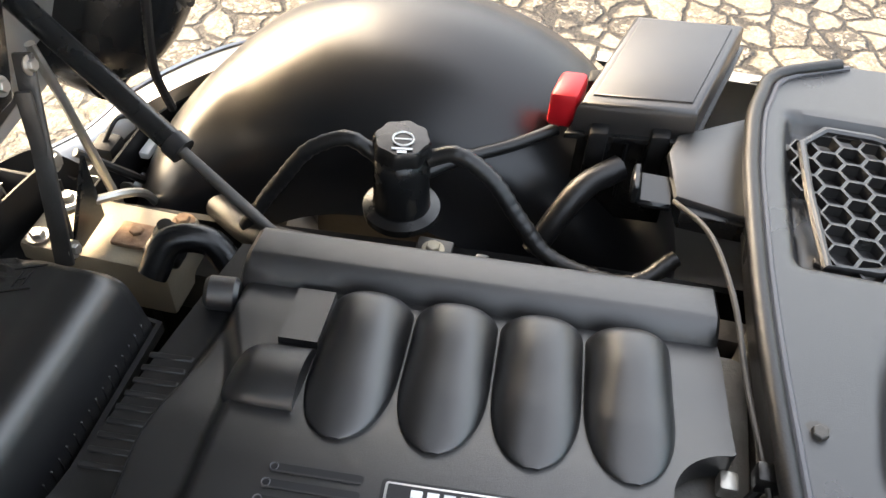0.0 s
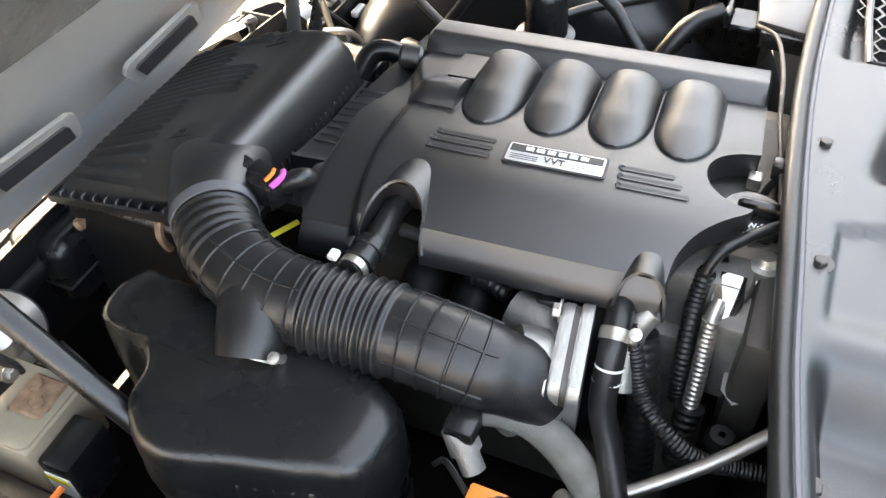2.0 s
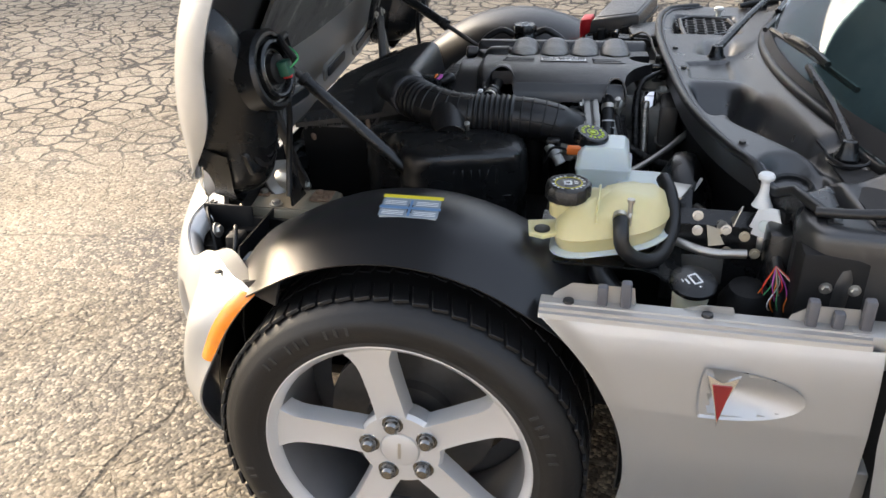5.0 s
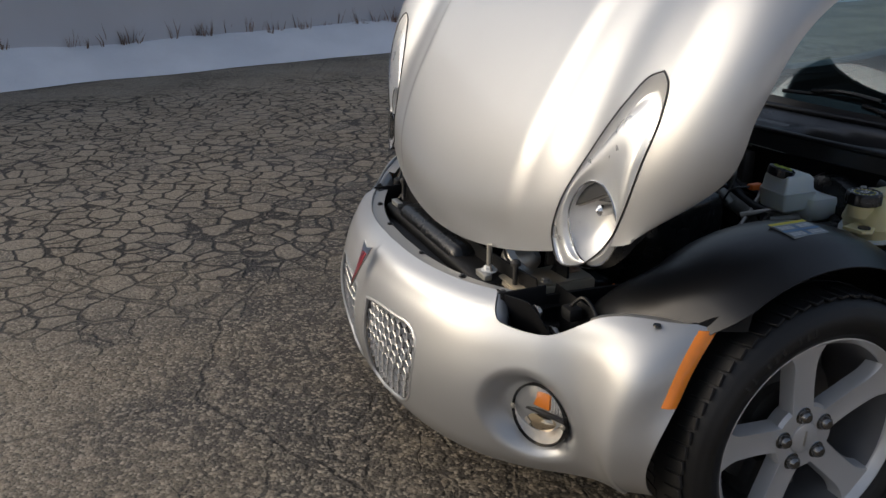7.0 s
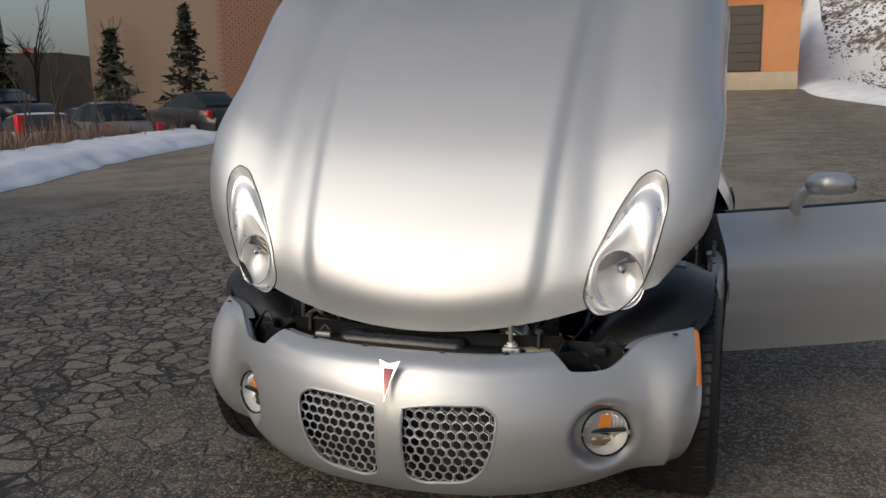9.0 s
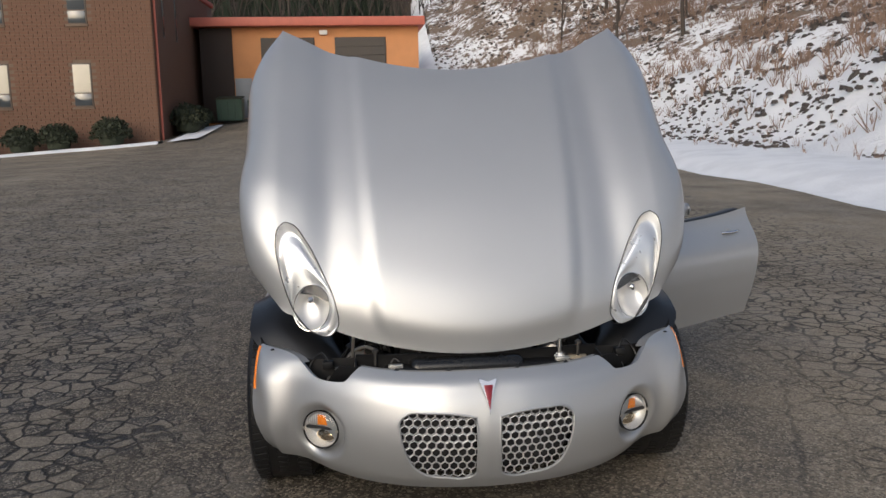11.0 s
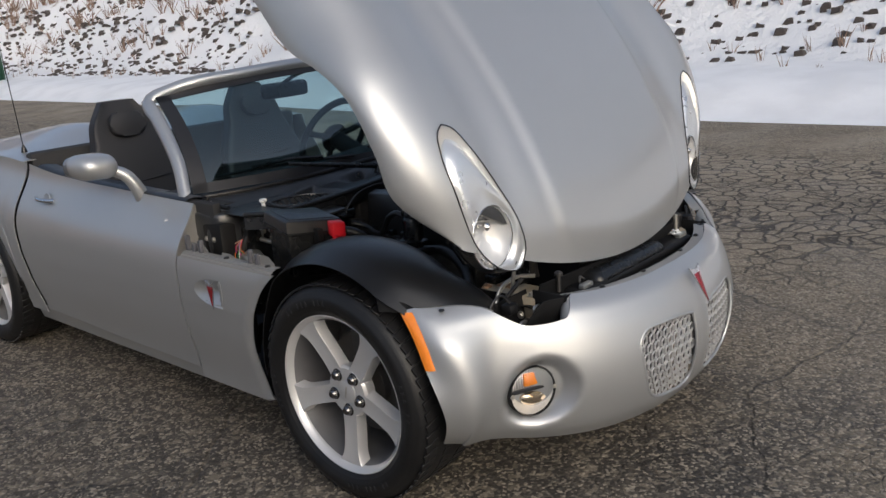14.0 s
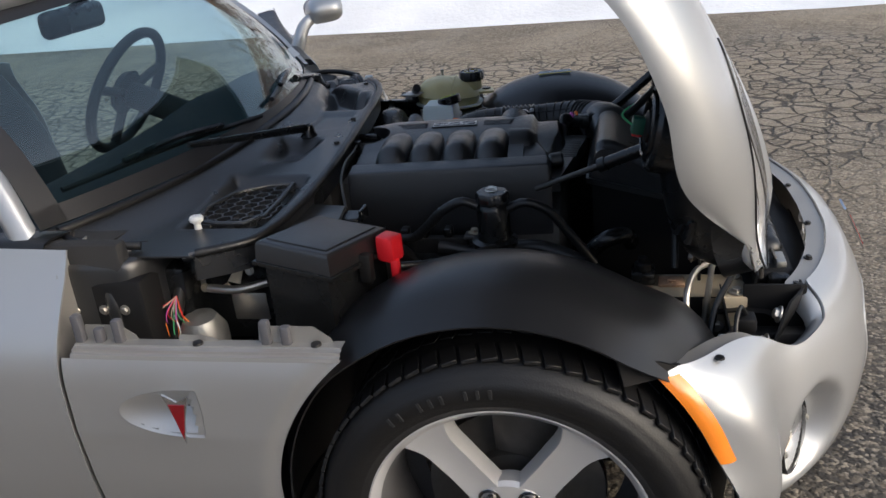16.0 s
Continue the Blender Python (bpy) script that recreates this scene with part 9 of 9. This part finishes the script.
part("glass_seal", tube([(x, glass_line(x) - .012, cowl_z(x, glass_line(x) - .012) + .006) for x in np.linspace(-.66, .66, 60)], .010, None, 10, None, None, False), RUBBER, cowl, "rubber seal at the foot of the windscreen")
def moulded_box():
    ol = curve([(.600, .625, 0), (.690, .622, 0), (.728, .640, 0), (.738, .70, 0), (.738, .79, 0), (.705, .815, 0), (.665, .775, 0), (.640, .70, 0), (.605, .645, 0), (.600, .625, 0)], 49)[:-1]
    mid = Vector((.685, .705, 0))
    return loft([[Vector((mid.x + (p.x - mid.x) * k, mid.y + (p.y - mid.y) * k, z)) for p in ol] for z, k in ((.60, 1.0), (.735, 1.0), (.750, .985), (.759, .95), (.764, .88), (.766, .5), (.767, .05))], True, True)


for o, s in zip(both("cowl_box", moulded_box, COWL, cowl, "rounded grey plastic moulding beside the door", 60), (1, -1)):
    for x, y in ((.680, .668), (.690, .765)):
        part("flat_bolt", lathe([(.011, 0), (.010, .0025), (.001, .003)], 20, Matrix.Translation((x * s, y, .7665))), GREY_PL, o)
    part("seam", tube([(x * s, y, .7665) for x, y in ((.640, .650), (.655, .690), (.672, .710), (.705, .722), (.728, .760))], .0014, 30, 6), DARK_INK_AND_HOLES, o)


# wipers
def wiper(base, mid, tip, blade_a, blade_b):
    w = part("wiper", lathe([(.020, 0), (.022, .008), (.016, .016), (.012, .035), (.001, .037)], 20, Matrix.Translation(base)), BLACK_SATIN, car, "black windscreen wiper")
    b0, b1, b2 = Vector(base) + Vector((0, 0, .028)), Vector(mid), Vector(tip)
    part("arm", tube([b0, b1, b2], .0085, 24, 8, None, lambda s: 1.25 - 1.3 * s), BLACK_SATIN, w)
    part("blade", tube([blade_a, ((Vector(blade_a) + Vector(blade_b)) / 2 + Vector((0, -.008, .008))), blade_b], .006, 30, 6), RUBBER, w)
    part("blade_bridge", tube([Vector(blade_a).lerp(Vector(blade_b), .25) + Vector((0, -.01, .014)), Vector(blade_a).lerp(Vector(blade_b), .5) + Vector((0, -.015, .024)), Vector(blade_a).lerp(Vector(blade_b), .75) + Vector((0, -.01, .014))], .007, 14, 6), BLACK_SATIN, w)


wiper((-.074, .538, .785), (-.24, .61, .842), (-.381, .678, .868), (-.10, .638, .852), (-.59, .834, .850))
wiper((.500, .712, .788), (.41, .704, .835), (.24, .677, .868), (.37, .738, .868), (-.02, .640, .872))
part("washer_pipe", tube([(.470, .735, .835), (.505, .750, .815), (.535, .735, .797), (.535, .705, .793), (.505, .685, .793), (.470, .680, .795), (.448, .672, .800)], .003, 40, 6), RUBBER, car)
part("pivot_ring", lathe([(.030, 0), (.033, .004), (.029, .008), (.024, .004)], 28, Matrix.Translation((.500, .712, .784)), caps=False), RUBBER, car)
